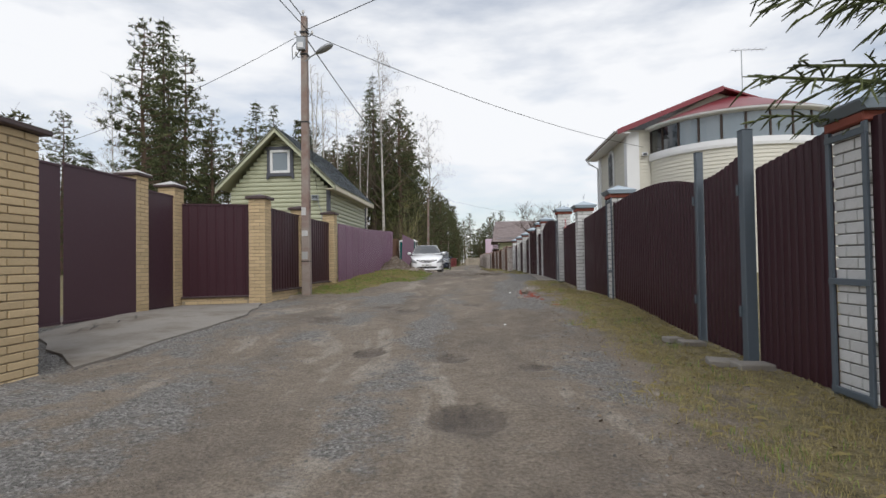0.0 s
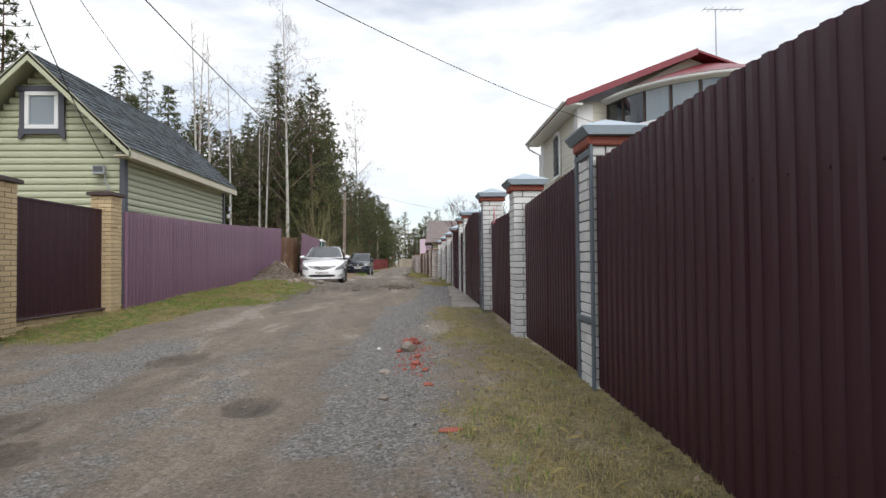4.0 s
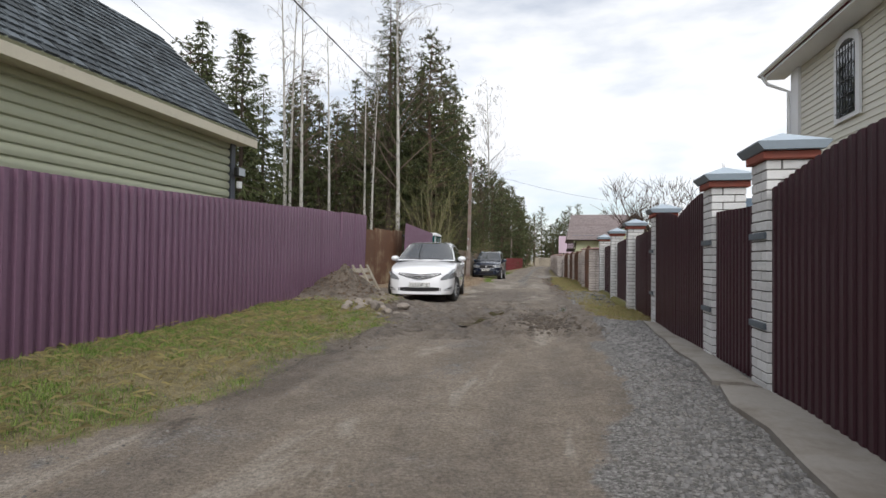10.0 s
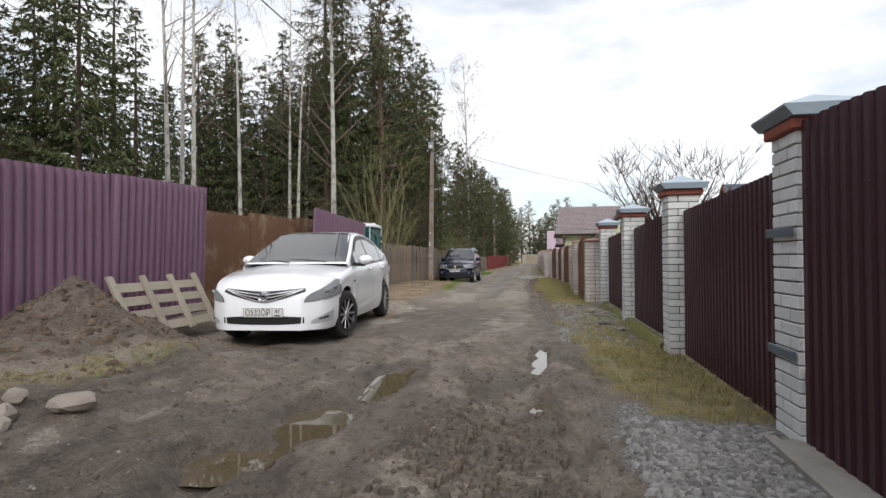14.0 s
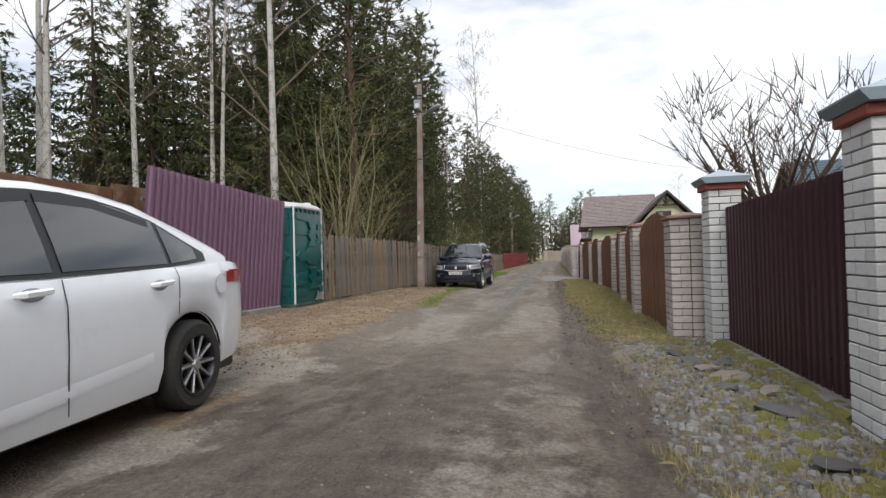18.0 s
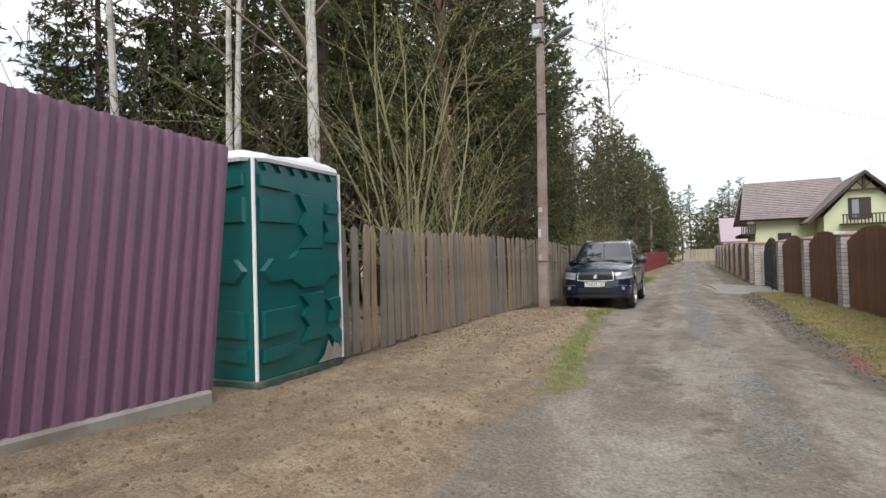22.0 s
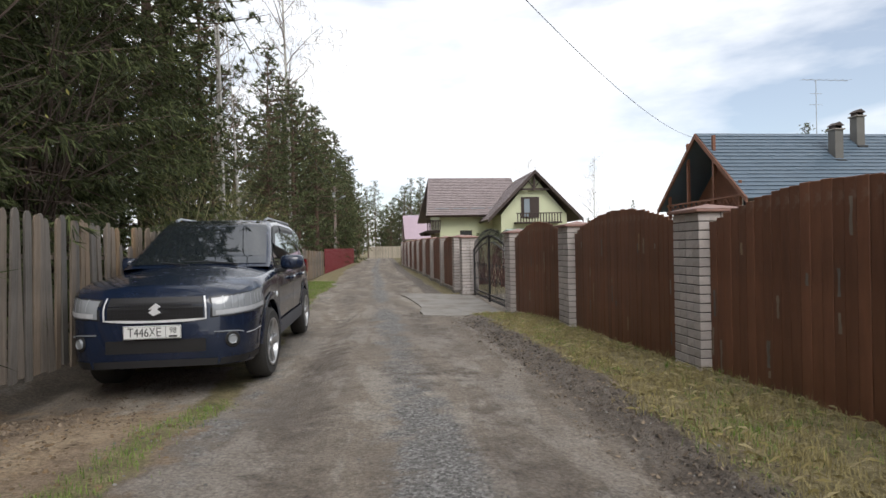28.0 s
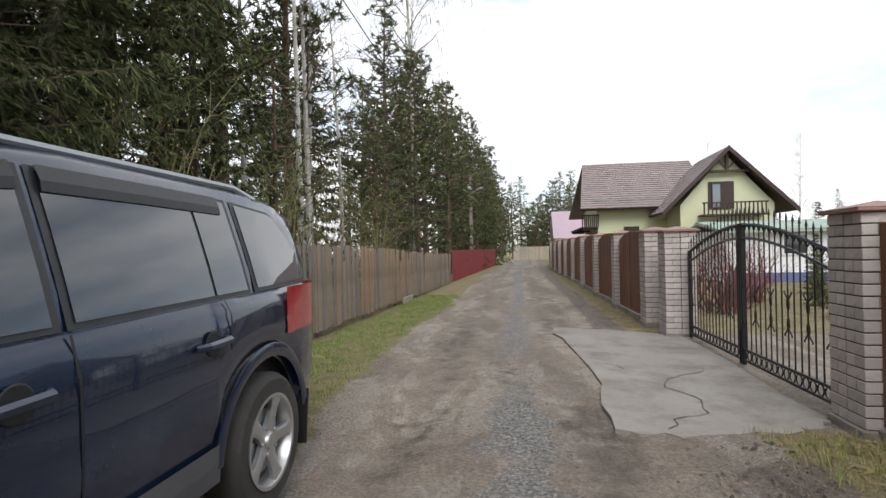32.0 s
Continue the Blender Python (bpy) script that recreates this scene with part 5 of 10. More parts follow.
# green-sided house behind the purple fence
def green_house():
    t = thing("green_sided_house", "small pale green sided house with a steep grey shingle roof", "house", pose(0, 0, 0))
    xe, xw, ys, yn, zw = -4.95, -8.55, 14.15, 20.2, 3.4
    ridge, px = 5.45, -6.75
    core = Geo().box(xw + 0.05, ys + 0.05, -0.2, xe - 0.05, yn - 0.05, zw)
    core.prism([(xw + 0.05, zw), (xe - 0.05, zw), (px, ridge - 0.12)], ys + 0.05, yn - 0.05)
    part("wall", core, GREEN_SIDING, t)
    siding(t, yn - ys, 0.0, zw, 0.148, GREEN_SIDING, pose(xe - 0.05, ys, 0, 0, 0, 90), 0.045)

    def gable(z):
        if z < zw:
            return (0, xe - xw)
        f = (z - zw) / (ridge - zw)
        return ((px - xw) * f, (xe - xw) - (xe - px) * f)
    siding(t, xe - xw, 0.0, ridge - 0.1, 0.148, GREEN_SIDING, pose(xw, ys + 0.05, 0), 0.045, clip=gable)
    for cx, cy in ((xe, ys), (xe, yn)):
        part("corner_board", Geo().cbox(cx - 0.1, cy - 0.03, -0.1, cx + 0.025, cy + 0.1, zw + 0.05, 0.006), SLATE_TRIM, t)
    # roof with overhangs
    ey0, ey1, ex, wx, ez = 13.7, 20.5, -4.6, -8.9, 3.5
    roof_slab(t, (ex, ey0, ez), (ex, ey1, ez), (px, ey1, ridge + 0.15), (px, ey0, ridge + 0.15), 0.06, GREEN_SIDING, "roof")
    roof_slab(t, (wx, ey0, ez), (wx, ey1, ez), (px, ey1, ridge + 0.15), (px, ey0, ridge + 0.15), 0.06, GREEN_SIDING, "roof")
    up = 0.012
    tile_courses(t, (ex, ey0, ez + up), (ex, ey1, ez + up), (px, ey1, ridge + 0.15 + up), (px, ey0, ridge + 0.15 + up), 17, 34, SHINGLE, "shingles", 0.028, 0.14)
    tile_courses(t, (wx, ey1, ez + up), (wx, ey0, ez + up), (px, ey0, ridge + 0.15 + up), (px, ey1, ridge + 0.15 + up), 17, 34, SHINGLE, "shingles", 0.028, 0.14)
    # soffit, fascia, barge boards
    part("soffit", Geo().box(xe - 0.02, ey0 + 0.05, ez - 0.14, ex - 0.02, ey1 - 0.05, ez - 0.11), CREAM_TRIM, t)
    part("fascia", Geo().cbox(ex - 0.03, ey0, ez - 0.18, ex, ey1, ez - 0.035, 0.005), CREAM_TRIM, t, "cream fascia board")
    for sx, x0 in ((1, ex), (-1, wx)):
        g = Geo().prism([(x0, ez - 0.2), (px, ridge - 0.06), (px, ridge + 0.12), (x0, ez - 0.02)], ey0, ey0 + 0.03)
        part("barge_board", g, GREEN_SIDING, t)
    # gable window with dark carved surround
    wx0, wz0 = -6.7, 4.02
    g = Geo().cbox(-0.48, -0.05, -0.02, -0.36, 0, 0.86, 0.006).cbox(0.36, -0.05, -0.02, 0.48, 0, 0.86, 0.006)
    g.cbox(-0.54, -0.07, 0.82, 0.54, 0, 0.94, 0.008).cbox(-0.5, -0.055, -0.12, 0.5, 0, -0.0, 0.006)
    g.prism([(-0.5, -0.12), (-0.36, -0.12), (-0.46, -0.22), (-0.5, -0.22)], -0.05, -0.005).prism([(0.5, -0.12), (0.36, -0.12), (0.46, -0.22), (0.5, -0.22)], -0.05, -0.005)
    part("window_surround", g, SLATE_TRIM, t, "dark slate window surround", pose(wx0, ys - 0.02, wz0))
    window(t, 0.72, 0.82, pose(wx0, ys - 0.03, wz0), glass=GLASS_PALE, fr=0.09)
    return t


green_house()
box = thing("meter_box", "small grey electric meter box under the gable corner", "meter box", pose(-5.42, 14.06, 3.0))
part("case", Geo().cbox(-0.13, -0.1, 0, 0.13, 0.0, 0.2, 0.015), LAMP_GREY, box)
part("window_pane", Geo().cbox(-0.1, -0.106, 0.06, 0.1, -0.1, 0.17, 0.003), GLASS, box)
part("conduit", Geo().tube([(0.1, -0.03, 0.0), (0.12, -0.05, -0.15), (0.2, -0.03, -0.3), (0.24, 0.0, -0.7)], 0.016, 6), LAMP_GREY, box)
lampn = thing("floodlight", "small black floodlight on the far house corner", "lamp", pose(-4.86, 20.25, 2.75))
part("head", Geo().cbox(0.0, -0.12, 0, 0.1, 0.12, 0.18, 0.02), BLACK_TRIM, lampn)
part("lens", Geo().cbox(0.1, -0.1, 0.02, 0.108, 0.1, 0.16, 0.004), HEADLIGHT, lampn)
part("sensor", Geo().cyl((0.05, 0, -0.2), (0.05, 0, -0.08), 0.05, n=10), PLASTIC_WHITE, lampn)


# cream house with the curved glazed bay
def cream_house():
    t = thing("cream_house", "two-storey cream sided house with a curved glazed bay and red roof", "house", pose(0, 0, 0))
    xw, ys, yn, ze = 7.55, 22.3, 28.6, 6.75
    part("wall", Geo().box(xw + 0.04, ys + 0.04, -0.3, 17.0, yn, ze + 0.3), CREAM_SIDING, t)
    siding(t, yn - ys, 1.5, ze + 0.25, 0.165, CREAM_SIDING, pose(xw + 0.04, yn, 0, 0, 0, -90), 0.028, False)
    siding(t, 2.0, 1.5, ze + 0.25, 0.165, CREAM_SIDING, pose(xw, ys + 0.04, 0), 0.028, False)
    # white corner pilasters
    for x0, y0, x1, y1 in ((xw - 0.05, ys - 0.05, xw + 0.1, ys + 0.45), (xw + 0.0, ys - 0.055, xw + 0.55, ys + 0.1), (xw - 0.05, yn - 0.45, xw + 0.1, yn + 0.05)):
        part("pilaster", Geo().cbox(x0, y0, -0.2, x1, y1, ze + 0.2, 0.01), WHITE_PAINT, t, "white corner pilaster")
    # arched window with white surround
    wy, z0, w, h = 25.55, 4.75, 0.8, 1.55
    arch = []
    for i in range(9):
        a = math.pi * i / 8
        arch.append((math.cos(a) * (w / 2), h + 0.22 * math.sin(a)))
    outer = [(-w / 2 - 0.18, -0.1), (w / 2 + 0.18, -0.1)] + [(math.cos(math.pi * i / 8) * (w / 2 + 0.18), h + 0.05 + 0.36 * math.sin(math.pi * i / 8)) for i in range(9)]
    part("window_surround", Geo().prism(outer, -0.05, 0.0), WHITE_PAINT, t, "white arched window surround", pose(xw, wy, z0, 0, 0, -90))
    win = part("window", Geo().prism([(-w / 2, 0), (w / 2, 0)] + arch, -0.06, -0.05), GLASS, t, at=pose(xw, wy, z0, 0, 0, -90))
    g = Geo()
    for i in range(6):
        x = -w / 2 + w * (i + 0.5) / 6
        g.cyl((x, -0.09, 0.0), (x, -0.09, h + 0.1), 0.012, n=5)
    for k in range(5):
        g.cyl((-w / 2, -0.09, 0.1 + k * 0.35), (w / 2, -0.09, 0.1 + k * 0.35), 0.012, n=5)
    for k in range(4):
        for s in (-1, 1):
            pts = [(s * (0.05 + 0.14 * math.sin(u * 3.1)), -0.095, 0.12 + 0.35 * k + 0.33 * u) for u in np.linspace(0, 1, 6)]
            g.tube(pts, 0.009, 4)
    part("window_grille", g, BLACK_METAL, win, "black wrought window grille")
    # bay: glazed ring on a sided drum
    cx, cy, R = 12.8, 23.0, 4.2
    a0, a1, nseg = radians(190), radians(355), 40

    def ring(r, z, k):
        a = a0 + (a1 - a0) * k / nseg
        return (cx + r * math.cos(a), cy + r * math.sin(a), z)
    part("bay_wall", Geo().grid([[ring(R, z, k) for k in range(nseg + 1)] for z in (-0.3, 5.45)]), CREAM_SIDING, t)
    z = 1.5
    while z < 5.4:
        part("bay_board", Geo().grid([[ring(R + o, zz, k) for k in range(nseg + 1)] for o, zz in ((0.0, z), (0.03, z), (0.006, z + 0.16), (0.0, z + 0.16))]), CREAM_SIDING, t)
        z += 0.165
    part("bay_sill", Geo().grid([[ring(R + o, zz, k) for k in range(nseg + 1)] for o, zz in ((0.0, 5.45), (0.1, 5.48), (0.12, 5.6), (0.1, 5.82), (0.0, 5.85))]), WHITE_PAINT, t, "white curved sill band")
    nw = 13
    for i in range(nw):
        k0, k1 = nseg * i / nw, nseg * (i + 1) / nw
        f = [0.06 * (k1 - k0), 0.94 * (k1 - k0)]
        g = Geo().grid([[ring(R - 0.02, zz, k0 + f[0] + (f[1] - f[0]) * q / 3) for q in range(4)] for zz in (5.85, 6.95)])
        part("window", g, GLASS if i < 2 else GLASS_PALE, t)
        g = Geo().grid([[ring(r, zz, k0 + q) for r, q in ((R - 0.03, -0.12), (R + 0.02, -0.12), (R + 0.02, 0.12), (R - 0.03, 0.12))] for zz in (5.85, 6.98)], True)
        part("window_post", g, DARK_TIMBER, t, "dark window post")
    part("bay_lintel", Geo().grid([[ring(R + o, zz, k) for k in range(nseg + 1)] for o, zz in ((-0.03, 6.93), (0.03, 6.93), (0.25, 6.99), (0.28, 7.03), (0.28, 7.09), (0.0, 7.09))]), WHITE_PAINT, t, "white bay eave")
    rows = [[ring(R + 0.3 - (R + 0.28) * u, 7.09 + 1.75 * u, k) for k in range(nseg + 1)] for u in np.linspace(0, 1, 12)]
    part("bay_roof", Geo().grid(rows), RED_TILE, t, "red metal-tile bay roof")
    # main roof
    ex, pxr, rz, yA, yB = 6.95, 11.9, 8.85, 21.7, 29.3
    roof_slab(t, (ex, yA, 6.95), (ex, yB, 6.95), (pxr, yB, rz), (pxr, yA, rz), 0.08, RED_TILE)
    roof_slab(t, (17.6, yA, 6.9), (17.6, yB, 6.9), (pxr, yB, rz), (pxr, yA, rz), 0.08, RED_TILE)
    part("gable_wall", Geo().prism([(xw + 0.1, 6.7), (17, 6.7), (pxr, rz - 0.12)], ys, ys + 0.1), CREAM_SIDING, t)
    part("verge_board", Geo().prism([(ex, 6.72), (pxr, rz - 0.2), (pxr, rz + 0.04), (ex, 6.98)], yA - 0.03, yA), RED_TILE, t, "dark red verge board")
    part("soffit", Geo().box(ex + 0.02, yA + 0.02, 6.78, xw + 0.02, yB - 0.02, 6.84), WHITE_PAINT, t)
    gut = Geo()
    prof = [(math.cos(math.pi + math.pi * i / 6) * 0.07, math.sin(math.pi + math.pi * i / 6) * 0.07) for i in range(7)]
    gut.grid([[(ex - 0.05 + p[0], yy, 6.93 + p[1]) for p in prof] for yy in (yA, yB)])
    part("gutter", gut, WHITE_PAINT, t, "white half-round gutter")
    part("downpipe", Geo().tube([(ex - 0.05, yB - 0.15, 6.86), (ex + 0.1, yB - 0.2, 6.6), (xw - 0.08, yB - 0.6, 6.25), (xw - 0.08, yB - 0.62, 0.5)], 0.05, 8), WHITE_PAINT, t, "white downpipe")
    return t


cream_house()
box = thing("cable_box", "small grey cable junction box on the cream house", "junction box", pose(8.35, 22.25, 5.75))
part("case", Geo().cbox(-0.13, -0.12, 0, 0.13, 0, 0.18, 0.015), PLASTIC_WHITE, box)
part("cover", Geo().cbox(-0.09, -0.128, 0.03, 0.09, -0.12, 0.13, 0.003), GLASS, box)


def antenna(x, y, z0, z1, span, label):
    t = thing("roof_antenna", label, "antenna", pose(x, y, z0))
    part("mast", Geo().cyl((0, 0, -0.3), (0, 0, z1 - z0), 0.025, n=6), LAMP_GREY, t)
    part("boom", Geo().cyl((-span * 0.3, 0, z1 - z0), (span * 0.7, 0, z1 - z0), 0.018, n=5), LAMP_GREY, t)
    for i in range(7):
        xx = -span * 0.3 + span * i / 6
        part("element", Geo().cyl((xx, -0.25, z1 - z0), (xx, 0.25, z1 - z0), 0.008, n=4), LAMP_GREY, t)
    if span > 2.5:
        for k in (0.55, 0.75):
            part("boom", Geo().cyl((-0.4, 0, (z1 - z0) * k), (0.4, 0, (z1 - z0) * k), 0.015, n=5), LAMP_GREY, t)
    return t


antenna(13.6, 23.5, 8.2, 11.2, 1.6, "thin metal television antenna on the red roof")


# far yellow-green house with two brown gables
def lime_house():
    t = thing("lime_house", "pale lime plastered house with brown tiled roofs and dark timber balcony", "house", pose(0, 0, 0))
    part("wall", Geo().box(3.4, 87.2, -0.5, 11.0, 96.0, 4.4).prism([(87.2, 4.4), (96.0, 4.4), (91.8, 7.4)], 3.4, 11.0, "x"), LIME_WALL, t)
    part("wall", Geo().box(7.9, 83.9, -0.5, 13.2, 88.5, 3.9).prism([(7.9, 3.9), (13.2, 3.9), (10.5, 6.9)], 83.9, 88.5), LIME_WALL, t)
    e0, e1, r1, r0 = (2.2, 86.2, 4.0), (10.6, 86.2, 4.0), (10.6, 91.8, 7.75), (2.9, 91.8, 7.75)
    roof_slab(t, e0, e1, r1, r0, 0.14, DARK_TIMBER)
    tile_courses(t, *[(p[0], p[1], p[2] + 0.02) for p in (e0, e1, r1, r0)], 22, 40, BROWN_TILE, "tile_layer", 0.05)
    roof_slab(t, (2.2, 97.4, 4.0), (10.6, 97.4, 4.0), r1, r0, 0.14, BROWN_TILE)
    for s, x0 in ((-1, 6.7), (1, 14.3)):
        a, b, c, d = (x0, 83.2, 3.45), (x0, 89.5, 3.45), (10.5, 89.5, 7.25), (10.5, 83.2, 7.25)
        roof_slab(t, a, b, c, d, 0.14, DARK_TIMBER)
        tile_courses(t, *[(p[0], p[1], p[2] + 0.02) for p in (a, b, c, d)], 20, 24, BROWN_TILE, "tile_layer", 0.05)
        part("barge_board", Geo().prism([(x0, 3.2), (10.5, 7.0), (10.5, 7.3), (x0, 3.5)], 83.14, 83.24), DARK_TIMBER, t, "dark timber barge board")
    part("collar_beam", Geo().cbox(9.3, 83.5, 5.75, 11.7, 83.7, 5.9, 0.01), DARK_TIMBER, t)
    part("king_post", Geo().cbox(10.42, 83.5, 5.9, 10.58, 83.7, 6.9, 0.01), DARK_TIMBER, t)
    for s in (-1, 1):
        part("gable_strut", Geo().tube([(10.5 + s * 0.1, 83.6, 6.0), (10.5 + s * 0.55, 83.6, 6.6)], 0.06, 4), DARK_TIMBER, t)
    part("balcony_door", Geo().cbox(9.5, 83.82, 3.6, 10.95, 83.88, 5.25, 0.01), DARK_TIMBER, t)
    window(t, 0.55, 1.5, pose(9.95, 83.8, 3.65), DARK_TIMBER, GLASS_PALE, fr=0.05)
    g = Geo().cbox(8.9, 82.9, 3.15, 12.5, 83.9, 3.25, 0.01)
    part("balcony_floor", g, DARK_TIMBER, t)
    for i in range(16):
        part("baluster", Geo().cbox(8.95 + i * 0.225, 82.92, 3.25, 9.03 + i * 0.225, 82.96, 3.9, 0.004), DARK_TIMBER, t)
    part("balcony_rail", Geo().cbox(8.9, 82.88, 3.88, 12.5, 83.0, 3.96, 0.008), DARK_TIMBER, t)
    # west gable: dark overhang and balcony
    part("west_gable", Geo().prism([(87.4, 4.4), (95.8, 4.4), (91.8, 7.2)], 3.2, 3.4, "x"), DARK_TIMBER, t, "dark timber gable")
    for yy in (87.0, 91.8, 96.4):
        part("bracket", Geo().cbox(2.4, yy - 0.08, 2.6, 3.4, yy + 0.08, 2.75, 0.01), DARK_TIMBER, t)
    part("balcony_floor", Geo().cbox(2.3, 86.8, 2.75, 3.4, 96.4, 2.85, 0.01), DARK_TIMBER, t)
    for i in range(9):
        part("baluster", Geo().cbox(2.32 + i * 0.13, 86.8, 2.85, 2.4 + i * 0.13, 86.84, 3.6, 0.004), DARK_TIMBER, t)
    part("balcony_rail", Geo().cbox(2.3, 86.76, 3.58, 3.5, 86.88, 3.66, 0.01), DARK_TIMBER, t)
    window(t, 1.0, 1.2, pose(5.6, 87.15, 1.6), DARK_TIMBER)
    for k in range(5):
        part("snow_guard", Geo().cbox(3.0 + k * 1.5, 86.9, 4.6, 4.2 + k * 1.5, 86.94, 4.66, 0.005), LAMP_GREY, t)
    return t


lime_house()


# blue-roofed log house
def blue_house():
    t = thing("blue_roofed_house", "log house with a grey-blue metal tile roof and open gable veranda", "house", pose(0, 0, 0))
    part("wall", Geo().box(19.0, 68.2, -0.5, 32.5, 75.6, 3.7), LOG_WOOD, t)
    part("gable_wall", Geo().prism([(68.2, 3.7), (75.6, 3.7), (71.9, 7.2)], 19.0, 19.2, "x"), LOG_WOOD, t)
    e0, e1, r1, r0 = (16.9, 67.4, 3.55), (33.5, 67.4, 3.55), (33.5, 71.9, 7.75), (16.9, 71.9, 7.75)
    roof_slab(t, e0, e1, r1, r0, 0.12, DARK_TIMBER)
    tile_courses(t, *[(p[0], p[1], p[2] + 0.02) for p in (e0, e1, r1, r0)], 18, 60, BLUE_TILE, "tile_layer", 0.05, stagger=False)
    roof_slab(t, (16.9, 76.4, 3.55), (33.5, 76.4, 3.55), r1, r0, 0.12, BLUE_TILE)
    for y0 in (67.4, 76.4):
        part("barge_board", Geo().prism([(y0, 3.35), (71.9, 7.45), (71.9, 7.75), (y0, 3.62)], 16.82, 16.92, "x"), LOG_WOOD, t, "red-brown barge board")
    for yy in (68.4, 70.6, 73.2, 75.4):
        part("veranda_post", Geo().cbox(17.1, yy - 0.08, -0.3, 17.26, yy + 0.08, 4.2 + (3.2 if 70 < yy < 74 else 0.4), 0.01), LOG_WOOD, t)
    part("veranda_floor", Geo().cbox(17.0, 68.2, 2.75, 19.1, 75.6, 2.9, 0.01), LOG_WOOD, t)
    part("rail", Geo().cbox(17.05, 68.2, 3.75, 17.15, 75.6, 3.85, 0.01), LOG_WOOD, t)
    for k in range(12):
        part("rail_cross", Geo().tube([(17.1, 68.3 + k * 0.6, 2.95), (17.1, 68.9 + k * 0.6, 3.75)], 0.03, 4), LOG_WOOD, t)
        part("rail_cross", Geo().tube([(17.1, 68.9 + k * 0.6, 2.95), (17.1, 68.3 + k * 0.6, 3.75)], 0.03, 4), LOG_WOOD, t)
    window(t, 1.0, 1.4, pose(18.95, 70.2, 3.2, 0, 0, -90), CREAM_TRIM)
    for x, y, z0 in ((24.3, 70.2, 5.6), (26.6, 71.2, 6.6)):
        ch = part("chimney", Geo().cbox(x - 0.26, y - 0.26, z0, x + 0.26, y + 0.26, z0 + 2.0, 0.02), MORTAR, t, "grey plastered chimney")
        part("chimney_cap", Geo().cbox(x - 0.33, y - 0.33, z0 + 2.0, x + 0.33, y + 0.33, z0 + 2.08, 0.02), CONCRETE, ch)
        part("chimney_cowl", Geo().prism([(x - 0.3, z0 + 2.25), (x + 0.3, z0 + 2.25), (x, z0 + 2.45)], y - 0.3, y + 0.3), DARK_TIMBER, ch)
        for sx in (-0.2, 0.2):
            part("cowl_leg", Geo().cbox(x + sx - 0.03, y - 0.2, z0 + 2.08, x + sx + 0.03, y + 0.2, z0 + 2.26, 0.005), DARK_TIMBER, ch)
        part("flashing", Geo().cbox(x - 0.32, y - 0.42, z0 - 0.05, x + 0.32, y + 0.2, z0 + 0.3, 0.02), BLACK_TRIM, ch)
    return t


blue_house()
antenna(24.6, 71.9, 7.7, 11.0, 3.0, "thin many-armed television antenna on the blue roof")

# low white outbuilding behind the wrought gate
out = thing("white_outbuilding", "low white outbuilding with a blue plinth and green roof", "shed", pose(0, 0, 0))
part("wall", Geo().box(6.2, 71.0, -0.4, 14.0, 76.0, 2.0), WHITE_PAINT, out)
part("plinth", Geo().cbox(6.15, 70.94, -0.4, 14.05, 71.0, 0.35, 0.01), BLUE_BASE, out, "blue painted plinth")
roof_slab(out, (5.9, 70.6, 1.95), (14.3, 70.6, 1.95), (14.3, 73.6, 2.4), (5.9, 73.6, 2.4), 0.08, GREEN_ROOF)
roof_slab(out, (5.9, 76.4, 1.95), (14.3, 76.4, 1.95), (14.3, 73.6, 2.4), (5.9, 73.6, 2.4), 0.08, GREEN_ROOF)
tile_courses(out, (5.9, 70.6, 1.97), (14.3, 70.6, 1.97), (14.3, 73.6, 2.42), (5.9, 73.6, 2.42), 9, 34, GREEN_ROOF, "tile_layer", 0.04, stagger=False)
window(out, 0.9, 0.8, pose(8.6, 70.98, 1.0), WHITE_PAINT, GLASS)

# pink-roofed house far down the lane
pk = thing("pink_roofed_house", "distant pale house with a pinkish sheet roof", "house", pose(0, 0, 0))
part("wall", Geo().box(1.9, 108, -0.4, 8.0, 116, 2.6), LIME_WALL, pk)
roof_slab(pk, (1.3, 107.3, 2.5), (8.5, 107.3, 2.5), (8.5, 112, 5.6), (1.3, 112, 5.6), 0.1, PINK_ROOF)
roof_slab(pk, (1.3, 116.7, 2.5), (8.5, 116.7, 2.5), (8.5, 112, 5.6), (1.3, 112, 5.6), 0.1, PINK_ROOF)
window(pk, 1.0, 1.0, pose(3.5, 107.97, 1.0), WHITE_PAINT)
# grey roof past the board fence, near the antenna
gr = thing("grey_roofed_shed", "grey sheet roof of a shed behind the board fence", "shed", pose(4.0, 0, 0))
part("wall", Geo().box(8.0, 46.5, -0.4, 12.0, 51.0, 2.2), LOG_WOOD, gr)
roof_slab(gr, (7.4, 46.0, 2.1), (7.4, 51.5, 2.1), (10, 51.5, 3.3), (10, 46.0, 3.3), 0.06, CAP_STEEL)
roof_slab(gr, (12.6, 46.0, 2.1), (12.6, 51.5, 2.1), (10, 51.5, 3.3), (10, 46.0, 3.3), 0.06, CAP_STEEL)

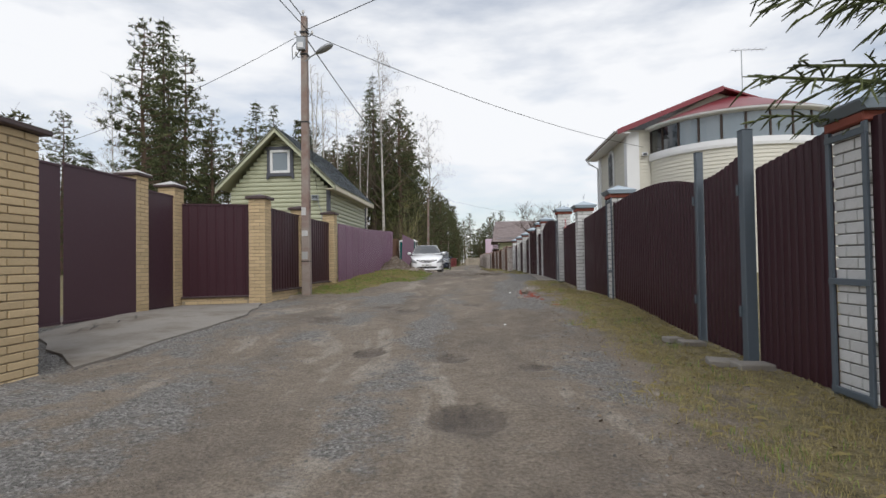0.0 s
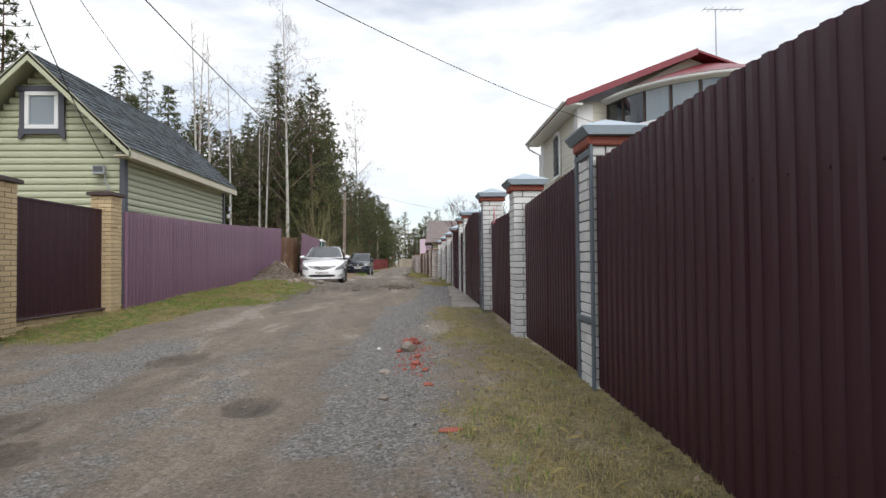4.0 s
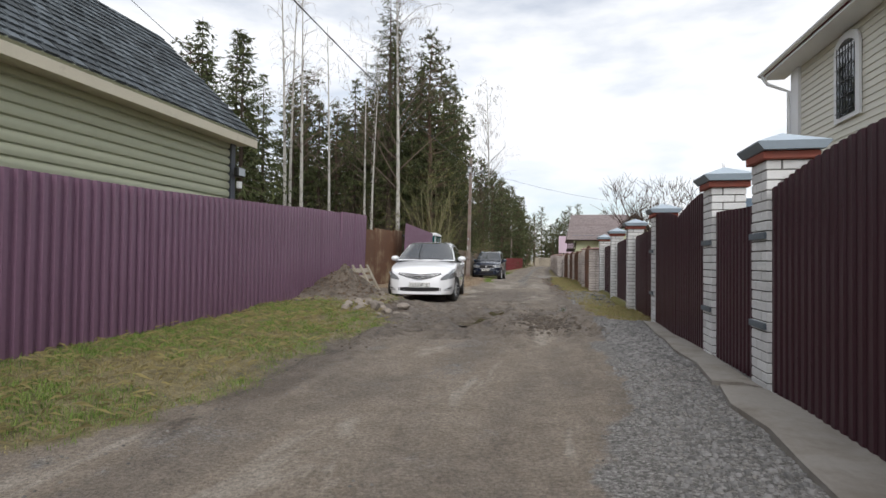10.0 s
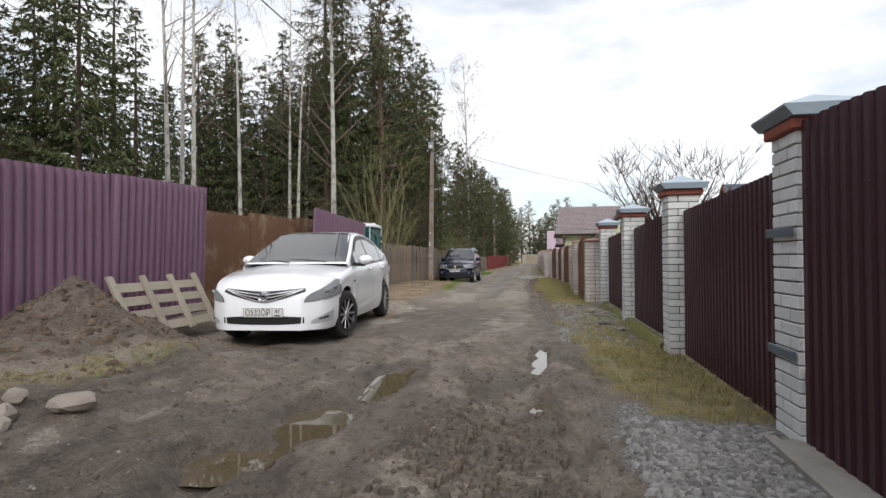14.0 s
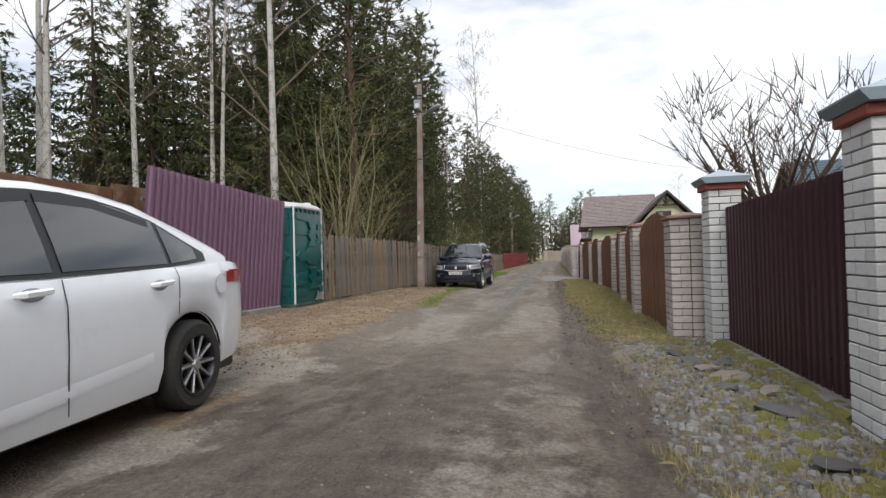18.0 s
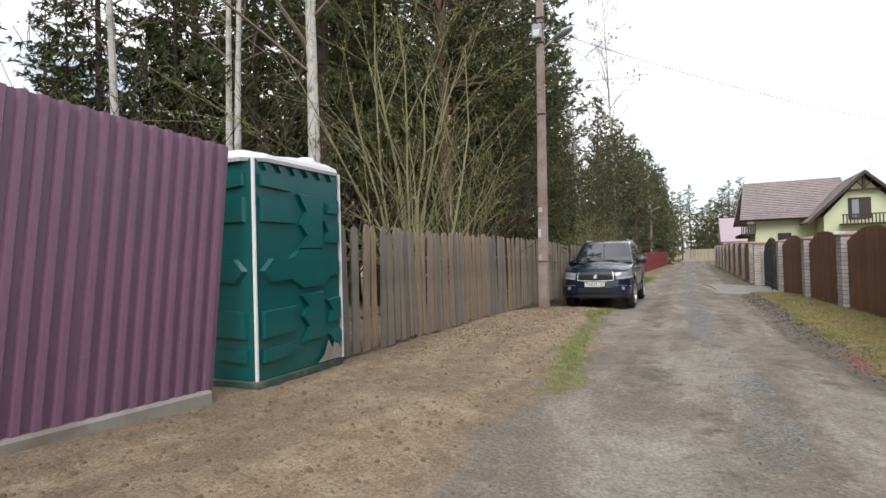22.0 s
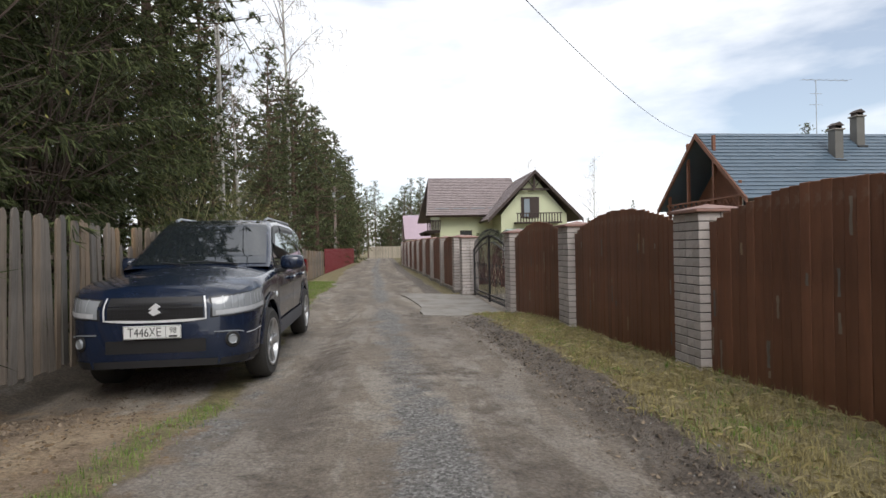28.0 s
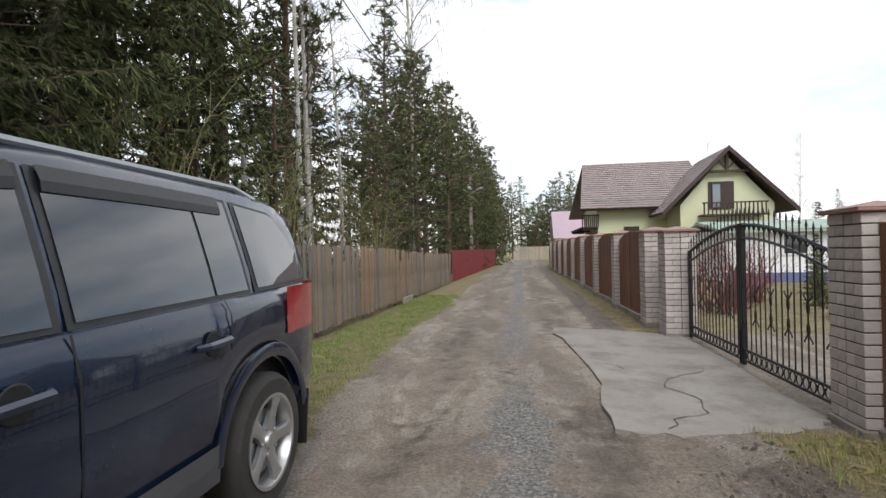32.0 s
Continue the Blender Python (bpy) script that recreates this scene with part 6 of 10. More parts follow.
# ---- trees ----
def needle_quads(g, p, d, length, width, rng, droop=0.0, n=4):
    """One spray from p along d: a fan of thin tapering blades."""
    for k in range(n):
        q = (d + Vector((rng.gauss(0, 0.28), rng.gauss(0, 0.28), rng.gauss(0, 0.22)))).normalized()
        side = q.cross(Vector((rng.gauss(0, 1), rng.gauss(0, 1), rng.gauss(0, 1))))
        if side.length < 0.05:
            continue
        side = side.normalized() * width * 0.16
        a = p + d * (length * 0.5 * k / n)
        e = a + q * (length * (0.6 + 0.4 * rng.random())) + Vector((0, 0, -droop * length))
        g.add([a - side, a + side, e], [(0, 1, 2)])


def leaf_quad(g, p, d, length, width):
    side = d.cross(Vector((0.3, 0.2, 1))).normalized() * width * 0.5
    g.add([p, p + d * length * 0.5 + side, p + d * length, p + d * length * 0.5 - side], [(0, 1, 2, 3)])


def spruce_meshes(h, radius, seed, sparse=1.0, bare=0.12, fine=False):
    """A spruce with drooping boughs, hanging side twigs and dead lower branches; fine is for trees seen from near by."""
    rng = random.Random(seed)
    trunk = Geo().tube([(0, 0, -0.4), (rng.uniform(-0.05, 0.05), 0, h * 0.5), (0, 0, h)], [h * 0.0095 + 0.03, h * 0.006 + 0.02, 0.01], 7)
    crown, limbs = Geo(), Geo()
    z = h * bare
    gap, blade, wide, per = (0.15, (0.1, 0.2), (0.055, 0.085), 8) if fine else (0.24, (0.24, 0.44), (0.2, 0.34), 4)
    while z < h * 0.985:
        f = (z - h * bare) / (h * (1 - bare))
        reach = radius * (1 - f) ** 0.75 * (0.7 + 0.4 * min(1, f * 6)) + 0.1
        nb = max(3, int((5 + 2.5 * (1 - f)) * sparse))
        a0 = rng.uniform(0, 6.28)
        for b in range(nb):
            a = a0 + 6.283 * b / nb + rng.uniform(-0.35, 0.35)
            L = reach * rng.uniform(0.5, 1.15)
            tilt = 0.42 * f - 0.3 + rng.uniform(-0.12, 0.12)
            d = Vector((math.cos(a), math.sin(a), tilt)).normalized()
            across = Vector((-d.y, d.x, 0))
            p0 = Vector((0, 0, z + rng.uniform(-0.15, 0.15)))
            if L > 0.7:
                limbs.tube([p0, p0 + d * L * 0.5 + Vector((0, 0, -0.08 * L)), p0 + d * L * 0.95 + Vector((0, 0, 0.04 * L))], [0.02, 0.013, 0.005], 3)
            for i in range(max(2, int(L / gap))):
                t = (i + 0.6) / max(2, int(L / gap))
                if t < 0.22 and rng.random() < 0.7:
                    continue
                q = p0 + d * (L * t) + Vector((0, 0, -0.32 * L * t * (1 - t) + 0.1 * L * t * t))
                for sd in (-1, 1):
                    tw = (0.16 + 0.3 * (1 - t)) * rng.uniform(0.6, 1.2) * min(1.6, 0.6 + 0.4 * L)
                    e = (d * rng.uniform(0.3, 0.9) + across * sd * rng.uniform(0.5, 1.0) + Vector((0, 0, rng.uniform(-0.75, 0.0)))).normalized()
                    if fine:
                        for k in range(max(2, int(tw / 0.09))):
                            needle_quads(crown, q + e * tw * k / max(2, int(tw / 0.09)), e, rng.uniform(*blade), rng.uniform(*wide), rng, 0.1, per - 1)
                    else:
                        needle_quads(crown, q, e, rng.uniform(*blade) * (0.7 + 0.5 * (1 - t)), rng.uniform(*wide), rng, 0.25, per)
                if rng.random() < 0.45:
                    needle_quads(crown, q, Vector((d.x * 0.3, d.y * 0.3, -1)).normalized(), rng.uniform(0.2, 0.42), 0.06 if fine else 0.13, rng, 0, per - 1)
            needle_quads(crown, p0 + d * L, d, 0.3, 0.07 if fine else 0.15, rng, 0, 3)
        z += rng.uniform(0.26, 0.42) * (1 + 0.4 * (1 - f)) * (h / 14) ** 0.4
    for k in range(26 if fine else 14):
        a, zz = rng.uniform(0, 6.283), h * rng.uniform(0.04, bare + 0.3)
        p0, L = Vector((0, 0, zz)), rng.uniform(0.6, 1.7)
        e = p0 + Vector((math.cos(a) * L, math.sin(a) * L, rng.uniform(-0.45, 0.15)))
        limbs.tube([p0, (p0 + e) / 2 + Vector((0, 0, 0.06)), e], [0.016, 0.01, 0.005], 3)
        for j in range(4):
            q = p0.lerp(e, rng.uniform(0.35, 1))
            limbs.tube([q, q + Vector((rng.gauss(0, 0.2), rng.gauss(0, 0.2), -rng.uniform(0.05, 0.35)))], [0.007, 0.004], 3)
    return trunk.mesh("trunk", True), limbs.mesh("limbs", mend=False), crown.mesh("crown", mend=False)


def pine_meshes(h, radius, seed, low=0.45):
    rng = random.Random(seed)
    lean = Vector((rng.uniform(-0.04, 0.04), rng.uniform(-0.04, 0.04), 1))
    pts = [lean * (h * t) + Vector((rng.uniform(-0.1, 0.1), rng.uniform(-0.1, 0.1), 0)) * (t * 2) for t in (0, 0.25, 0.5, 0.75, 1)]
    pts[0].z = -0.4
    trunk = Geo().tube(pts, [h * 0.012 + 0.04, h * 0.01 + 0.03, h * 0.008 + 0.02, 0.06, 0.015], 7)
    limbs, crown = Geo(), Geo()
    z = h * low
    while z < h:
        f = (z / h - low) / (1 - low)
        reach = radius * (1.12 - f) ** 0.7 * (0.6 + 0.7 * min(1, f * 3))
        for b in range(rng.randint(4, 6)):
            a = rng.uniform(0, 6.283)
            L = reach * rng.uniform(0.4, 1.1)
            d = Vector((math.cos(a), math.sin(a), rng.uniform(0.05, 0.5))).normalized()
            p0 = lean * z
            limbs.tube([p0, p0 + d * L * 0.5 + Vector((0, 0, -0.05 * L)), p0 + d * L], [0.035, 0.022, 0.008], 3)
            for i in range(max(2, int(L / 0.33))):
                t = 0.35 + 0.65 * rng.random()
                q = p0 + d * L * t + Vector((rng.gauss(0, 0.16), rng.gauss(0, 0.16), rng.gauss(0.05, 0.12)))
                for k in range(8):
                    dd = Vector((rng.gauss(0, 1), rng.gauss(0, 1), rng.gauss(0.35, 0.8))).normalized()
                    needle_quads(crown, q, dd, rng.uniform(0.16, 0.32), rng.uniform(0.16, 0.26), rng, 0, 2)
        z += rng.uniform(0.3, 0.55)
    return trunk.mesh("trunk", True), limbs.mesh("limbs", mend=False), crown.mesh("crown", mend=False)


def branching(g, p, d, L, r, depth, rng, tips, droop=0.0, spread=0.55, sides=5, n=5):
    """A limb with its own limbs; the ends go into tips."""
    pts, rad = [p], [r]
    q, dd = p.copy(), d.copy()
    for i in range(n):
        dd = (dd + Vector((rng.gauss(0, 0.09), rng.gauss(0, 0.09), rng.gauss(0, 0.06) - droop * i / n))).normalized()
        q = q + dd * (L / n)
        pts.append(q.copy())
        rad.append(r * (1 - 0.8 * (i + 1) / n))
    g.tube(pts, [max(x, 0.004) for x in rad], sides if depth else 3)
    tips += [(pts[-1], dd)]
    if depth > 0:
        for k in range(rng.randint(3, 5)):
            i = rng.randint(1, n)
            side = Vector((rng.gauss(0, 1), rng.gauss(0, 1), rng.gauss(0.1, 0.5)))
            nd = (dd * (1 - spread) + side.normalized() * spread).normalized()
            branching(g, pts[i], nd, L * rng.uniform(0.35, 0.62), rad[i] * 0.6, depth - 1, rng, tips, droop * 1.6, spread, max(3, sides - 1), max(3, n - 1))


def birch_meshes(h, seed, low=0.35, reach=0.16, depth=2, every=0.026, twig=1.0):
    rng = random.Random(seed)
    sx, sy = rng.uniform(-0.03, 0.03) * h, rng.uniform(-0.03, 0.03) * h
    def axis(t):
        return Vector((sx * t * t, sy * t * t, h * t))
    pts = [axis(t) for t in np.linspace(0, 1, 9)]
    pts[0].z = -0.4
    r0 = 0.0062 * h + 0.02
    trunk = Geo().tube(pts, [r0 * (1 - 0.93 * t ** 0.8) + 0.006 for t in np.linspace(0, 1, 9)], 8)
    limbs, tips = Geo(), []
    z = low
    while z < 0.97:
        a = rng.uniform(0, 6.283)
        L = h * reach * (1.15 - z) * rng.uniform(0.7, 1.3)
        d = Vector((math.cos(a), math.sin(a), rng.uniform(0.7, 1.5))).normalized()
        branching(limbs, axis(z), d, L, 0.028 * (1.1 - z) * h / 14 + 0.006, depth, rng, tips, 0.12, 0.5, 4, 4)
        z += every * rng.uniform(0.7, 1.35)
    for p, d in list(tips):
        if rng.random() < 0.7:
            e = p + Vector((rng.gauss(0, 0.12), rng.gauss(0, 0.12), -rng.uniform(0.2, 0.6)))
            limbs.tube([p, (p + e) / 2 + d * 0.1, e], [0.005 * twig, 0.0045 * twig, 0.004 * twig], 3)
    return trunk.mesh("trunk", True), limbs.mesh("limbs", mend=False), None


def bush_meshes(h, seed, stems=14, leafy=1.0, spread=0.3):
    rng = random.Random(seed)
    limbs, crown, tips = Geo(), Geo(), []
    for s in range(stems):
        a = rng.uniform(0, 6.283)
        d = Vector((math.cos(a) * spread * rng.random(), math.sin(a) * spread * rng.random(), 1)).normalized()
        p = Vector((rng.gauss(0, 0.12), rng.gauss(0, 0.12), -0.2))
        branching(limbs, p, d, h * rng.uniform(0.65, 1.05), 0.035, 2, rng, tips, -0.02, 0.42, 5, 6)
    for p, d in tips:
        for k in range(int(6 * leafy + rng.random())):
            q = p - d * rng.uniform(0, 0.5) + Vector((rng.gauss(0, 0.06), rng.gauss(0, 0.06), rng.gauss(0, 0.06)))
            leaf_quad(crown, q, Vector((rng.gauss(0, 1), rng.gauss(0, 1), rng.gauss(0.6, 1))).normalized(), rng.uniform(0.035, 0.07), rng.uniform(0.018, 0.034))
    return None, limbs.mesh("limbs", mend=False), crown.mesh("crown", mend=False)


def make_tree(name, label, meshes, mats, group):
    t = thing(name, label, "shrub" if "shrub" in name else "tree", group=group)
    for nm, me, m in zip(("trunk", "branchwork", "crown"), meshes, mats):
        if me is not None and len(me.polygons):
            ob = part(nm, me, m, t)
            if nm != "trunk":
                ob["kind"] = "stuff"
    return t


SPRUCE_MATS, PINE_MATS, BIRCH_MATS = (BARK_BROWN, BARK_TWIG, NEEDLE_SPRUCE), (BARK_PINE, BARK_PINE, NEEDLE_PINE), (BARK_BIRCH, TWIG_BIRCH, None)
stock = {
    "spruce": [make_tree("spruce", "tall dark green spruce behind the fence", spruce_meshes(*q), SPRUCE_MATS, "spruces") for q in ((15, 3.0, 1, 0.9, 0.14), (13, 2.8, 2, 1.0, 0.08), (16.5, 2.5, 3, 0.75, 0.22), (9, 2.3, 4, 1.1, 0.04), (17.5, 3.0, 5, 0.8, 0.2, True), (12, 3.2, 6, 1.1, 0.05, True))],
    "pine": [make_tree("pine", "tall pine with a dark green open crown", pine_meshes(h, r, s, lo), PINE_MATS, "pines") for h, r, s, lo in ((15, 2.8, 11, 0.25), (14, 2.6, 12, 0.12), (10, 2.3, 13, 0.04))],
    "birch": [make_tree("birch", "slender bare birch with a white trunk", birch_meshes(*q), BIRCH_MATS, "birches") for q in ((17, 21, 0.25, 0.24, 2, 0.026, 1.2), (14, 22, 0.42, 0.16, 1, 0.03), (12, 23, 0.38, 0.18, 1, 0.034), (22, 24, 0.3, 0.26, 2, 0.022, 2.4))],
    "shrub": [make_tree("leafing_shrub", "many-stemmed shrub with small yellow-green spring leaves", bush_meshes(h, s, st, lf, sp), (None, BARK_OLIVE if lf > 0.5 else BARK_BROWN, LEAF_SPRING), "shrubs") for h, s, st, lf, sp in ((5.8, 31, 13, 2.4, 0.2), (3.6, 32, 12, 1.6, 0.3), (4.2, 33, 12, 0.1, 0.3), (3.2, 34, 9, 0.3, 0.5))],
}
used = set()


def plant(kind, i, x, y, scale=1.0, turn=0.0, z=None):
    src = stock[kind][i]
    m = pose(x, y, (base_z(x, y) if z is None else z), 0, 0, turn)
    if (kind, i) not in used:
        used.add((kind, i))
        src.scale = (scale, scale, scale)
        src.matrix_basis = m @ Matrix.Diagonal((scale, scale, scale, 1))
        return src
    ob = copy_thing(src, m)
    ob.matrix_basis = m @ Matrix.Diagonal((scale, scale, scale, 1))
    return ob


# known trees: kind, form, x, y, height share
KNOWN = [
    ("birch", 0, -7.68, 40.4, 1.12), ("birch", 1, -9.0, 39.7, 0.85), ("birch", 1, -9.5, 40.0, 0.9), ("birch", 2, -11.0, 38.7, 1.1), ("birch", 1, -12.0, 35.7, 1.1), ("birch", 1, -12.5, 37.1, 1.1), ("birch", 2, -11.5, 36.4, 1.25),
    ("birch", 3, -6.8, 75.6, 1.02), ("birch", 2, -7.0, 62.0, 1.1), ("birch", 1, -7.6, 64.0, 1.0), ("birch", 1, -8.4, 66.0, 1.0), ("birch", 2, -9.3, 63.4, 1.2), ("birch", 2, -7.9, 67.8, 1.0), ("birch", 1, -10.2, 61.5, 1.1), ("birch", 2, -10.6, 44.0, 1.2),
    ("shrub", 0, -5.7, 40.5, 1.0), ("shrub", 1, -5.9, 43.0, 1.0), ("shrub", 2, -6.2, 46.4, 1.1), ("shrub", 2, -6.6, 50.0, 1.2), ("shrub", 1, -6.3, 55.5, 0.9), ("shrub", 3, -6.3, 38.3, 1.0), ("shrub", 3, -6.6, 42.0, 1.1), ("shrub", 3, -6.2, 44.6, 1.0),
    ("shrub", 1, -6.0, 58.5, 0.8), ("shrub", 3, -6.2, 61.0, 1.0), ("shrub", 1, -6.1, 65.5, 0.8), ("shrub", 3, -6.5, 68.0, 1.0), ("shrub", 3, -7.5, 36.9, 1.1), ("shrub", 3, -8.2, 34.5, 1.1), ("shrub", 3, -9.0, 32.5, 1.0),
    ("spruce", 4, -8.8, 42.2, 0.98), ("spruce", 5, -7.0, 46.4, 0.85), ("spruce", 5, -7.0, 49.4, 1.0), ("spruce", 4, -8.4, 48.2, 0.9), ("spruce", 5, -7.3, 52.6, 0.95), ("spruce", 4, -7.8, 55.4, 0.85), ("spruce", 0, -9.2, 51.0, 1.05),
    ("spruce", 2, -9.8, 54.0, 1.0), ("spruce", 0, -9.4, 45.2, 1.0), ("spruce", 1, -7.1, 57.6, 0.7), ("spruce", 2, -10.4, 48.6, 1.1), ("pine", 0, -6.9, 44.8, 1.0), ("pine", 0, -8.2, 53.0, 1.1), ("pine", 1, -8.0, 57.8, 1.08), ("pine", 0, -8.4, 60.6, 1.12),
    ("pine", 1, -8.6, 65.0, 1.0), ("pine", 2, -6.9, 60.4, 0.6), ("pine", 2, -6.4, 66.6, 0.62), ("pine", 2, -7.0, 70.4, 0.85), ("pine", 2, -6.2, 73.4, 1.0), ("pine", 1, -6.6, 77.4, 0.85), ("pine", 2, -5.9, 80.6, 1.1), ("pine", 1, -6.4, 84.0, 0.85), ("spruce", 1, -6.0, 87.0, 0.85), ("pine", 1, -5.8, 91.0, 0.85),
    ("pine", 0, -5.6, 95.0, 0.8), ("spruce", 3, -5.4, 99.0, 1.2), ("pine", 2, -5.4, 103.0, 1.15), ("pine", 1, -7.6, 72.5, 0.9), ("pine", 1, -8.0, 80.0, 0.95), ("pine", 0, -7.6, 88.0, 0.88), ("spruce", 0, -7.4, 94.0, 0.85), ("pine", 1, -7.2, 101.0, 0.9),
    ("spruce", 0, -16.0, 22.5, 0.9), ("pine", 1, -18.0, 28.0, 0.98), ("spruce", 2, -17.2, 25.0, 0.8), ("pine", 0, -14.6, 18.6, 0.75), ("spruce", 1, -12.0, 31.9, 0.8), ("pine", 1, -14.0, 29.2, 0.62), ("pine", 1, -13.0, 29.7, 0.66), ("spruce", 1, -14.0, 32.3, 0.76), ("spruce", 2, -13.0, 35.3, 0.6), ("spruce", 0, -14.0, 40.3, 0.75), ("spruce", 1, -13.0, 41.7, 0.8), ("spruce", 2, -11.0, 42.4, 0.72), ("pine", 2, -15.5, 31.0, 0.95),
    ("pine", 2, 2.5, 138.0, 1.2), ("pine", 1, 5.5, 141.0, 1.0), ("spruce", 3, -0.5, 146.0, 1.1), ("pine", 0, -2.5, 143.0, 0.9), ("spruce", 1, 1.0, 152.0, 0.9), ("shrub", 1, -3.0, 136.0, 1.2), ("shrub", 2, 0.5, 134.0, 1.2), ("shrub", 1, 3.5, 133.0, 1.2),
    ("pine", 0, 3.6, 134.0, 0.85), ("pine", 1, 5.2, 136.0, 0.8), ("spruce", 1, 1.6, 135.0, 0.75), ("birch", 0, 2.3, 137.5, 0.7), ("pine", 2, 0.2, 133.0, 0.9), ("spruce", 3, -1.5, 134.5, 0.9), ("pine", 1, -3.6, 131.0, 0.8), ("spruce", 1, 7.0, 139.0, 0.8), ("pine", 2, -5.0, 127.0, 1.0),
]
for i, (kd, k, x, y, sc) in enumerate(KNOWN):
    plant(kd, k, x, y, sc, i * 73)
rng = random.Random(5)
placed = [(q[2], q[3]) for q in KNOWN]


def free(x, y, gap):
    return all((x - a) ** 2 + (y - b) ** 2 > gap * gap for a, b in placed)


def scatter(n, x0, x1, y0, y1, mix, gap, smin, smax):
    k = tries = 0
    while k < n and tries < n * 30:
        tries += 1
        x, y = rng.uniform(x0, x1), rng.uniform(y0, y1)
        if not free(x, y, gap):
            continue
        placed.append((x, y))
        kind = rng.choice(mix)
        plant(kind, rng.randrange({"spruce": 4, "birch": 3}.get(kind, len(stock[kind]))), x, y, rng.uniform(smin, smax), rng.uniform(0, 360))
        k += 1


scatter(26, -15, -10, 41, 60, ["spruce", "spruce", "pine", "spruce"], 1.5, 0.7, 0.95)
scatter(24, -24, -12, 34, 66, ["spruce", "spruce", "spruce", "birch", "pine"], 1.7, 0.75, 1.0)
scatter(20, -28, -14.5, 24, 42, ["spruce", "pine", "birch", "spruce", "pine"], 2.2, 0.6, 0.8)
scatter(18, -34, -14, 4, 22, ["spruce", "pine", "pine", "birch"], 2.6, 0.75, 1.05)
scatter(20, -20, -9, 66, 100, ["pine", "spruce", "birch", "pine"], 2.0, 0.75, 1.0)
scatter(18, -12, -5.5, 105, 150, ["pine", "spruce", "pine"], 2.2, 0.8, 1.0)
scatter(16, -8, 14, 135, 190, ["pine", "birch", "spruce"], 3.0, 0.75, 1.0)
scatter(10, 8, 60, 120, 170, ["pine", "birch", "spruce"], 3.0, 0.5, 0.8)
scatter(26, 44, 72, 78, 106, ["pine", "spruce", "pine"], 2.4, 0.75, 0.95)
scatter(4, 15, 40, 88, 110, ["birch"], 4.0, 0.6, 0.75)
plant("birch", 2, 17.5, 30.5, 0.85, 40)
plant("birch", 1, 20.0, 26.0, 0.75, 140)


# pollarded apple tree behind the board fence
def apple_tree(x, y, h, seed):
    rg = random.Random(seed)
    t = thing("apple_tree", "bare pruned apple tree with dark twisted branches", "tree", pose(x, y, -0.1))
    trunk, limbs, tips = Geo(), Geo(), []
    trunk.tube([(0, 0, -0.3), (0.05, 0.02, h * 0.2), (0, 0.05, h * 0.38)], [0.17, 0.14, 0.13], 8)
    for k in range(9):
        a = 6.283 * k / 9 + rg.uniform(-0.2, 0.2)
        d = Vector((math.cos(a), math.sin(a), rg.uniform(0.5, 1.6))).normalized()
        branching(limbs, Vector((0, 0.03, h * rg.uniform(0.25, 0.38))), d, h * rg.uniform(0.45, 0.62), 0.085, 2, rg, tips, -0.16, 0.45, 6, 6)
    for p, d in list(tips):
        for j in range(3):
            e = p + (d * 0.3 + Vector((rg.gauss(0, 0.25), rg.gauss(0, 0.25), rg.uniform(0.0, 0.4))))
            limbs.tube([p, (p + e) / 2, e], [0.012, 0.009, 0.006], 3)
    part("trunk", trunk.mesh("trunk", True), BARK_BROWN, t)
    part("branchwork", limbs.mesh("limbs", mend=False), BARK_BROWN, t)
    return t


apple_tree(5.6, 40.0, 5.6, 3)
# small thuja by the lime house and garden
for x, y, s in ((5.8, 82.5, 0.28), (7.2, 82.0, 0.3), (5.0, 60.5, 0.22), (5.6, 63.0, 0.16), (7.0, 66.0, 0.2)):
    plant("spruce", 3, x, y, s, x * 40)
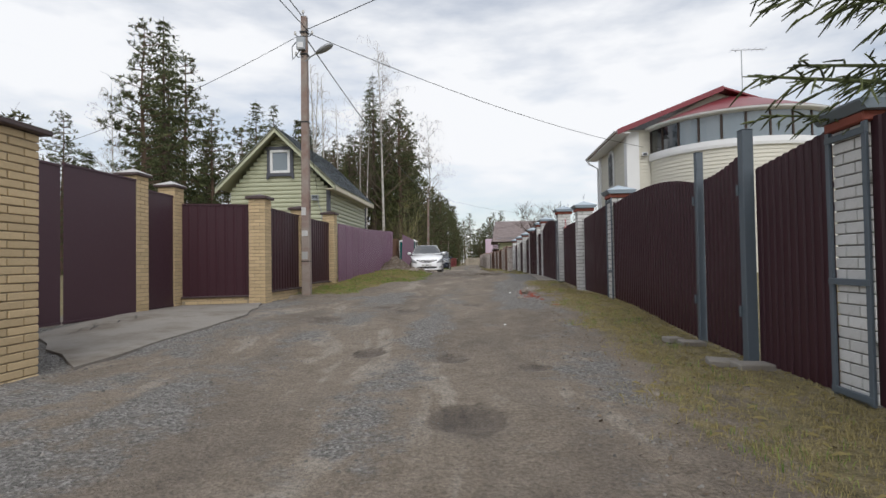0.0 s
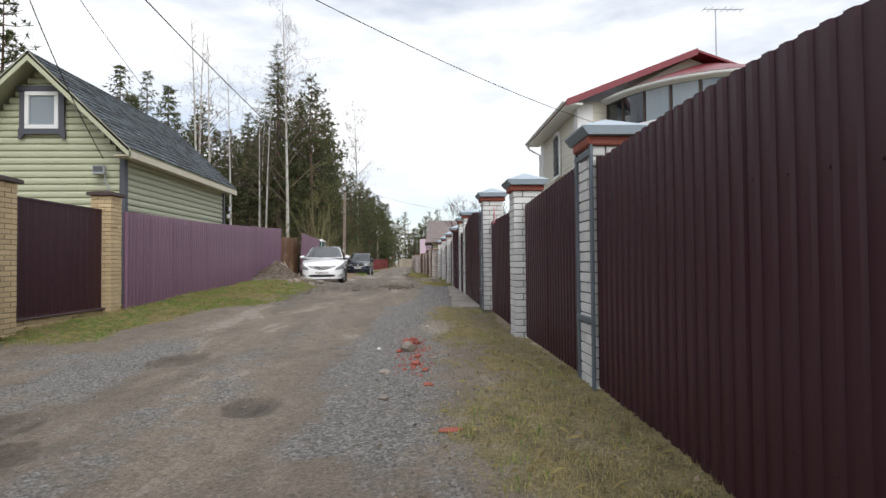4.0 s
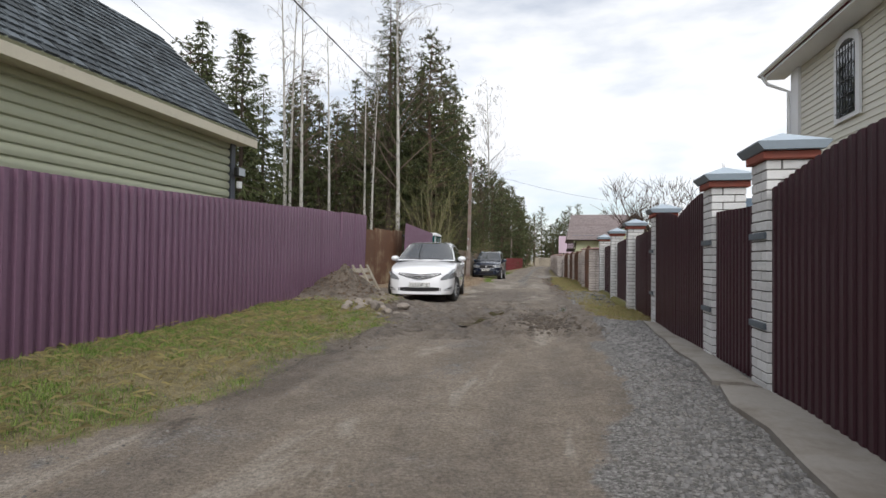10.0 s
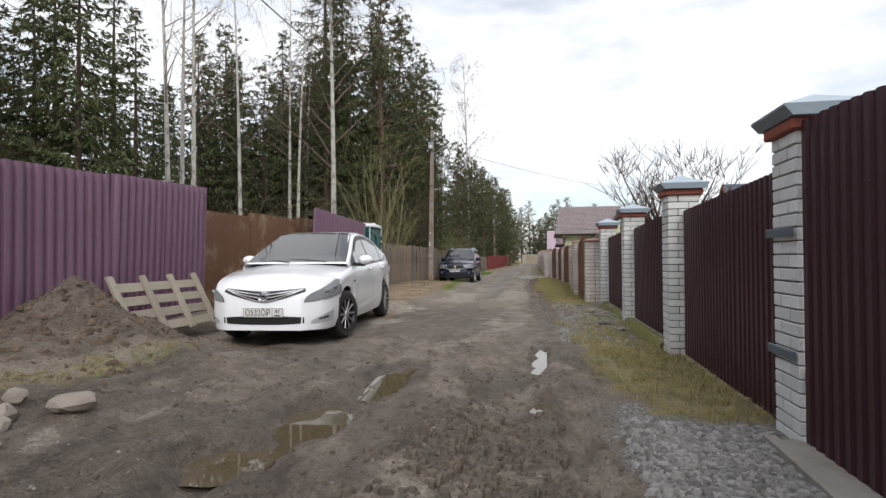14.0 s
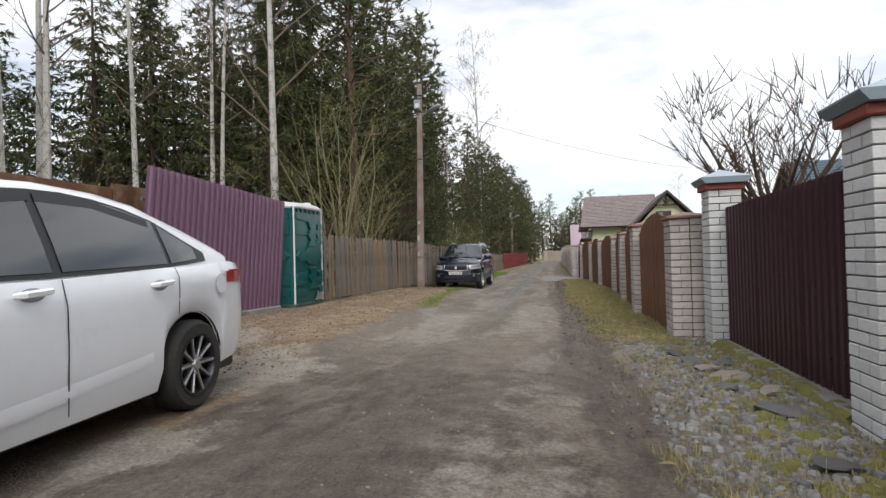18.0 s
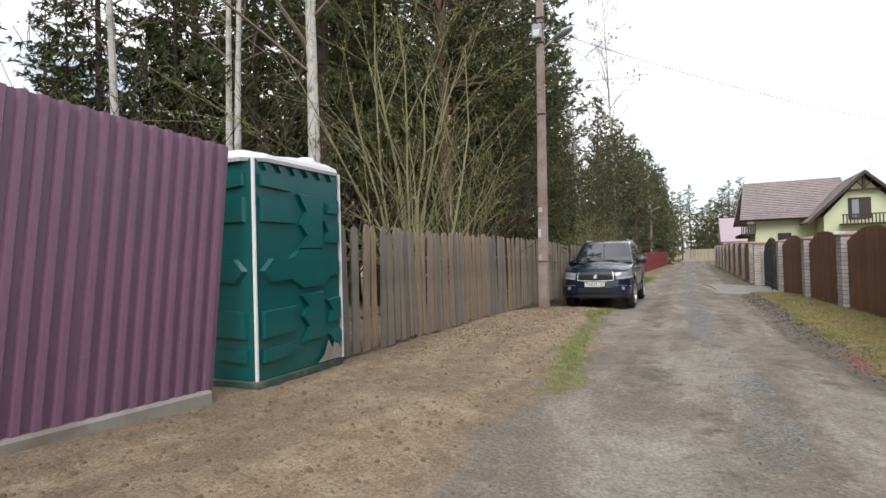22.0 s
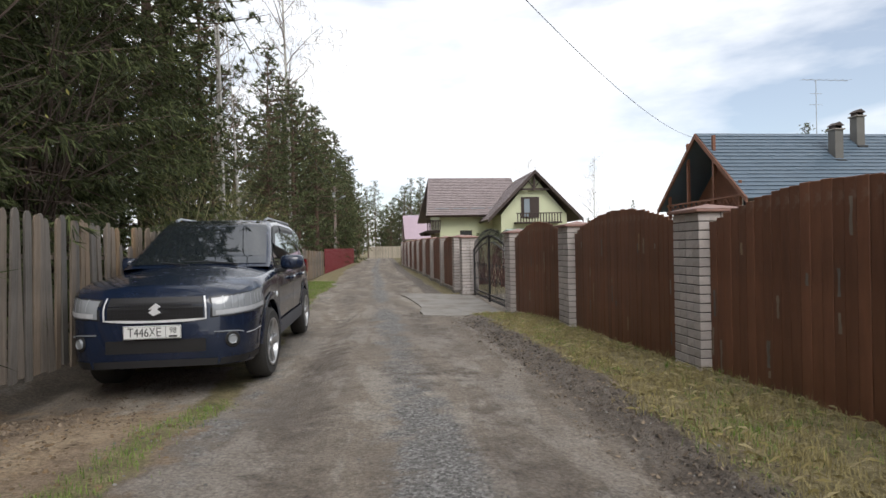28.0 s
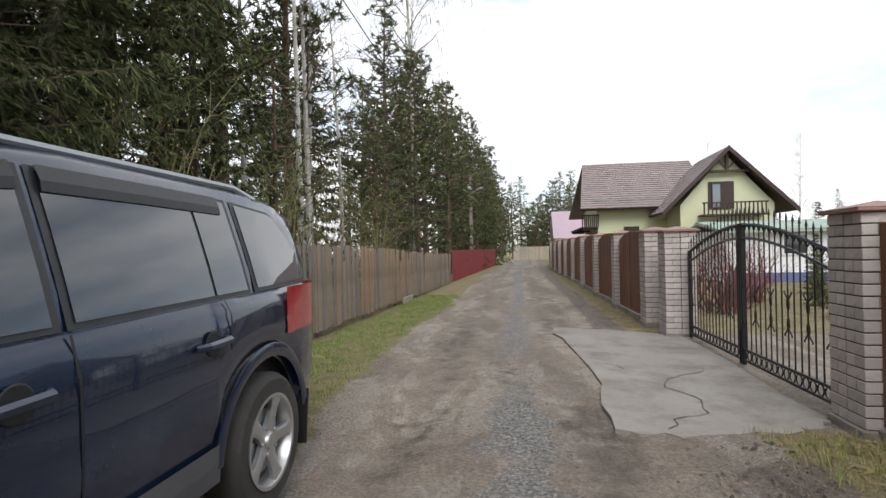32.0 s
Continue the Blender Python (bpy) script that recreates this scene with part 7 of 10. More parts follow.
# spruce boughs over the first pillar
def bough_spruce(x, y, z):
    rg = random.Random(8)
    t = thing("spruce", "spruce with dark drooping boughs beside the white pillar", "tree", pose(x, y, z), "spruces")
    part("trunk", Geo().tube([(0, 0, -0.3), (0, 0, 2.5), (0.05, 0, 6.5)], [0.16, 0.13, 0.03], 9), BARK_BROWN, t)

    def twig(g, p, d, ln, r):
        e = p + d * ln + Vector((0, 0, -0.06 * ln))
        g.tube([p, (p + e) / 2 + Vector((0, 0, 0.02 * ln)), e], [r, r, r * 0.45], 5)
        for k in range(int(ln * 90)):
            q = p + (e - p) * rg.random()
            v = (d * 0.7 + Vector((rg.gauss(0, 1), rg.gauss(0, 1), rg.gauss(0, 1)))).normalized() * 0.022
            w = v.cross(d).normalized() * 0.0016
            g.add([q - w, q + w, q + v], [(0, 1, 2)])

    for tip, root in ((( -2.95, -0.75, 2.9), 3.2), ((-2.8, -0.3, 3.3), 3.7), ((-2.75, -1.3, 2.9), 3.0), ((-3.0, -0.55, 2.42), 2.6), ((-2.6, 0.1, 2.3), 2.4), ((-2.3, -1.0, 2.3), 2.4), ((-2.5, -0.2, 2.6), 2.8), ((-2.4, 0.4, 3.4), 3.6)):
        g = Geo()
        a, b = Vector((0, 0, root)), Vector(tip)
        m = (a + b) / 2 + Vector((0, 0, -0.12))
        g.tube([a, m, b], [0.03, 0.02, 0.008], 6)
        for k in range(19):
            f = 0.3 + 0.7 * (k + rg.random()) / 19
            p = a * (1 - f) ** 2 + m * 2 * f * (1 - f) + b * f * f
            d = (b - a).normalized()
            for sg in (-1, 1):
                sd = (d * rg.uniform(0.5, 1.0) + Vector((-d.y, d.x, 0)) * sg * rg.uniform(0.4, 1.0) + Vector((0, 0, rg.uniform(-0.8, 0.3)))).normalized()
                ln = (0.6 * (1 - f) + 0.16) * rg.uniform(0.6, 1.1)
                twig(g, p, sd, ln, 0.008)
                for j in range(int(ln * 9)):
                    q = p + sd * ln * (0.2 + 0.75 * rg.random())
                    d2 = (sd + Vector((-sd.y, sd.x, 0)) * rg.choice((-1, 1)) * rg.uniform(0.5, 0.9) + Vector((0, 0, rg.uniform(-0.5, 0.05)))).normalized()
                    twig(g, q, d2, rg.uniform(0.07, 0.2), 0.0075)
        part("bough", g.mesh("bough", mend=False), NEEDLE_SPRUCE, t)
    return t


bough_spruce(5.25, -0.45, -0.4)

# ---- cars ----
class CarShape:
    """Tables along the car from nose to tail; local y runs backwards from the nose, x to the car's left, z up."""

    def __init__(self, length, width, shoulder, centre, sill, arches, cabin_z, cabin_w, belt_z):
        self.L, self.W, self.SH, self.C, self.sill = length, width, shoulder, centre, sill
        self.arches, self.CZ, self.CW, self.BZ = arches, cabin_z, cabin_w, belt_z

    def lin(self, tab, s):
        return float(np.interp(s, [a for a, b in tab], [b for a, b in tab]))

    def w(self, s):
        return self.lin(self.W, s)

    def low(self, s):
        z = self.lin(self.sill, s)
        for c, zc, r in self.arches:
            if abs(s - c) < r:
                z = max(z, zc + math.sqrt(r * r - (s - c) ** 2))
        return z

    def nose_s(self, x):
        """How far back the plan outline of the nose lies at half-width x."""
        x = abs(x)
        s = 0.0
        while s < 1.0 and self.w(s) < x:
            s += 0.01
        return s

    def tail_s(self, x):
        s = self.L
        while s > self.L - 1.0 and self.w(s) < abs(x):
            s -= 0.01
        return s

    def section(self, s):
        w, zl, sh, c = self.w(s), self.low(s), self.lin(self.SH, s), self.lin(self.C, s)
        zl = min(zl, sh - 0.03)
        h = sh - zl
        pts = [(0.93 * w if h > 0.3 else 0.985 * w, zl), (0.985 * w, zl + 0.18 * h), (w, zl + 0.45 * h), (0.995 * w, zl + 0.75 * h), (0.975 * w, zl + 0.92 * h), (0.94 * w, sh)]
        for u in (0.3, 0.6, 0.85, 1.0):
            k = 1 - (1 - u) ** 2
            pts.append((0.94 * w * (1 - u), sh + (c - sh) * k))
        return pts

    def stations(self):
        st = set(np.linspace(0, self.L, 44)) | {0.03, 0.07, 0.12, self.L - 0.03, self.L - 0.07}
        for c, zc, r in self.arches:
            st |= {c + r * math.cos(a) * 0.999 for a in np.linspace(0, math.pi, 19)} | {c - r - 0.005, c + r + 0.005}
        return sorted(float(v) for v in st)

    def body(self):
        rows = []
        for s in self.stations():
            half = self.section(s)
            rows.append([(x, s, z) for x, z in half] + [(-x, s, z) for x, z in half[::-1][1:]])
        g = Geo().grid(rows)
        n = len(rows[0])
        g.f.append(tuple(range(n)))
        g.f.append(tuple(range(len(g.v) - n, len(g.v)))[::-1])
        return g

    def cabin_x(self, s, z):
        zb, zr = self.lin(self.BZ, s), self.lin(self.CZ, s)
        wb = 0.935 * self.w(s)
        wr = self.lin(self.CW, s)
        top = max(zr, zb + 0.02)
        full = self.roof_top
        f = (z - zb) / (full - zb)
        return wb + (self.cw_mid - wb) * max(0.0, min(1.0, f)) ** 1.15

    def cabin(self):
        rows = []
        s0, s1 = self.CZ[0][0], self.CZ[-1][0]
        ss = sorted(set(list(np.linspace(s0, s1, 40)) + [a for a, b in self.CZ]))
        for s in ss:
            zb, zr = self.lin(self.BZ, s) - 0.02, self.lin(self.CZ, s)
            row = []
            for f in (0, 0.25, 0.5, 0.75, 0.93):
                z = zb + (zr - zb) * f
                row.append((self.cabin_x(s, z), s, z))
            xe = row[-1][0]
            for u, d in ((0.93, 0.985), (0.8, 1.0), (0.5, 1.008), (0, 1.012)):
                row.append((xe * u, s, zb + (zr - zb) * d))
            rows.append(row + [(-x, y, z) for x, y, z in row[::-1][1:]])
        return Geo().grid(rows)

    def side_window(self, low, high, s0, s1, off=0.007):
        """A pane on the cabin's side between two height tables."""
        rows = []
        for s in np.linspace(s0, s1, 12):
            a, b = self.lin(low, s), self.lin(high, s)
            rows.append([(self.cabin_x(s, a + (b - a) * f) + off, float(s), a + (b - a) * f) for f in (0, 0.33, 0.66, 1)])
        return rows

    def screen(self, sa, sb, za, zb, margin, off=0.008):
        """A windscreen or rear window between two stations, across the car."""
        rows = []
        for f in np.linspace(0, 1, 7):
            s = sa + (sb - sa) * f
            z = za + (zb - za) * f
            half = self.cabin_x(s, z) - margin
            n = off if sb > sa else off
            rows.append([(half * u, float(s) + (-n if sb > sa else n), float(z) + n * 1.2 + 0.012 * (1 - u * u)) for u in np.linspace(-1, 1, 9)])
        return rows

    def nose_patch(self, x0, x1, zlo, zhi, off=0.012, n=10, tail=False):
        """A patch wrapped round the nose between half-widths x0 and x1; zlo and zhi are functions of x."""
        rows = []
        for x in np.linspace(x0, x1, n):
            x = float(x)
            s = self.tail_s(x) if tail else self.nose_s(x)
            d = off if tail else -off
            ex = 0.006 if x > 0.45 else (-0.006 if x < -0.45 else 0)
            rows.append([(x + ex, s + d, zlo(x) + (zhi(x) - zlo(x)) * f) for f in (0, 0.35, 0.7, 1)])
        return Geo().grid(rows)

    def inside(self, x, s, z):
        if s < 0 or s > self.L:
            return False
        w, sh, c = self.w(s), self.lin(self.SH, s), self.lin(self.C, s)
        if z > sh:
            k = (z - sh) / max(0.001, c - sh)
            return k <= 1 and abs(x) <= 0.94 * w * math.sqrt(1 - k)
        h = sh - self.lin(self.sill, s)
        f = (z - sh + h) / h
        return abs(x) <= w * float(np.interp(f, [0, 0.18, 0.45, 0.75, 0.92, 1], [0.93, 0.985, 1, 0.995, 0.975, 0.94]))

    def skin(self, phi, z, off, sc=0.75):
        """The point of the body's skin met from outside at plan angle phi round the nose and height z."""
        sn, cs = math.sin(phi), -math.cos(phi)
        r = 1.3
        while r > 0.02 and not self.inside(r * sn, sc + r * cs, z):
            r -= 0.03
        a, b = r, r + 0.03
        for _ in range(7):
            m = (a + b) / 2
            a, b = (m, b) if self.inside(m * sn, sc + m * cs, z) else (a, m)
        return ((a + off) * sn, sc + (a + off) * cs, z + off * 0.3)

    def wrap(self, x0, x1, zlo, zhi, off=0.01, n=12, sc=0.75, rows=5):
        """A patch on the nose between two plan angles given in degrees; zlo and zhi take the share of the way."""
        out = []
        for f in np.linspace(0, 1, n):
            f = float(f)
            phi = math.radians(x0 + (x1 - x0) * f)
            a, b = zlo(f), zhi(f)
            out.append([self.skin(phi, a + (b - a) * g / (rows - 1), off, sc) for g in range(rows)])
        return Geo().grid(out)

    def pane(self, s0, s1, edge, off=0.007):
        """A windscreen or rear window that lies on the cabin's skin."""
        ss = sorted({s0, s1} | {float(v) for v in np.linspace(self.CZ[0][0], self.CZ[-1][0], 40) if s0 < v < s1} | {a for a, b in self.CZ if s0 < a < s1})
        out = []
        for s in ss:
            zb, zr = self.lin(self.BZ, s) - 0.02, self.lin(self.CZ, s)
            xe = self.cabin_x(s, zb + (zr - zb) * 0.93)
            out.append([(xe * u, s, zb + (zr - zb) * float(np.interp(abs(u), [0, 0.5, 0.8, 0.93, 1], [1.012, 1.008, 1.0, 0.985, 0.93])) + off) for u in [edge * k / 8 for k in range(-8, 9)]])
        return out

    def side_strip(self, s0, s1, za, zb, off=0.008, n=14):
        rows = []
        for s in np.linspace(s0, s1, n):
            s = float(s)
            rows.append([(self.w(s) * k + off, s, z) for k, z in ((0.99, za(s)), (1.0, (za(s) + zb(s)) / 2), (0.997, zb(s)))])
        return rows


def mirrored(rows, side):
    return Geo().grid([[(side * x, y, z) for x, y, z in r] for r in rows])


def wheel(parent, x, s, r, wdt, side, spokes, rim_mat, spoke_mat, steer=0.0, double=False, slim=False):
    """A wheel whose outer face looks to side; local axis x."""
    wh = part("wheel", Geo().lathe([(r * 0.66, -wdt / 2), (r * 0.9, -wdt / 2 - 0.004), (r * 0.97, -wdt * 0.42), (r, -wdt * 0.3), (r, wdt * 0.3), (r * 0.97, wdt * 0.42), (r * 0.9, wdt / 2 + 0.004), (r * 0.68, wdt / 2), (r * 0.66, wdt * 0.4)], 40, axis="x"),
              RUBBER, parent, "dusty black tyre", pose(x, s, r, 0, 0, steer), True)
    o = side * wdt / 2
    g = Geo()
    for k in range(4):
        h = (-0.24 + 0.16 * k) * wdt
        g.lathe([(r * 1.001, h - 0.006), (r * 0.985, h - 0.004), (r * 0.985, h + 0.004), (r * 1.001, h + 0.006)], 40, axis="x")
    part("tread_groove", g, BLACK_TRIM, wh)
    rim = Geo().lathe([(r * 0.68, o), (r * 0.69, o + side * 0.008), (r * 0.64, o + side * 0.006), (r * 0.6, o - side * 0.03), (r * 0.58, o - side * 0.09)], 40, axis="x")
    part("rim", rim, rim_mat, wh, smooth=True)
    part("rim_well", Geo().lathe([(0.0, o - side * 0.075), (r * 0.62, o - side * 0.085)], 32, axis="x"), BLACK_TRIM, wh)
    part("brake_disc", Geo().lathe([(0.02, o - side * 0.062), (r * 0.46, o - side * 0.062), (r * 0.46, o - side * 0.07)], 28, axis="x"), LAMP_GREY, wh)
    for k in range(spokes):
        a = 2 * math.pi * k / spokes
        for da in ((-0.1, 0.1) if double else (0,)):
            c, sn = math.cos(a + da), math.sin(a + da)
            for tab, m in ((((0.1, 0.03, -0.024), (0.35, 0.019, -0.016), (0.64, 0.021, -0.006)), DARK_ALLOY), (((0.1, 0.011, -0.014), (0.35, 0.007, -0.008), (0.63, 0.011, 0.002)), spoke_mat)) if slim else ((((0.1, 0.05, -0.02), (0.3, 0.032, -0.012), (0.5, 0.034, -0.004), (0.64, 0.055, 0.0)), spoke_mat),):
                g = Geo()
                rows = []
                for rr, hw, dep in tab:
                    rr *= r
                    rows.append([(o + side * (dep - dd), rr * c - sg * hw * sn, rr * sn + sg * hw * c) for sg, dd in ((-1, 0.006), (-0.6, 0), (0.6, 0), (1, 0.006), (0.9, 0.035), (-0.9, 0.035))])
                g.grid(rows, True)
                part("spoke", g, m, wh)
    part("hub_cap", Geo().lathe([(0.0, o + side * 0.0), (r * 0.11, o - side * 0.002), (r * 0.14, o - side * 0.02), (r * 0.14, o - side * 0.06)], 16, axis="x"), spoke_mat, wh, smooth=True)
    for k in range(5):
        a = 2 * math.pi * (k + 0.5) / 5
        part("wheel_bolt", Geo().cyl((o - side * 0.02, r * 0.2 * math.cos(a), r * 0.2 * math.sin(a)), (o - side * 0.008, r * 0.2 * math.cos(a), r * 0.2 * math.sin(a)), 0.011, n=6), LAMP_GREY, wh)
    return wh


def text_mesh(s, size, material, depth=0.001):
    cu = bpy.data.curves.new("lettering", "FONT")
    cu.body, cu.size, cu.extrude, cu.align_x, cu.align_y = s, size, depth, "CENTER", "CENTER"
    ob = bpy.data.objects.new("lettering", cu)
    scene.collection.objects.link(ob)
    bpy.context.view_layer.update()
    me = bpy.data.meshes.new_from_object(ob.evaluated_get(bpy.context.evaluated_depsgraph_get()))
    bpy.data.objects.remove(ob)
    me.materials.clear()
    me.materials.append(material)
    return me


def number_plate(parent, at, main, region):
    """A Russian plate, facing local -y, 0.52 by 0.112."""
    p = part("number_plate", Geo().cbox(-0.26, -0.004, -0.056, 0.26, 0.004, 0.056, 0.003), PLATE_WHITE, parent, "white number plate with black characters", at)
    g = Geo()
    for z in (-0.051, 0.048):
        g.box(-0.255, -0.0055, z, 0.255, -0.004, z + 0.003)
    for x in (-0.255, 0.252, 0.12):
        g.box(x, -0.0055, -0.05, x + 0.003, -0.004, 0.05)
    part("plate_border", g, INK, p)
    part("plate_number", text_mesh(main, 0.1, INK), None, p, at=pose(-0.068, -0.005, -0.004, 90, 0, 0) @ Matrix.Diagonal((0.9, 1, 1, 1)))
    part("plate_region", text_mesh(region, 0.066, INK), None, p, at=pose(0.188, -0.005, 0.012, 90, 0, 0))
    part("plate_stripe", Geo().box(0.15, -0.0055, -0.042, 0.225, -0.004, -0.028), INK, p)
    return p


def white_sedan(at):
    t = thing("white_sedan", "white four-door sedan parked on the muddy lane edge", "car", at)
    S = CarShape(4.37,
                 [(0, .50), (.05, .62), (.12, .72), (.25, .79), (.5, .83), (1.0, .85), (3.3, .855), (3.8, .83), (4.15, .77), (4.3, .68), (4.37, .56)],
                 [(0, .60), (.06, .67), (.15, .72), (.35, .785), (.7, .86), (1.15, .925), (2.3, .95), (3.3, 1.0), (4.0, 1.03), (4.25, 1.0), (4.37, .9)],
                 [(0, .64), (.04, .705), (.12, .77), (.3, .845), (.7, .92), (1.15, .985), (2.4, .99), (3.6, 1.06), (4.15, 1.09), (4.3, 1.05), (4.37, .93)],
                 [(0, .2), (.3, .19), (1.2, .21), (3.0, .21), (4.1, .26), (4.37, .36)],
                 [(.84, .31, .365), (3.41, .31, .365)],
                 [(1.02, .97), (1.2, 1.06), (1.85, 1.4), (2.05, 1.445), (2.4, 1.468), (2.8, 1.455), (3.1, 1.41), (3.45, 1.28), (3.95, 1.075)],
                 [(0, .56)], [(1.0, .9), (2.3, .945), (3.3, .995), (4.0, 1.03)])
    S.cw_mid, S.roof_top = 0.57, 1.45
    part("body", S.body().mesh("body", "all"), CAR_WHITE, t)
    bpy.data.objects[t.children[-1].name].data.set_sharp_from_angle(angle=radians(42))
    part("cabin", S.cabin().mesh("cabin", "all"), CAR_WHITE, t)
    part("underbody", Geo().cbox(-0.72, 0.25, 0.17, 0.72, 4.1, 0.62, 0.02), BLACK_TRIM, t, "black underbody")
    part("windscreen", Geo().grid(S.pane(1.07, 1.98, 0.97)).mesh("windscreen", "all"), CAR_GLASS, t)
    part("rear_window", Geo().grid(S.pane(3.2, 3.88, 0.88)).mesh("rear_window", "all"), CAR_GLASS, t)
    lowt = [(1.2, .965), (2.3, .985), (3.2, 1.02), (3.6, 1.06)]
    high = [(1.25, .985), (1.45, 1.1), (1.95, 1.34), (2.15, 1.385), (2.5, 1.40), (2.85, 1.375), (3.15, 1.30), (3.6, 1.075)]
    for side in (1, -1):
        part("window_surround", mirrored(S.side_window([(a, b - 0.025) for a, b in lowt], [(a, b + 0.022) for a, b in high], 1.22, 3.62, 0.004), side).mesh("surround", "all"), BLACK_TRIM, t, "black window surround")
        for a, b in ((1.45, 2.28), (2.34, 3.16), (3.2, 3.5)):
            part("side_window", mirrored(S.side_window(lowt, high, a, b, 0.009), side).mesh("pane", "all"), CAR_GLASS, t)
        rows = [[(side * (S.cabin_x(s, z) + o), s, z + dz) for o, dz in ((0.012, 0), (0.035, -0.05), (0.03, -0.06))] for s, z in ((1.62, 1.19), (1.95, 1.35), (2.3, 1.40))]
        part("wind_deflector", Geo().grid(rows), BLACK_TRIM, t, "dark window deflector")
        rows = [[(side * (S.cabin_x(s, z) + o), s, z + dz) for o, dz in ((0.012, 0), (0.035, -0.05), (0.03, -0.06))] for s, z in ((2.34, 1.40), (2.7, 1.395), (3.12, 1.305))]
        part("wind_deflector", Geo().grid(rows), BLACK_TRIM, t, "dark window deflector")
        # mirror
        m = part("door_mirror", Geo().lathe([(0.0, -0.09), (0.045, -0.075), (0.068, -0.03), (0.074, 0.02), (0.066, 0.05), (0.0, 0.055)], 16, axis="y"), CAR_WHITE, t, "white door mirror", pose(side * 0.93, 1.5, 1.02) @ Matrix.Diagonal((1.55, 1, 1, 1)), "all")
        part("mirror_arm", Geo().cbox(-0.06, -0.03, -0.05, 0.06, 0.03, -0.0, 0.01), BLACK_TRIM, m, at=pose(-side * 0.06, 0.0, -0.04))
        # seams, handles
        for s in (1.28, 2.31, 3.2):
            z1 = S.lin(S.SH, s)
            z0 = 0.27 if s < 3 else 0.68
            part("door_seam", mirrored([[(S.w(s + ds) * k + 0.0025, s + ds, z) for ds in (-0.004, 0.004)] for k, z in ((0.99, z0), (1.0, 0.5 * (z0 + z1)), (0.995, z0 * 0.2 + z1 * 0.8), (0.955, z1))], side), INK, t)
        for s in (2.12, 3.02):
            h = part("door_handle", Geo().tube([(side * (S.w(s) + 0.0), s - 0.1, 0.885), (side * (S.w(s) + 0.035), s - 0.07, 0.89), (side * (S.w(s) + 0.035), s + 0.06, 0.9), (side * (S.w(s) + 0.0), s + 0.09, 0.9)], [0.014, 0.018, 0.018, 0.014], 6), CAR_WHITE, t)
        part("sill_crease", mirrored([[(S.w(s) * 0.985 + o, s, 0.33 + 0.05 * (s - 1.4) ** 1.5 + dz) for o, dz in ((0.004, -0.03), (0.0115, 0.0), (0.008, 0.05))] for s in [1.4 + 0.11 * q for q in range(15)]], side).mesh("crease", "all"), CAR_WHITE, t)
        for s in (2.12, 3.02):
            # flat grey disc paints the shade of the cup behind the handle
            part("handle_recess", Geo().lathe([(0.0, 0.002), (0.045, 0.002), (0.055, 0.0)], 18, axis="x"), LAMP_GREY, t, at=pose(side * S.w(s) * 0.992, s, 0.885) @ Matrix.Diagonal((side, 1.3, 0.6, 1)))
        # lamps
        lo, hi = lambda f: 0.53 + 0.075 * f, lambda f: 0.548 + 0.235 * min(1, f / 0.8) ** 0.62 - 0.05 * max(0, f - 0.8)
        part("headlight_rim", S.wrap(side * 35.2, side * 78.5, lambda f: lo(f) - 0.006, lambda f: hi(f) + 0.004, 0.002, 16).mesh("rim", "all"), BLACK_TRIM, t)
        hl = part("headlight", S.wrap(side * 35.6, side * 78, lo, hi, 0.009, 16).mesh("headlight", "all"), LENS_CLEAR, t, "clear wraparound headlight")
        for f, rr in ((0.42, 0.036), (0.66, 0.044)):
            phi = math.radians(side * (35.6 + 42.4 * f))
            q = S.skin(phi, (lo(f) + hi(f)) / 2, 0.012)
            part("lamp_bulb", Geo().lathe([(0.0, -0.004), (rr * 0.6, -0.006), (rr * 0.75, -0.012), (rr, -0.006), (rr * 1.02, 0.004)], 16, axis="y"), LAMP_GREY, hl, at=pose(*q, 25, 0, math.degrees(phi)))
        fg = part("fog_lamp", S.wrap(side * 46, side * 55, lambda f: 0.318 + 0.012 * f, lambda f: 0.335 + 0.022 * f, 0.012).mesh("fog", "all"), BLACK_TRIM, t)
        part("fog_recess", S.wrap(side * 40, side * 62, lambda f: 0.275 + 0.02 * f, lambda f: 0.3 + 0.125 * f ** 0.7, 0.006).mesh("fog", "all"), FOG_SILVER, fg)
        part("tail_lamp", S.nose_patch(side * 0.55, side * 0.828, lambda x: 0.865, lambda x: 0.972 - 0.02 * step(0.6, 0.8, abs(x)), 0.012, 12, True).mesh("tail", "all"), TAIL_RED, t, "red wraparound tail lamp")
        part("tail_lamp", mirrored([[(S.w(s) * 0.995 + 0.008, s, 0.965 - 0.13 * min(1, (s - 3.86) / 0.36) * (1 - f)) for f in (0, 0.5, 1)] for s in [3.86 + 0.05 * q for q in range(10)]], side).mesh("tail", "all"), TAIL_RED, t, "red wedge-shaped tail lamp")
        wheel(t, side * 0.745, 0.84, 0.31, 0.2, side, 10, DARK_ALLOY, ALLOY, -14.0, slim=True)
        wheel(t, side * 0.745, 3.41, 0.31, 0.2, side, 10, DARK_ALLOY, ALLOY, 0, slim=True)
        for c in (0.84, 3.41):
            part("wheel_well", Geo().grid([[(side * (0.78 + o), c + 0.372 * math.cos(q), 0.31 + 0.372 * math.sin(q)) for q in [math.pi * k / 20 for k in range(21)]] for o in (-0.28, 0.02)]), BLACK_TRIM, t)
    g_lo, g_hi = (lambda f: 0.515 + 0.135 * abs(2 * f - 1) ** 1.4), (lambda f: 0.66 + 0.03 * abs(2 * f - 1))
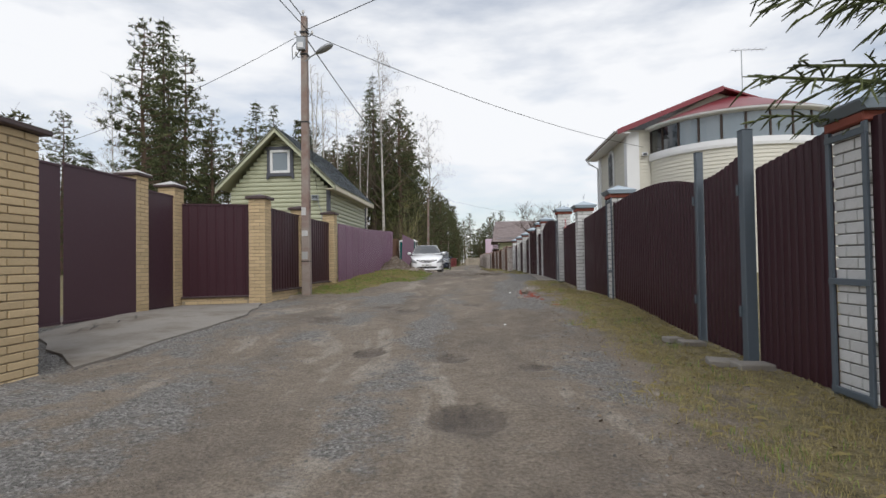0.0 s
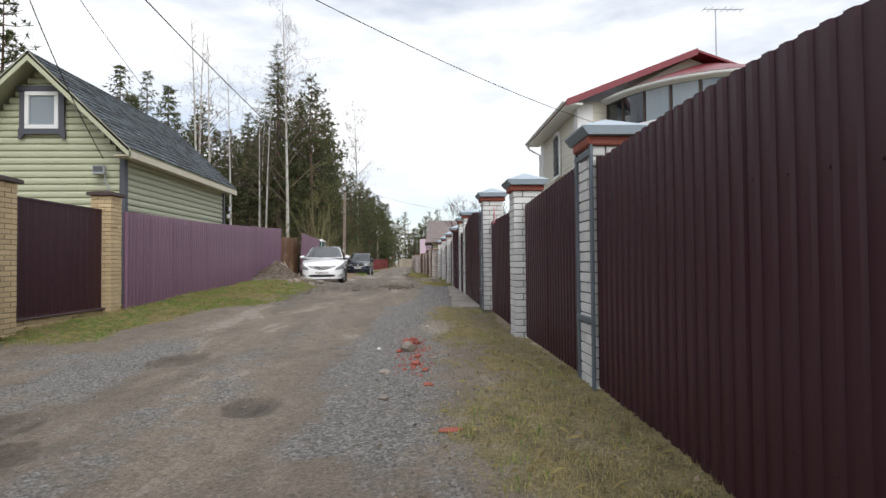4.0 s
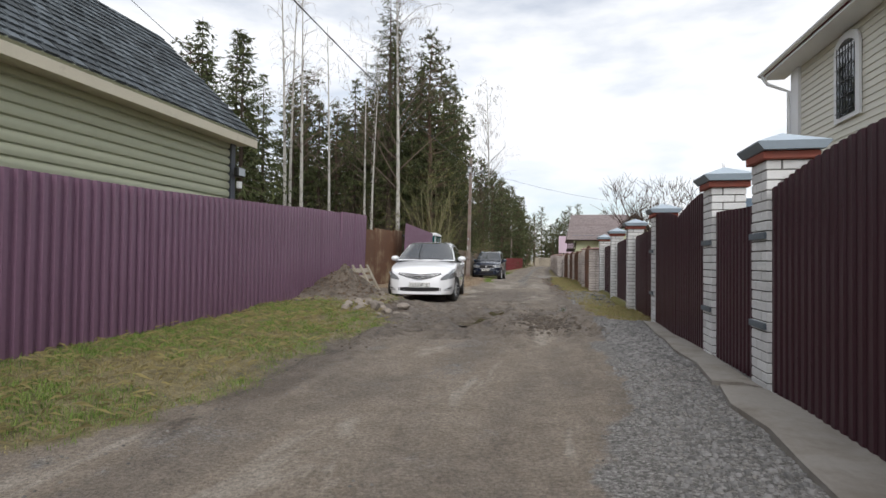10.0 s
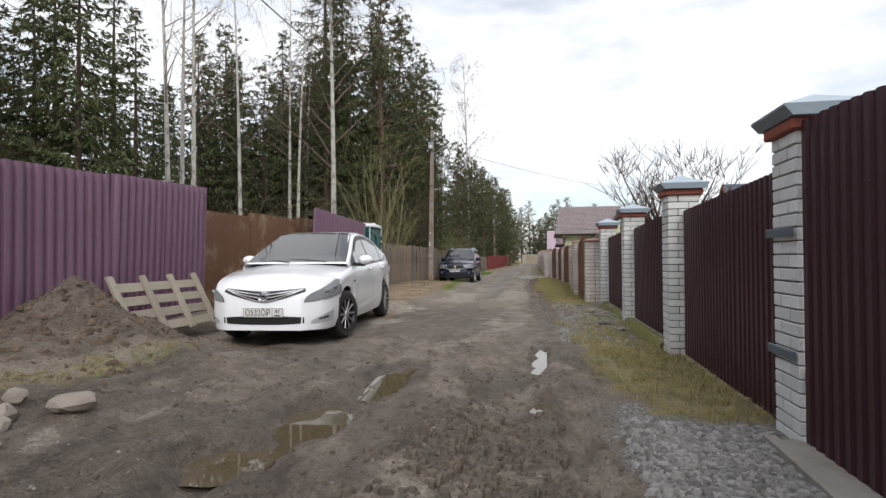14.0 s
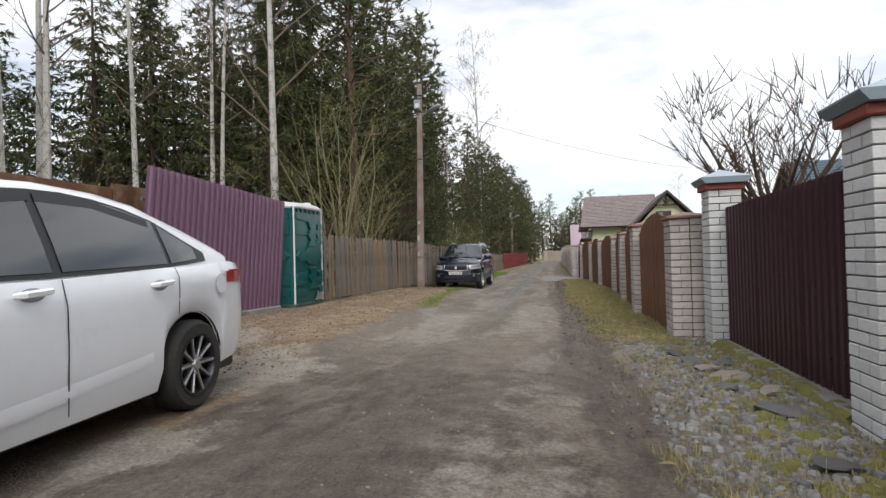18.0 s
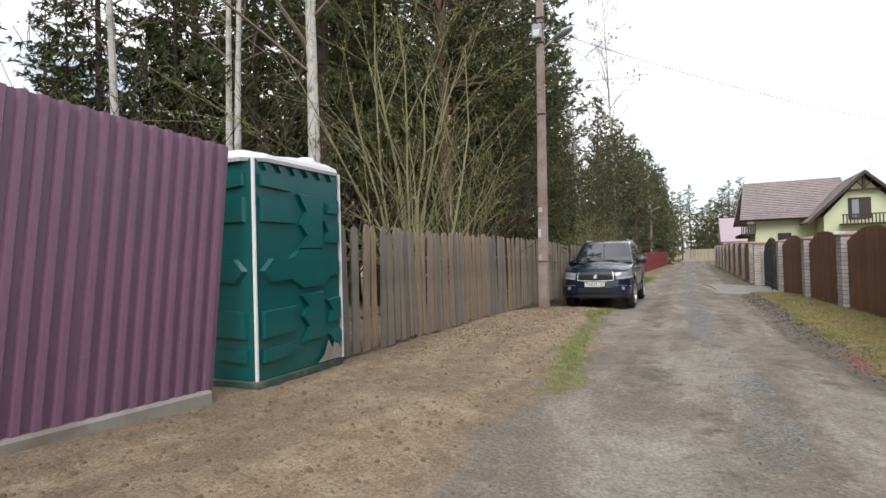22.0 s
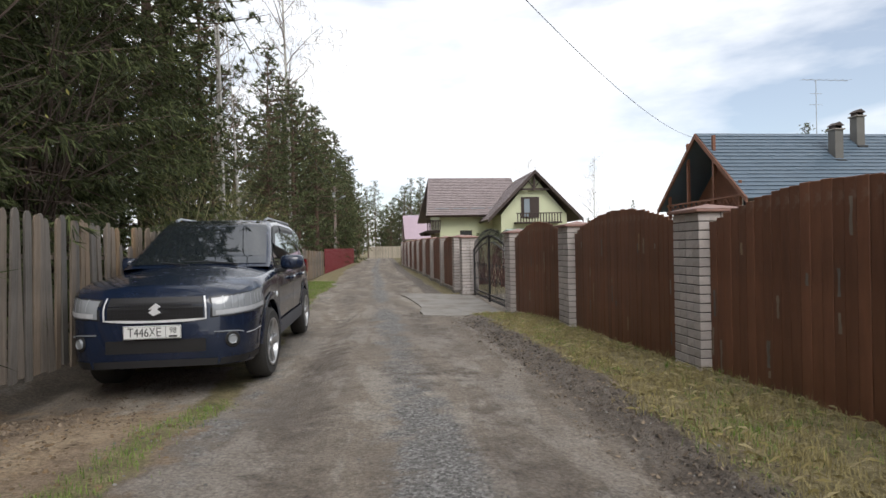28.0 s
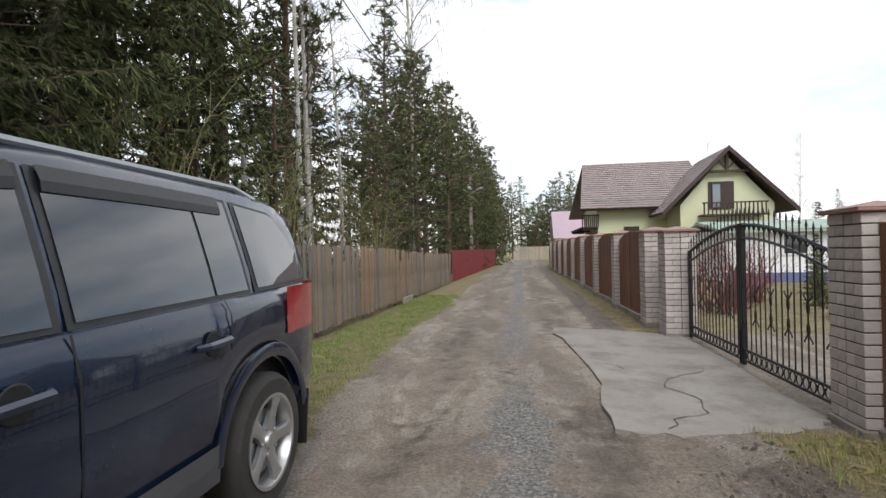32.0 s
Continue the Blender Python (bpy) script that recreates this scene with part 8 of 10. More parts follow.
    part("grille", S.wrap(-37, 37, g_lo, g_hi, 0.004, 28), BLACK_TRIM, t, "black front grille with chrome bars")
    for k, th in ((0.04, 0.012), (0.34, 0.014), (0.62, 0.014), (0.92, 0.012)):
        e = 37 - 6 * (1 - k) ** 2
        part("grille_bar", S.wrap(-e, e, lambda f: g_lo(f) + (g_hi(f) - g_lo(f)) * k, lambda f: g_lo(f) + (g_hi(f) - g_lo(f)) * k + th * (0.45 + 0.55 * (1 - abs(2 * f - 1))), 0.012, 28, rows=2), SATIN_CHROME, t)
    part("badge", Geo().lathe([(0.036, -0.006), (0.045, -0.012), (0.052, 0.0), (0.036, 0.0)], 24, axis="y").cbox(-0.026, -0.008, -0.03, -0.014, 0.0, 0.03, 0.003).cbox(0.014, -0.008, -0.03, 0.026, 0.0, 0.03, 0.003).cbox(-0.018, -0.008, -0.006, 0.018, 0.0, 0.006, 0.002), CHROME, t, "oval chrome badge", pose(0, -0.02, 0.588) @ Matrix.Diagonal((1.35, 1, 0.85, 1)))
    part("lower_intake", S.wrap(-35, 35, lambda f: 0.262 + 0.02 * abs(2 * f - 1) ** 3, lambda f: 0.375 - 0.025 * abs(2 * f - 1), 0.005, 20), BLACK_TRIM, t, "black lower intake")
    part("bumper_lip", S.wrap(-62, 62, lambda f: 0.195, lambda f: 0.24, 0.014, 26).mesh("lip", "all"), CAR_WHITE, t)
    number_plate(t, pose(0, -0.02, 0.408), "О532ОР", "47")
    part("wiper", Geo().tube([(0.45, 1.06, 1.0), (0.1, 1.12, 1.025), (-0.2, 1.14, 1.03)], 0.009, 5), BLACK_TRIM, t)
    part("wiper", Geo().tube([(-0.1, 1.04, 0.995), (-0.4, 1.12, 1.02), (-0.6, 1.15, 1.02)], 0.009, 5), BLACK_TRIM, t)
    part("fuel_flap", Geo().lathe([(0.0745, 0.001), (0.0755, 0.0), (0.0735, 0.0015)], 24, axis="x"), LAMP_GREY, t, at=pose(0.851, 3.72, 0.86))
    part("fuel_flap_lid", Geo().lathe([(0.0, 0.0015), (0.072, 0.0015), (0.0745, 0.0)], 24, axis="x"), CAR_WHITE, t, at=pose(0.851, 3.72, 0.86))
    part("side_badge", Geo().box(0.852, 1.1, 0.72, 0.856, 1.2, 0.74), CHROME, t)
    return t


def blue_suv(at):
    t = thing("blue_suv", "dusty dark blue off-road car parked against the wooden fence", "car", at)
    S = CarShape(4.3,
                 [(0, .60), (.04, .70), (.1, .78), (.2, .85), (.45, .89), (1.0, .895), (3.6, .895), (4.05, .86), (4.22, .8), (4.3, .7)],
                 [(0, .80), (.05, .88), (.15, .94), (.5, 1.0), (1.1, 1.055), (2.3, 1.075), (3.6, 1.11), (4.2, 1.12), (4.3, 1.05)],
                 [(0, .83), (.04, .92), (.1, .985), (.4, 1.05), (1.1, 1.13), (2.4, 1.12), (4.2, 1.14), (4.3, 1.07)],
                 [(0, .30), (.3, .28), (1.3, .32), (3.0, .32), (4.0, .36), (4.3, .42)],
                 [(.82, .345, .43), (3.46, .345, .43)],
                 [(1.08, 1.1), (1.25, 1.2), (1.78, 1.575), (1.95, 1.635), (2.5, 1.67), (3.5, 1.655), (3.95, 1.62), (4.08, 1.56), (4.28, 1.12)],
                 [(0, .6)], [(1.0, 1.03), (2.3, 1.06), (4.3, 1.1)])
    S.cw_mid, S.roof_top = 0.64, 1.655
    part("body", S.body().mesh("body", "all"), CAR_BLUE, t)
    t.children[-1].data.set_sharp_from_angle(angle=radians(42))
    part("cabin", S.cabin().mesh("cabin", "all"), CAR_BLUE, t)
    part("underbody", Geo().cbox(-0.76, 0.25, 0.26, 0.76, 4.1, 0.8, 0.02), BLACK_TRIM, t, "black underbody")
    part("windscreen", Geo().grid(S.pane(1.13, 1.9, 0.94)).mesh("windscreen", "all"), CAR_GLASS, t)
    part("rear_window", Geo().grid(S.screen(4.24, 4.07, 1.17, 1.56, 0.1)).mesh("rear_window", "all"), CAR_GLASS, t)
    lowt = [(1.2, 1.09), (2.3, 1.105), (3.4, 1.13), (4.2, 1.15)]
    high = [(1.25, 1.12), (1.45, 1.26), (1.9, 1.535), (2.1, 1.57), (2.5, 1.58), (3.4, 1.565), (3.85, 1.53), (4.1, 1.25), (4.2, 1.16)]
    for side in (1, -1):
        for a, b in ((1.42, 2.28), (2.36, 3.08), (3.1, 3.36), (3.46, 4.1)):
            part("window_surround", mirrored(S.side_window([(q, z - 0.02) for q, z in lowt], [(q, z + 0.015) for q, z in high], a - 0.03, b + 0.03, 0.004), side).mesh("surround", "all"), BLACK_TRIM, t, "black window surround")
            part("side_window", mirrored(S.side_window(lowt, high, a, b, 0.009), side).mesh("pane", "all"), CAR_GLASS, t)
        for pts in (((1.6, 1.36), (1.92, 1.545), (2.28, 1.585)), ((2.36, 1.585), (2.8, 1.583), (3.3, 1.575))):
            rows = [[(side * (S.cabin_x(s, z) + o), s, z + dz) for o, dz in ((0.012, 0.01), (0.04, -0.04), (0.045, -0.075), (0.036, -0.08))] for s, z in pts]
            part("wind_deflector", Geo().grid(rows), BLACK_TRIM, t, "dark smoked window deflector")
        rows = [[(0.15 * w2 * math.copysign(abs(math.cos(b2)) ** 0.5, math.cos(b2)), d, 0.085 * w3 * math.copysign(abs(math.sin(b2)) ** 0.6, math.sin(b2))) for b2 in [2 * math.pi * k / 20 for k in range(20)]] for d, w2, w3 in ((-0.085, 0.3, 0.25), (-0.08, 0.7, 0.65), (-0.055, 0.93, 0.92), (0.0, 1.0, 1.0), (0.06, 0.97, 0.95))]
        m = part("door_mirror", Geo().grid(rows, True).mesh("mirror", "all"), CAR_BLUE, t, "dark blue door mirror", pose(side * 1.02, 1.5, 1.13))
        part("mirror_cap", Geo().lathe([(0.0, -0.09), (0.045, -0.085)], 16, axis="y"), CAR_BLUE, m, smooth="all")
        part("mirror_glass", Geo().cbox(-0.12, 0.06, -0.065, 0.12, 0.064, 0.065, 0.002), CHROME, m)
        part("mirror_arm", Geo().cbox(-0.09, -0.04, -0.05, 0.05, 0.04, 0.0, 0.012), BLACK_TRIM, m, at=pose(-side * 0.12, 0.0, -0.06))
        for s in (1.3, 2.32, 3.12):
            z1 = S.lin(S.SH, s)
            z0 = 0.4 if s < 3 else 0.8
            part("door_seam", mirrored([[(S.w(s + ds) * k + 0.003, s + ds, z) for ds in (-0.005, 0.005)] for k, z in ((0.99, z0), (1.0, 0.5 * (z0 + z1)), (0.995, z0 * 0.2 + z1 * 0.8), (0.955, z1))], side), INK, t)
        for s in (2.12, 2.98):
            # flat black disc in place of the shaded cup behind the handle
            part("handle_recess", Geo().lathe([(0.0, 0.003), (0.05, 0.003), (0.055, 0.0)], 18, axis="x"), INK, t, at=pose(side * S.w(s), s, 0.93))
            part("door_handle", Geo().tube([(side * (S.w(s) + 0.0), s - 0.11, 0.925), (side * (S.w(s) + 0.04), s - 0.08, 0.93), (side * (S.w(s) + 0.04), s + 0.07, 0.935), (side * (S.w(s) + 0.0), s + 0.1, 0.935)], [0.014, 0.018, 0.018, 0.014], 6), CAR_BLUE, t)
        part("side_cladding", mirrored(S.side_strip(1.27, 3.0, lambda s: S.low(s) + 0.02, lambda s: 0.5, 0.012), side), CAR_DUSTY, t, "dusty lower door cladding")
        for c in (0.82, 3.46):
            arch = []
            for a in np.linspace(0.12, math.pi - 0.12, 20):
                s = c + 0.43 * math.cos(a)
                z = 0.345 + 0.43 * math.sin(a)
                s2, z2 = c + 0.5 * math.cos(a), 0.345 + 0.5 * math.sin(a)
                arch.append([(side * (S.w(s) * 0.99 + 0.012), s, z), (side * (S.w(s) * 0.995 + 0.026), (s + s2) / 2, (z + z2) / 2), (side * (S.w(s2) + 0.004), s2, z2)])
            part("wheel_arch", Geo().grid(arch).mesh("arch", "all"), CAR_BLUE, t)
            part("wheel_well", Geo().grid([[(side * (0.8 + o), c + 0.44 * math.cos(q), 0.345 + 0.44 * math.sin(q)) for q in [math.pi * k / 20 for k in range(21)]] for o in (-0.3, 0.02)]), BLACK_TRIM, t)
            part("mud_flap", Geo().cbox(-0.1, -0.006, -0.16, 0.1, 0.006, 0.16, 0.004), BLACK_TRIM, t, at=pose(side * 0.8, c + 0.45, 0.33, -8, 0, 0))
        lo, hi = lambda f: 0.715 + 0.035 * f, lambda f: 0.885 + 0.04 * f - 0.02 * (1 - f)
        part("headlight_rim", S.wrap(side * 33.5, side * 73, lambda f: lo(f) - 0.012, lambda f: hi(f) + 0.01, 0.002, 16).mesh("rim", "all"), BLACK_TRIM, t)
        hl = part("headlight", S.wrap(side * 34.5, side * 72, lo, hi, 0.008, 16).mesh("headlight", "all"), LENS_CLEAR, t, "clear rectangular headlight")
        for q in (40, 44, 51, 55, 59, 63, 67):
            part("lens_rib", S.wrap(side * q, side * (q + 0.5), lambda f: lo(0.5) + 0.05, lambda f: hi(0.5) - 0.012, 0.0105, 2, rows=4), LAMP_GREY, hl)
        part("lamp_strip", S.wrap(side * 36, side * 70, lambda f: lo(f) + 0.008, lambda f: lo(f) + 0.045, 0.012, 12, rows=3), FOG_SILVER, hl)
        part("lamp_divider", S.wrap(side * 47.5, side * 48.3, lambda f: lo(0.4) + 0.045, lambda f: hi(0.4), 0.012, 3, rows=3), LAMP_GREY, hl)
        fg = part("fog_lamp", Geo().lathe([(0.0, -0.012), (0.03, -0.012), (0.038, -0.018), (0.044, 0.0)], 16, axis="y"), LENS_CLEAR, t, at=pose(*S.skin(math.radians(side * 44), 0.51, 0.006), 0, 0, side * 28))
        part("fog_recess", Geo().lathe([(0.0, 0.004), (0.062, 0.0), (0.07, 0.006)], 18, axis="y"), BLACK_TRIM, fg)
        part("fog_trim", S.wrap(side * 35, side * 50, lambda f: 0.578 - 0.02 * f ** 4, lambda f: 0.588 - 0.02 * f ** 4, 0.008, 10, rows=2), LAMP_GREY, t)
        part("tail_lamp", S.nose_patch(side * 0.66, side * 0.89, lambda x: 0.86, lambda x: 1.12, 0.014, 10, True).mesh("tail", "all"), TAIL_RED, t, "red tail lamp")
        part("turn_lamp", Geo().lathe([(0.0, 0.012), (0.025, 0.009), (0.032, 0.0)], 14, axis="x"), PLASTIC_WHITE, t, at=pose(side * S.w(1.12), 1.12, 0.8) @ Matrix.Diagonal((side, 1.5, 1, 1)))
        part("roof_rail", Geo().tube([(side * 0.58, 1.95, 1.64), (side * 0.59, 2.12, 1.672), (side * 0.59, 3.6, 1.672), (side * 0.57, 3.85, 1.63)], 0.016, 6), LAMP_GREY, t, "grey roof rail")
        wheel(t, side * 0.79, 0.82, 0.345, 0.225, side, 5, ALLOY, ALLOY, -3.0)
        wheel(t, side * 0.79, 3.46, 0.345, 0.225, side, 5, ALLOY, ALLOY, 0.0)
    part("grille", S.wrap(-30, 30, lambda f: 0.695 + 0.01 * abs(2 * f - 1), lambda f: 0.885, 0.004, 20), BLACK_TRIM, t, "black mesh grille")
    for z0 in (0.725, 0.755, 0.785, 0.815, 0.845):
        part("grille_bar", S.wrap(-29, 29, lambda f: z0, lambda f: z0 + 0.006, 0.008, 16, rows=2), DARK_ALLOY, t)
    for q in range(-14, 15):
        part("grille_bar", S.wrap(2 * q - 0.18, 2 * q + 0.18, lambda f: 0.715, lambda f: 0.88, 0.007, 2, rows=4), DARK_ALLOY, t)
    part("grille_surround", S.wrap(-31, 31, lambda f: 0.672 + 0.02 * abs(2 * f - 1) ** 4, lambda f: 0.69 + 0.012 * abs(2 * f - 1), 0.014, 20, rows=3), SATIN_CHROME, t, "chrome grille surround")
    for sd in (1, -1):
        part("grille_surround", S.wrap(sd * 30.6, sd * 31.5, lambda f: 0.69, lambda f: 0.885, 0.014, 4), SATIN_CHROME, t, "chrome grille upright")
    part("badge", Geo().prism([(-0.055, 0.0), (0.01, 0.05), (0.055, 0.02), (0.02, 0.0), (0.055, -0.03), (-0.01, -0.055), (-0.055, -0.025), (-0.02, -0.0)], -0.012, 0.0), SATIN_CHROME, t, "chrome badge", pose(0, -0.016, 0.79))
    part("lower_bumper", S.wrap(-68, 68, lambda f: 0.30, lambda f: 0.36, 0.008, 26).mesh("lower_bumper", "all"), BLACK_TRIM, t, "black lower bumper lip")
    part("lower_intake", S.wrap(-31, 31, lambda f: 0.42, lambda f: 0.53, 0.004, 16), BLACK_TRIM, t)
    for sd in (1, -1):
        part("bumper_trim", S.wrap(sd * 52, sd * 70, lambda f: 0.545 + 0.02 * f, lambda f: 0.553 + 0.02 * f, 0.006, 8, rows=2), SATIN_CHROME, t)
    number_plate(t, pose(-0.02, -0.03, 0.6), "Т446ХЕ", "98")
    part("wiper", Geo().tube([(0.45, 1.1, 1.13), (0.1, 1.16, 1.155), (-0.2, 1.18, 1.16)], 0.01, 5), BLACK_TRIM, t)
    part("wiper", Geo().tube([(-0.1, 1.08, 1.125), (-0.4, 1.16, 1.15), (-0.62, 1.19, 1.15)], 0.01, 5), BLACK_TRIM, t)
    part("spare_wheel", Geo().lathe([(0.0, 0.22), (0.26, 0.22), (0.33, 0.18), (0.34, 0.05), (0.3, 0.0)], 28, axis="y"), CAR_BLUE, t, "covered spare wheel", pose(-0.1, 4.28, 0.95), "all")
    return t



white_sedan(pose(-2.62, 25.2, 0.13, -0.2, 0, 6.0) @ Matrix.Diagonal((1.07, 1.205, 1.15, 1)))
blue_suv(pose(-3.63, 47.3, -0.11, 0, 0, 1.1) @ Matrix.Diagonal((1.04, 1.27, 1.18, 1)))

# ---- green cabin ----
def toilet_cabin(at):
    t = thing("portable_toilet", "dark green moulded plastic portable toilet cabin with white roof", "toilet cabin", at)
    W, D, H = 1.24, 1.16, 2.02
    part("base_pallet", Geo().cbox(-0.012, -0.012, 0, D + 0.012, W + 0.012, 0.08, 0.015), TOILET_BASE, t, "dirty green base skid")

    def relief(parent, poly, out=0.038):
        """A raised panel on the lane side (local -x face), polygon in y, z."""
        a = [(-0.001, y, z) for y, z in poly]
        cy, cz = sum(p[0] for p in poly) / len(poly), sum(p[1] for p in poly) / len(poly)
        b = [(-out, cy + (y - cy) * 0.95, cz + (z - cz) * 0.93) for y, z in poly]
        n = len(poly)
        g = Geo().add(a + b, [tuple(range(n, 2 * n))] + [(i, (i + 1) % n, n + (i + 1) % n, n + i) for i in range(n)])
        part("raised_panel", g, TOILET_GREEN, parent)
    outline = [
        [(.05, .04), (.36, .06), (.36, .11), (.05, .1)],
        [(.05, .15), (.42, .15), (.34, .21), (.42, .27), (.05, .27)],
        [(.45, .11), (.74, .11), (.74, .4), (.44, .4), (.54, .33), (.46, .27), (.54, .2)],
        [(.82, .14), (.96, .12), (.96, .2), (.8, .2)],
        [(.76, .24), (.96, .24), (.96, .36), (.74, .36), (.81, .3)],
        [(.04, .5), (.14, .44), (.34, .44), (.46, .39), (.74, .39), (.82, .44), (.96, .44), (.96, .54), (.84, .54), (.74, .6), (.48, .6), (.34, .55), (.13, .56)],
        [(.05, .69), (.42, .68), (.36, .74), (.4, .81), (.05, .82)],
        [(.46, .63), (.74, .62), (.74, .87), (.46, .88), (.55, .8), (.47, .74), (.55, .69)],
        [(.78, .67), (.96, .66), (.96, .79), (.79, .8), (.85, .73)],
        [(.05, .87), (.36, .86), (.32, .92), (.05, .93)],
        [(.8, .86), (.96, .84), (.96, .92), (.87, .92)],
    ]
    shapes = [[(u * 1.24, (1 - v) * 1.92) for u, v in s] for s in outline]
    face = part("front_panel", Geo().cbox(0, 0.03, 0.08, 0.03, W - 0.03, H, 0.008), TOILET_GREEN, t)
    for s in shapes:
        relief(face, [((1.24 - y) * (W / 1.24), 0.1 + z * (H - 0.16) / 1.92) for y, z in s])
    side = part("side_panel", Geo().cbox(0.03, 0.0, 0.08, D, 0.03, H, 0.008), TOILET_GREEN, t)
    for s in shapes:
        poly = [(0.03 + y * (D / 1.24), 0.1 + z * (H - 0.16) / 1.92) for y, z in s]
        cy, cz = sum(p[0] for p in poly) / len(poly), sum(p[1] for p in poly) / len(poly)
        n = len(poly)
        g = Geo().add([(x, 0.001, z) for x, z in poly] + [(cy + (x - cy) * 0.93, -0.03, cz + (z - cz) * 0.93) for x, z in poly],
                      [tuple(range(n, 2 * n))] + [(i, (i + 1) % n, n + (i + 1) % n, n + i) for i in range(n)])
        part("raised_panel", g, TOILET_GREEN, side)
    far_side = part("side_panel", Geo().cbox(0.03, W - 0.03, 0.08, D, W, H, 0.008), TOILET_GREEN, t)
    for s in shapes:
        poly = [(0.03 + y * (D / 1.24), 0.1 + z * (H - 0.16) / 1.92) for y, z in s]
        cy, cz = sum(p[0] for p in poly) / len(poly), sum(p[1] for p in poly) / len(poly)
        n = len(poly)
        g = Geo().add([(x, W - 0.001, z) for x, z in poly] + [(cy + (x - cy) * 0.93, W + 0.03, cz + (z - cz) * 0.93) for x, z in poly],
                      [tuple(range(n, 2 * n))] + [(i, (i + 1) % n, n + (i + 1) % n, n + i) for i in range(n)])
        part("raised_panel", g, TOILET_GREEN, far_side)
    part("back_panel", Geo().cbox(D - 0.03, 0.03, 0.08, D, W - 0.03, H, 0.008), TOILET_GREEN, t)
    for x, y in ((0, 0), (0, W), (D, 0), (D, W)):
        part("corner_trim", Geo().cbox(x - 0.016, y - 0.014, 0.08, x + 0.014, y + 0.014, H, 0.006), PLASTIC_WHITE, t, "white corner trim")
    # roof with rolled rim, corner bosses and vent stack
    rows = []
    for inset, z in ((-0.045, H - 0.03), (-0.06, H), (-0.05, H + 0.035), (0.02, H + 0.07), (0.18, H + 0.11), (0.42, H + 0.14)):
        n = 24
        ring = []
        for i in range(n):
            a = 2 * math.pi * (i + 0.5) / n
            k = 1 / max(abs(math.cos(a)), abs(math.sin(a)))
            ring.append((D / 2 + math.cos(a) * k * (D / 2 - inset) * (1 if k < 1.3 else 0.985), W / 2 + math.sin(a) * k * (W / 2 - inset), z + (0.02 * math.sin(a * 4) if inset > 0 else 0)))
        rows.append(ring)
    g = Geo().grid(rows, True)
    g.f.append(tuple(range(len(g.v) - 24, len(g.v))))
    part("roof", g.mesh("roof", True), PLASTIC_WHITE, t, "white moulded roof")
    part("vent_boss", Geo().lathe([(0.1, 0), (0.1, 0.07), (0.08, 0.1), (0.0, 0.11)], 14), PLASTIC_WHITE, t, at=pose(0.2, 0.28, H + 0.05))
    part("patch", Geo().prism([(0.44, 0.1), (0.06, 0.1), (0.08, 0.19), (0.16, 0.33), (0.2, 0.2), (0.27, 0.3), (0.34, 0.17)], -0.036, -0.03, "x"), CONCRETE, t, "bare scraped patch")
    for k in range(6):
        part("vent_tooth", Geo().prism([(0.1 + 0.19 * k, H - 0.04), (0.2 + 0.19 * k, H - 0.04), (0.15 + 0.19 * k, H - 0.1)], -0.03, -0.002, "x"), TOILET_GREEN, t)
    return t


# the lane face looks east: local -x turned to world +x, local y kept along the lane
toilet_cabin(pose(-4.47, 36.66, 0.34, 0, 0, 180))


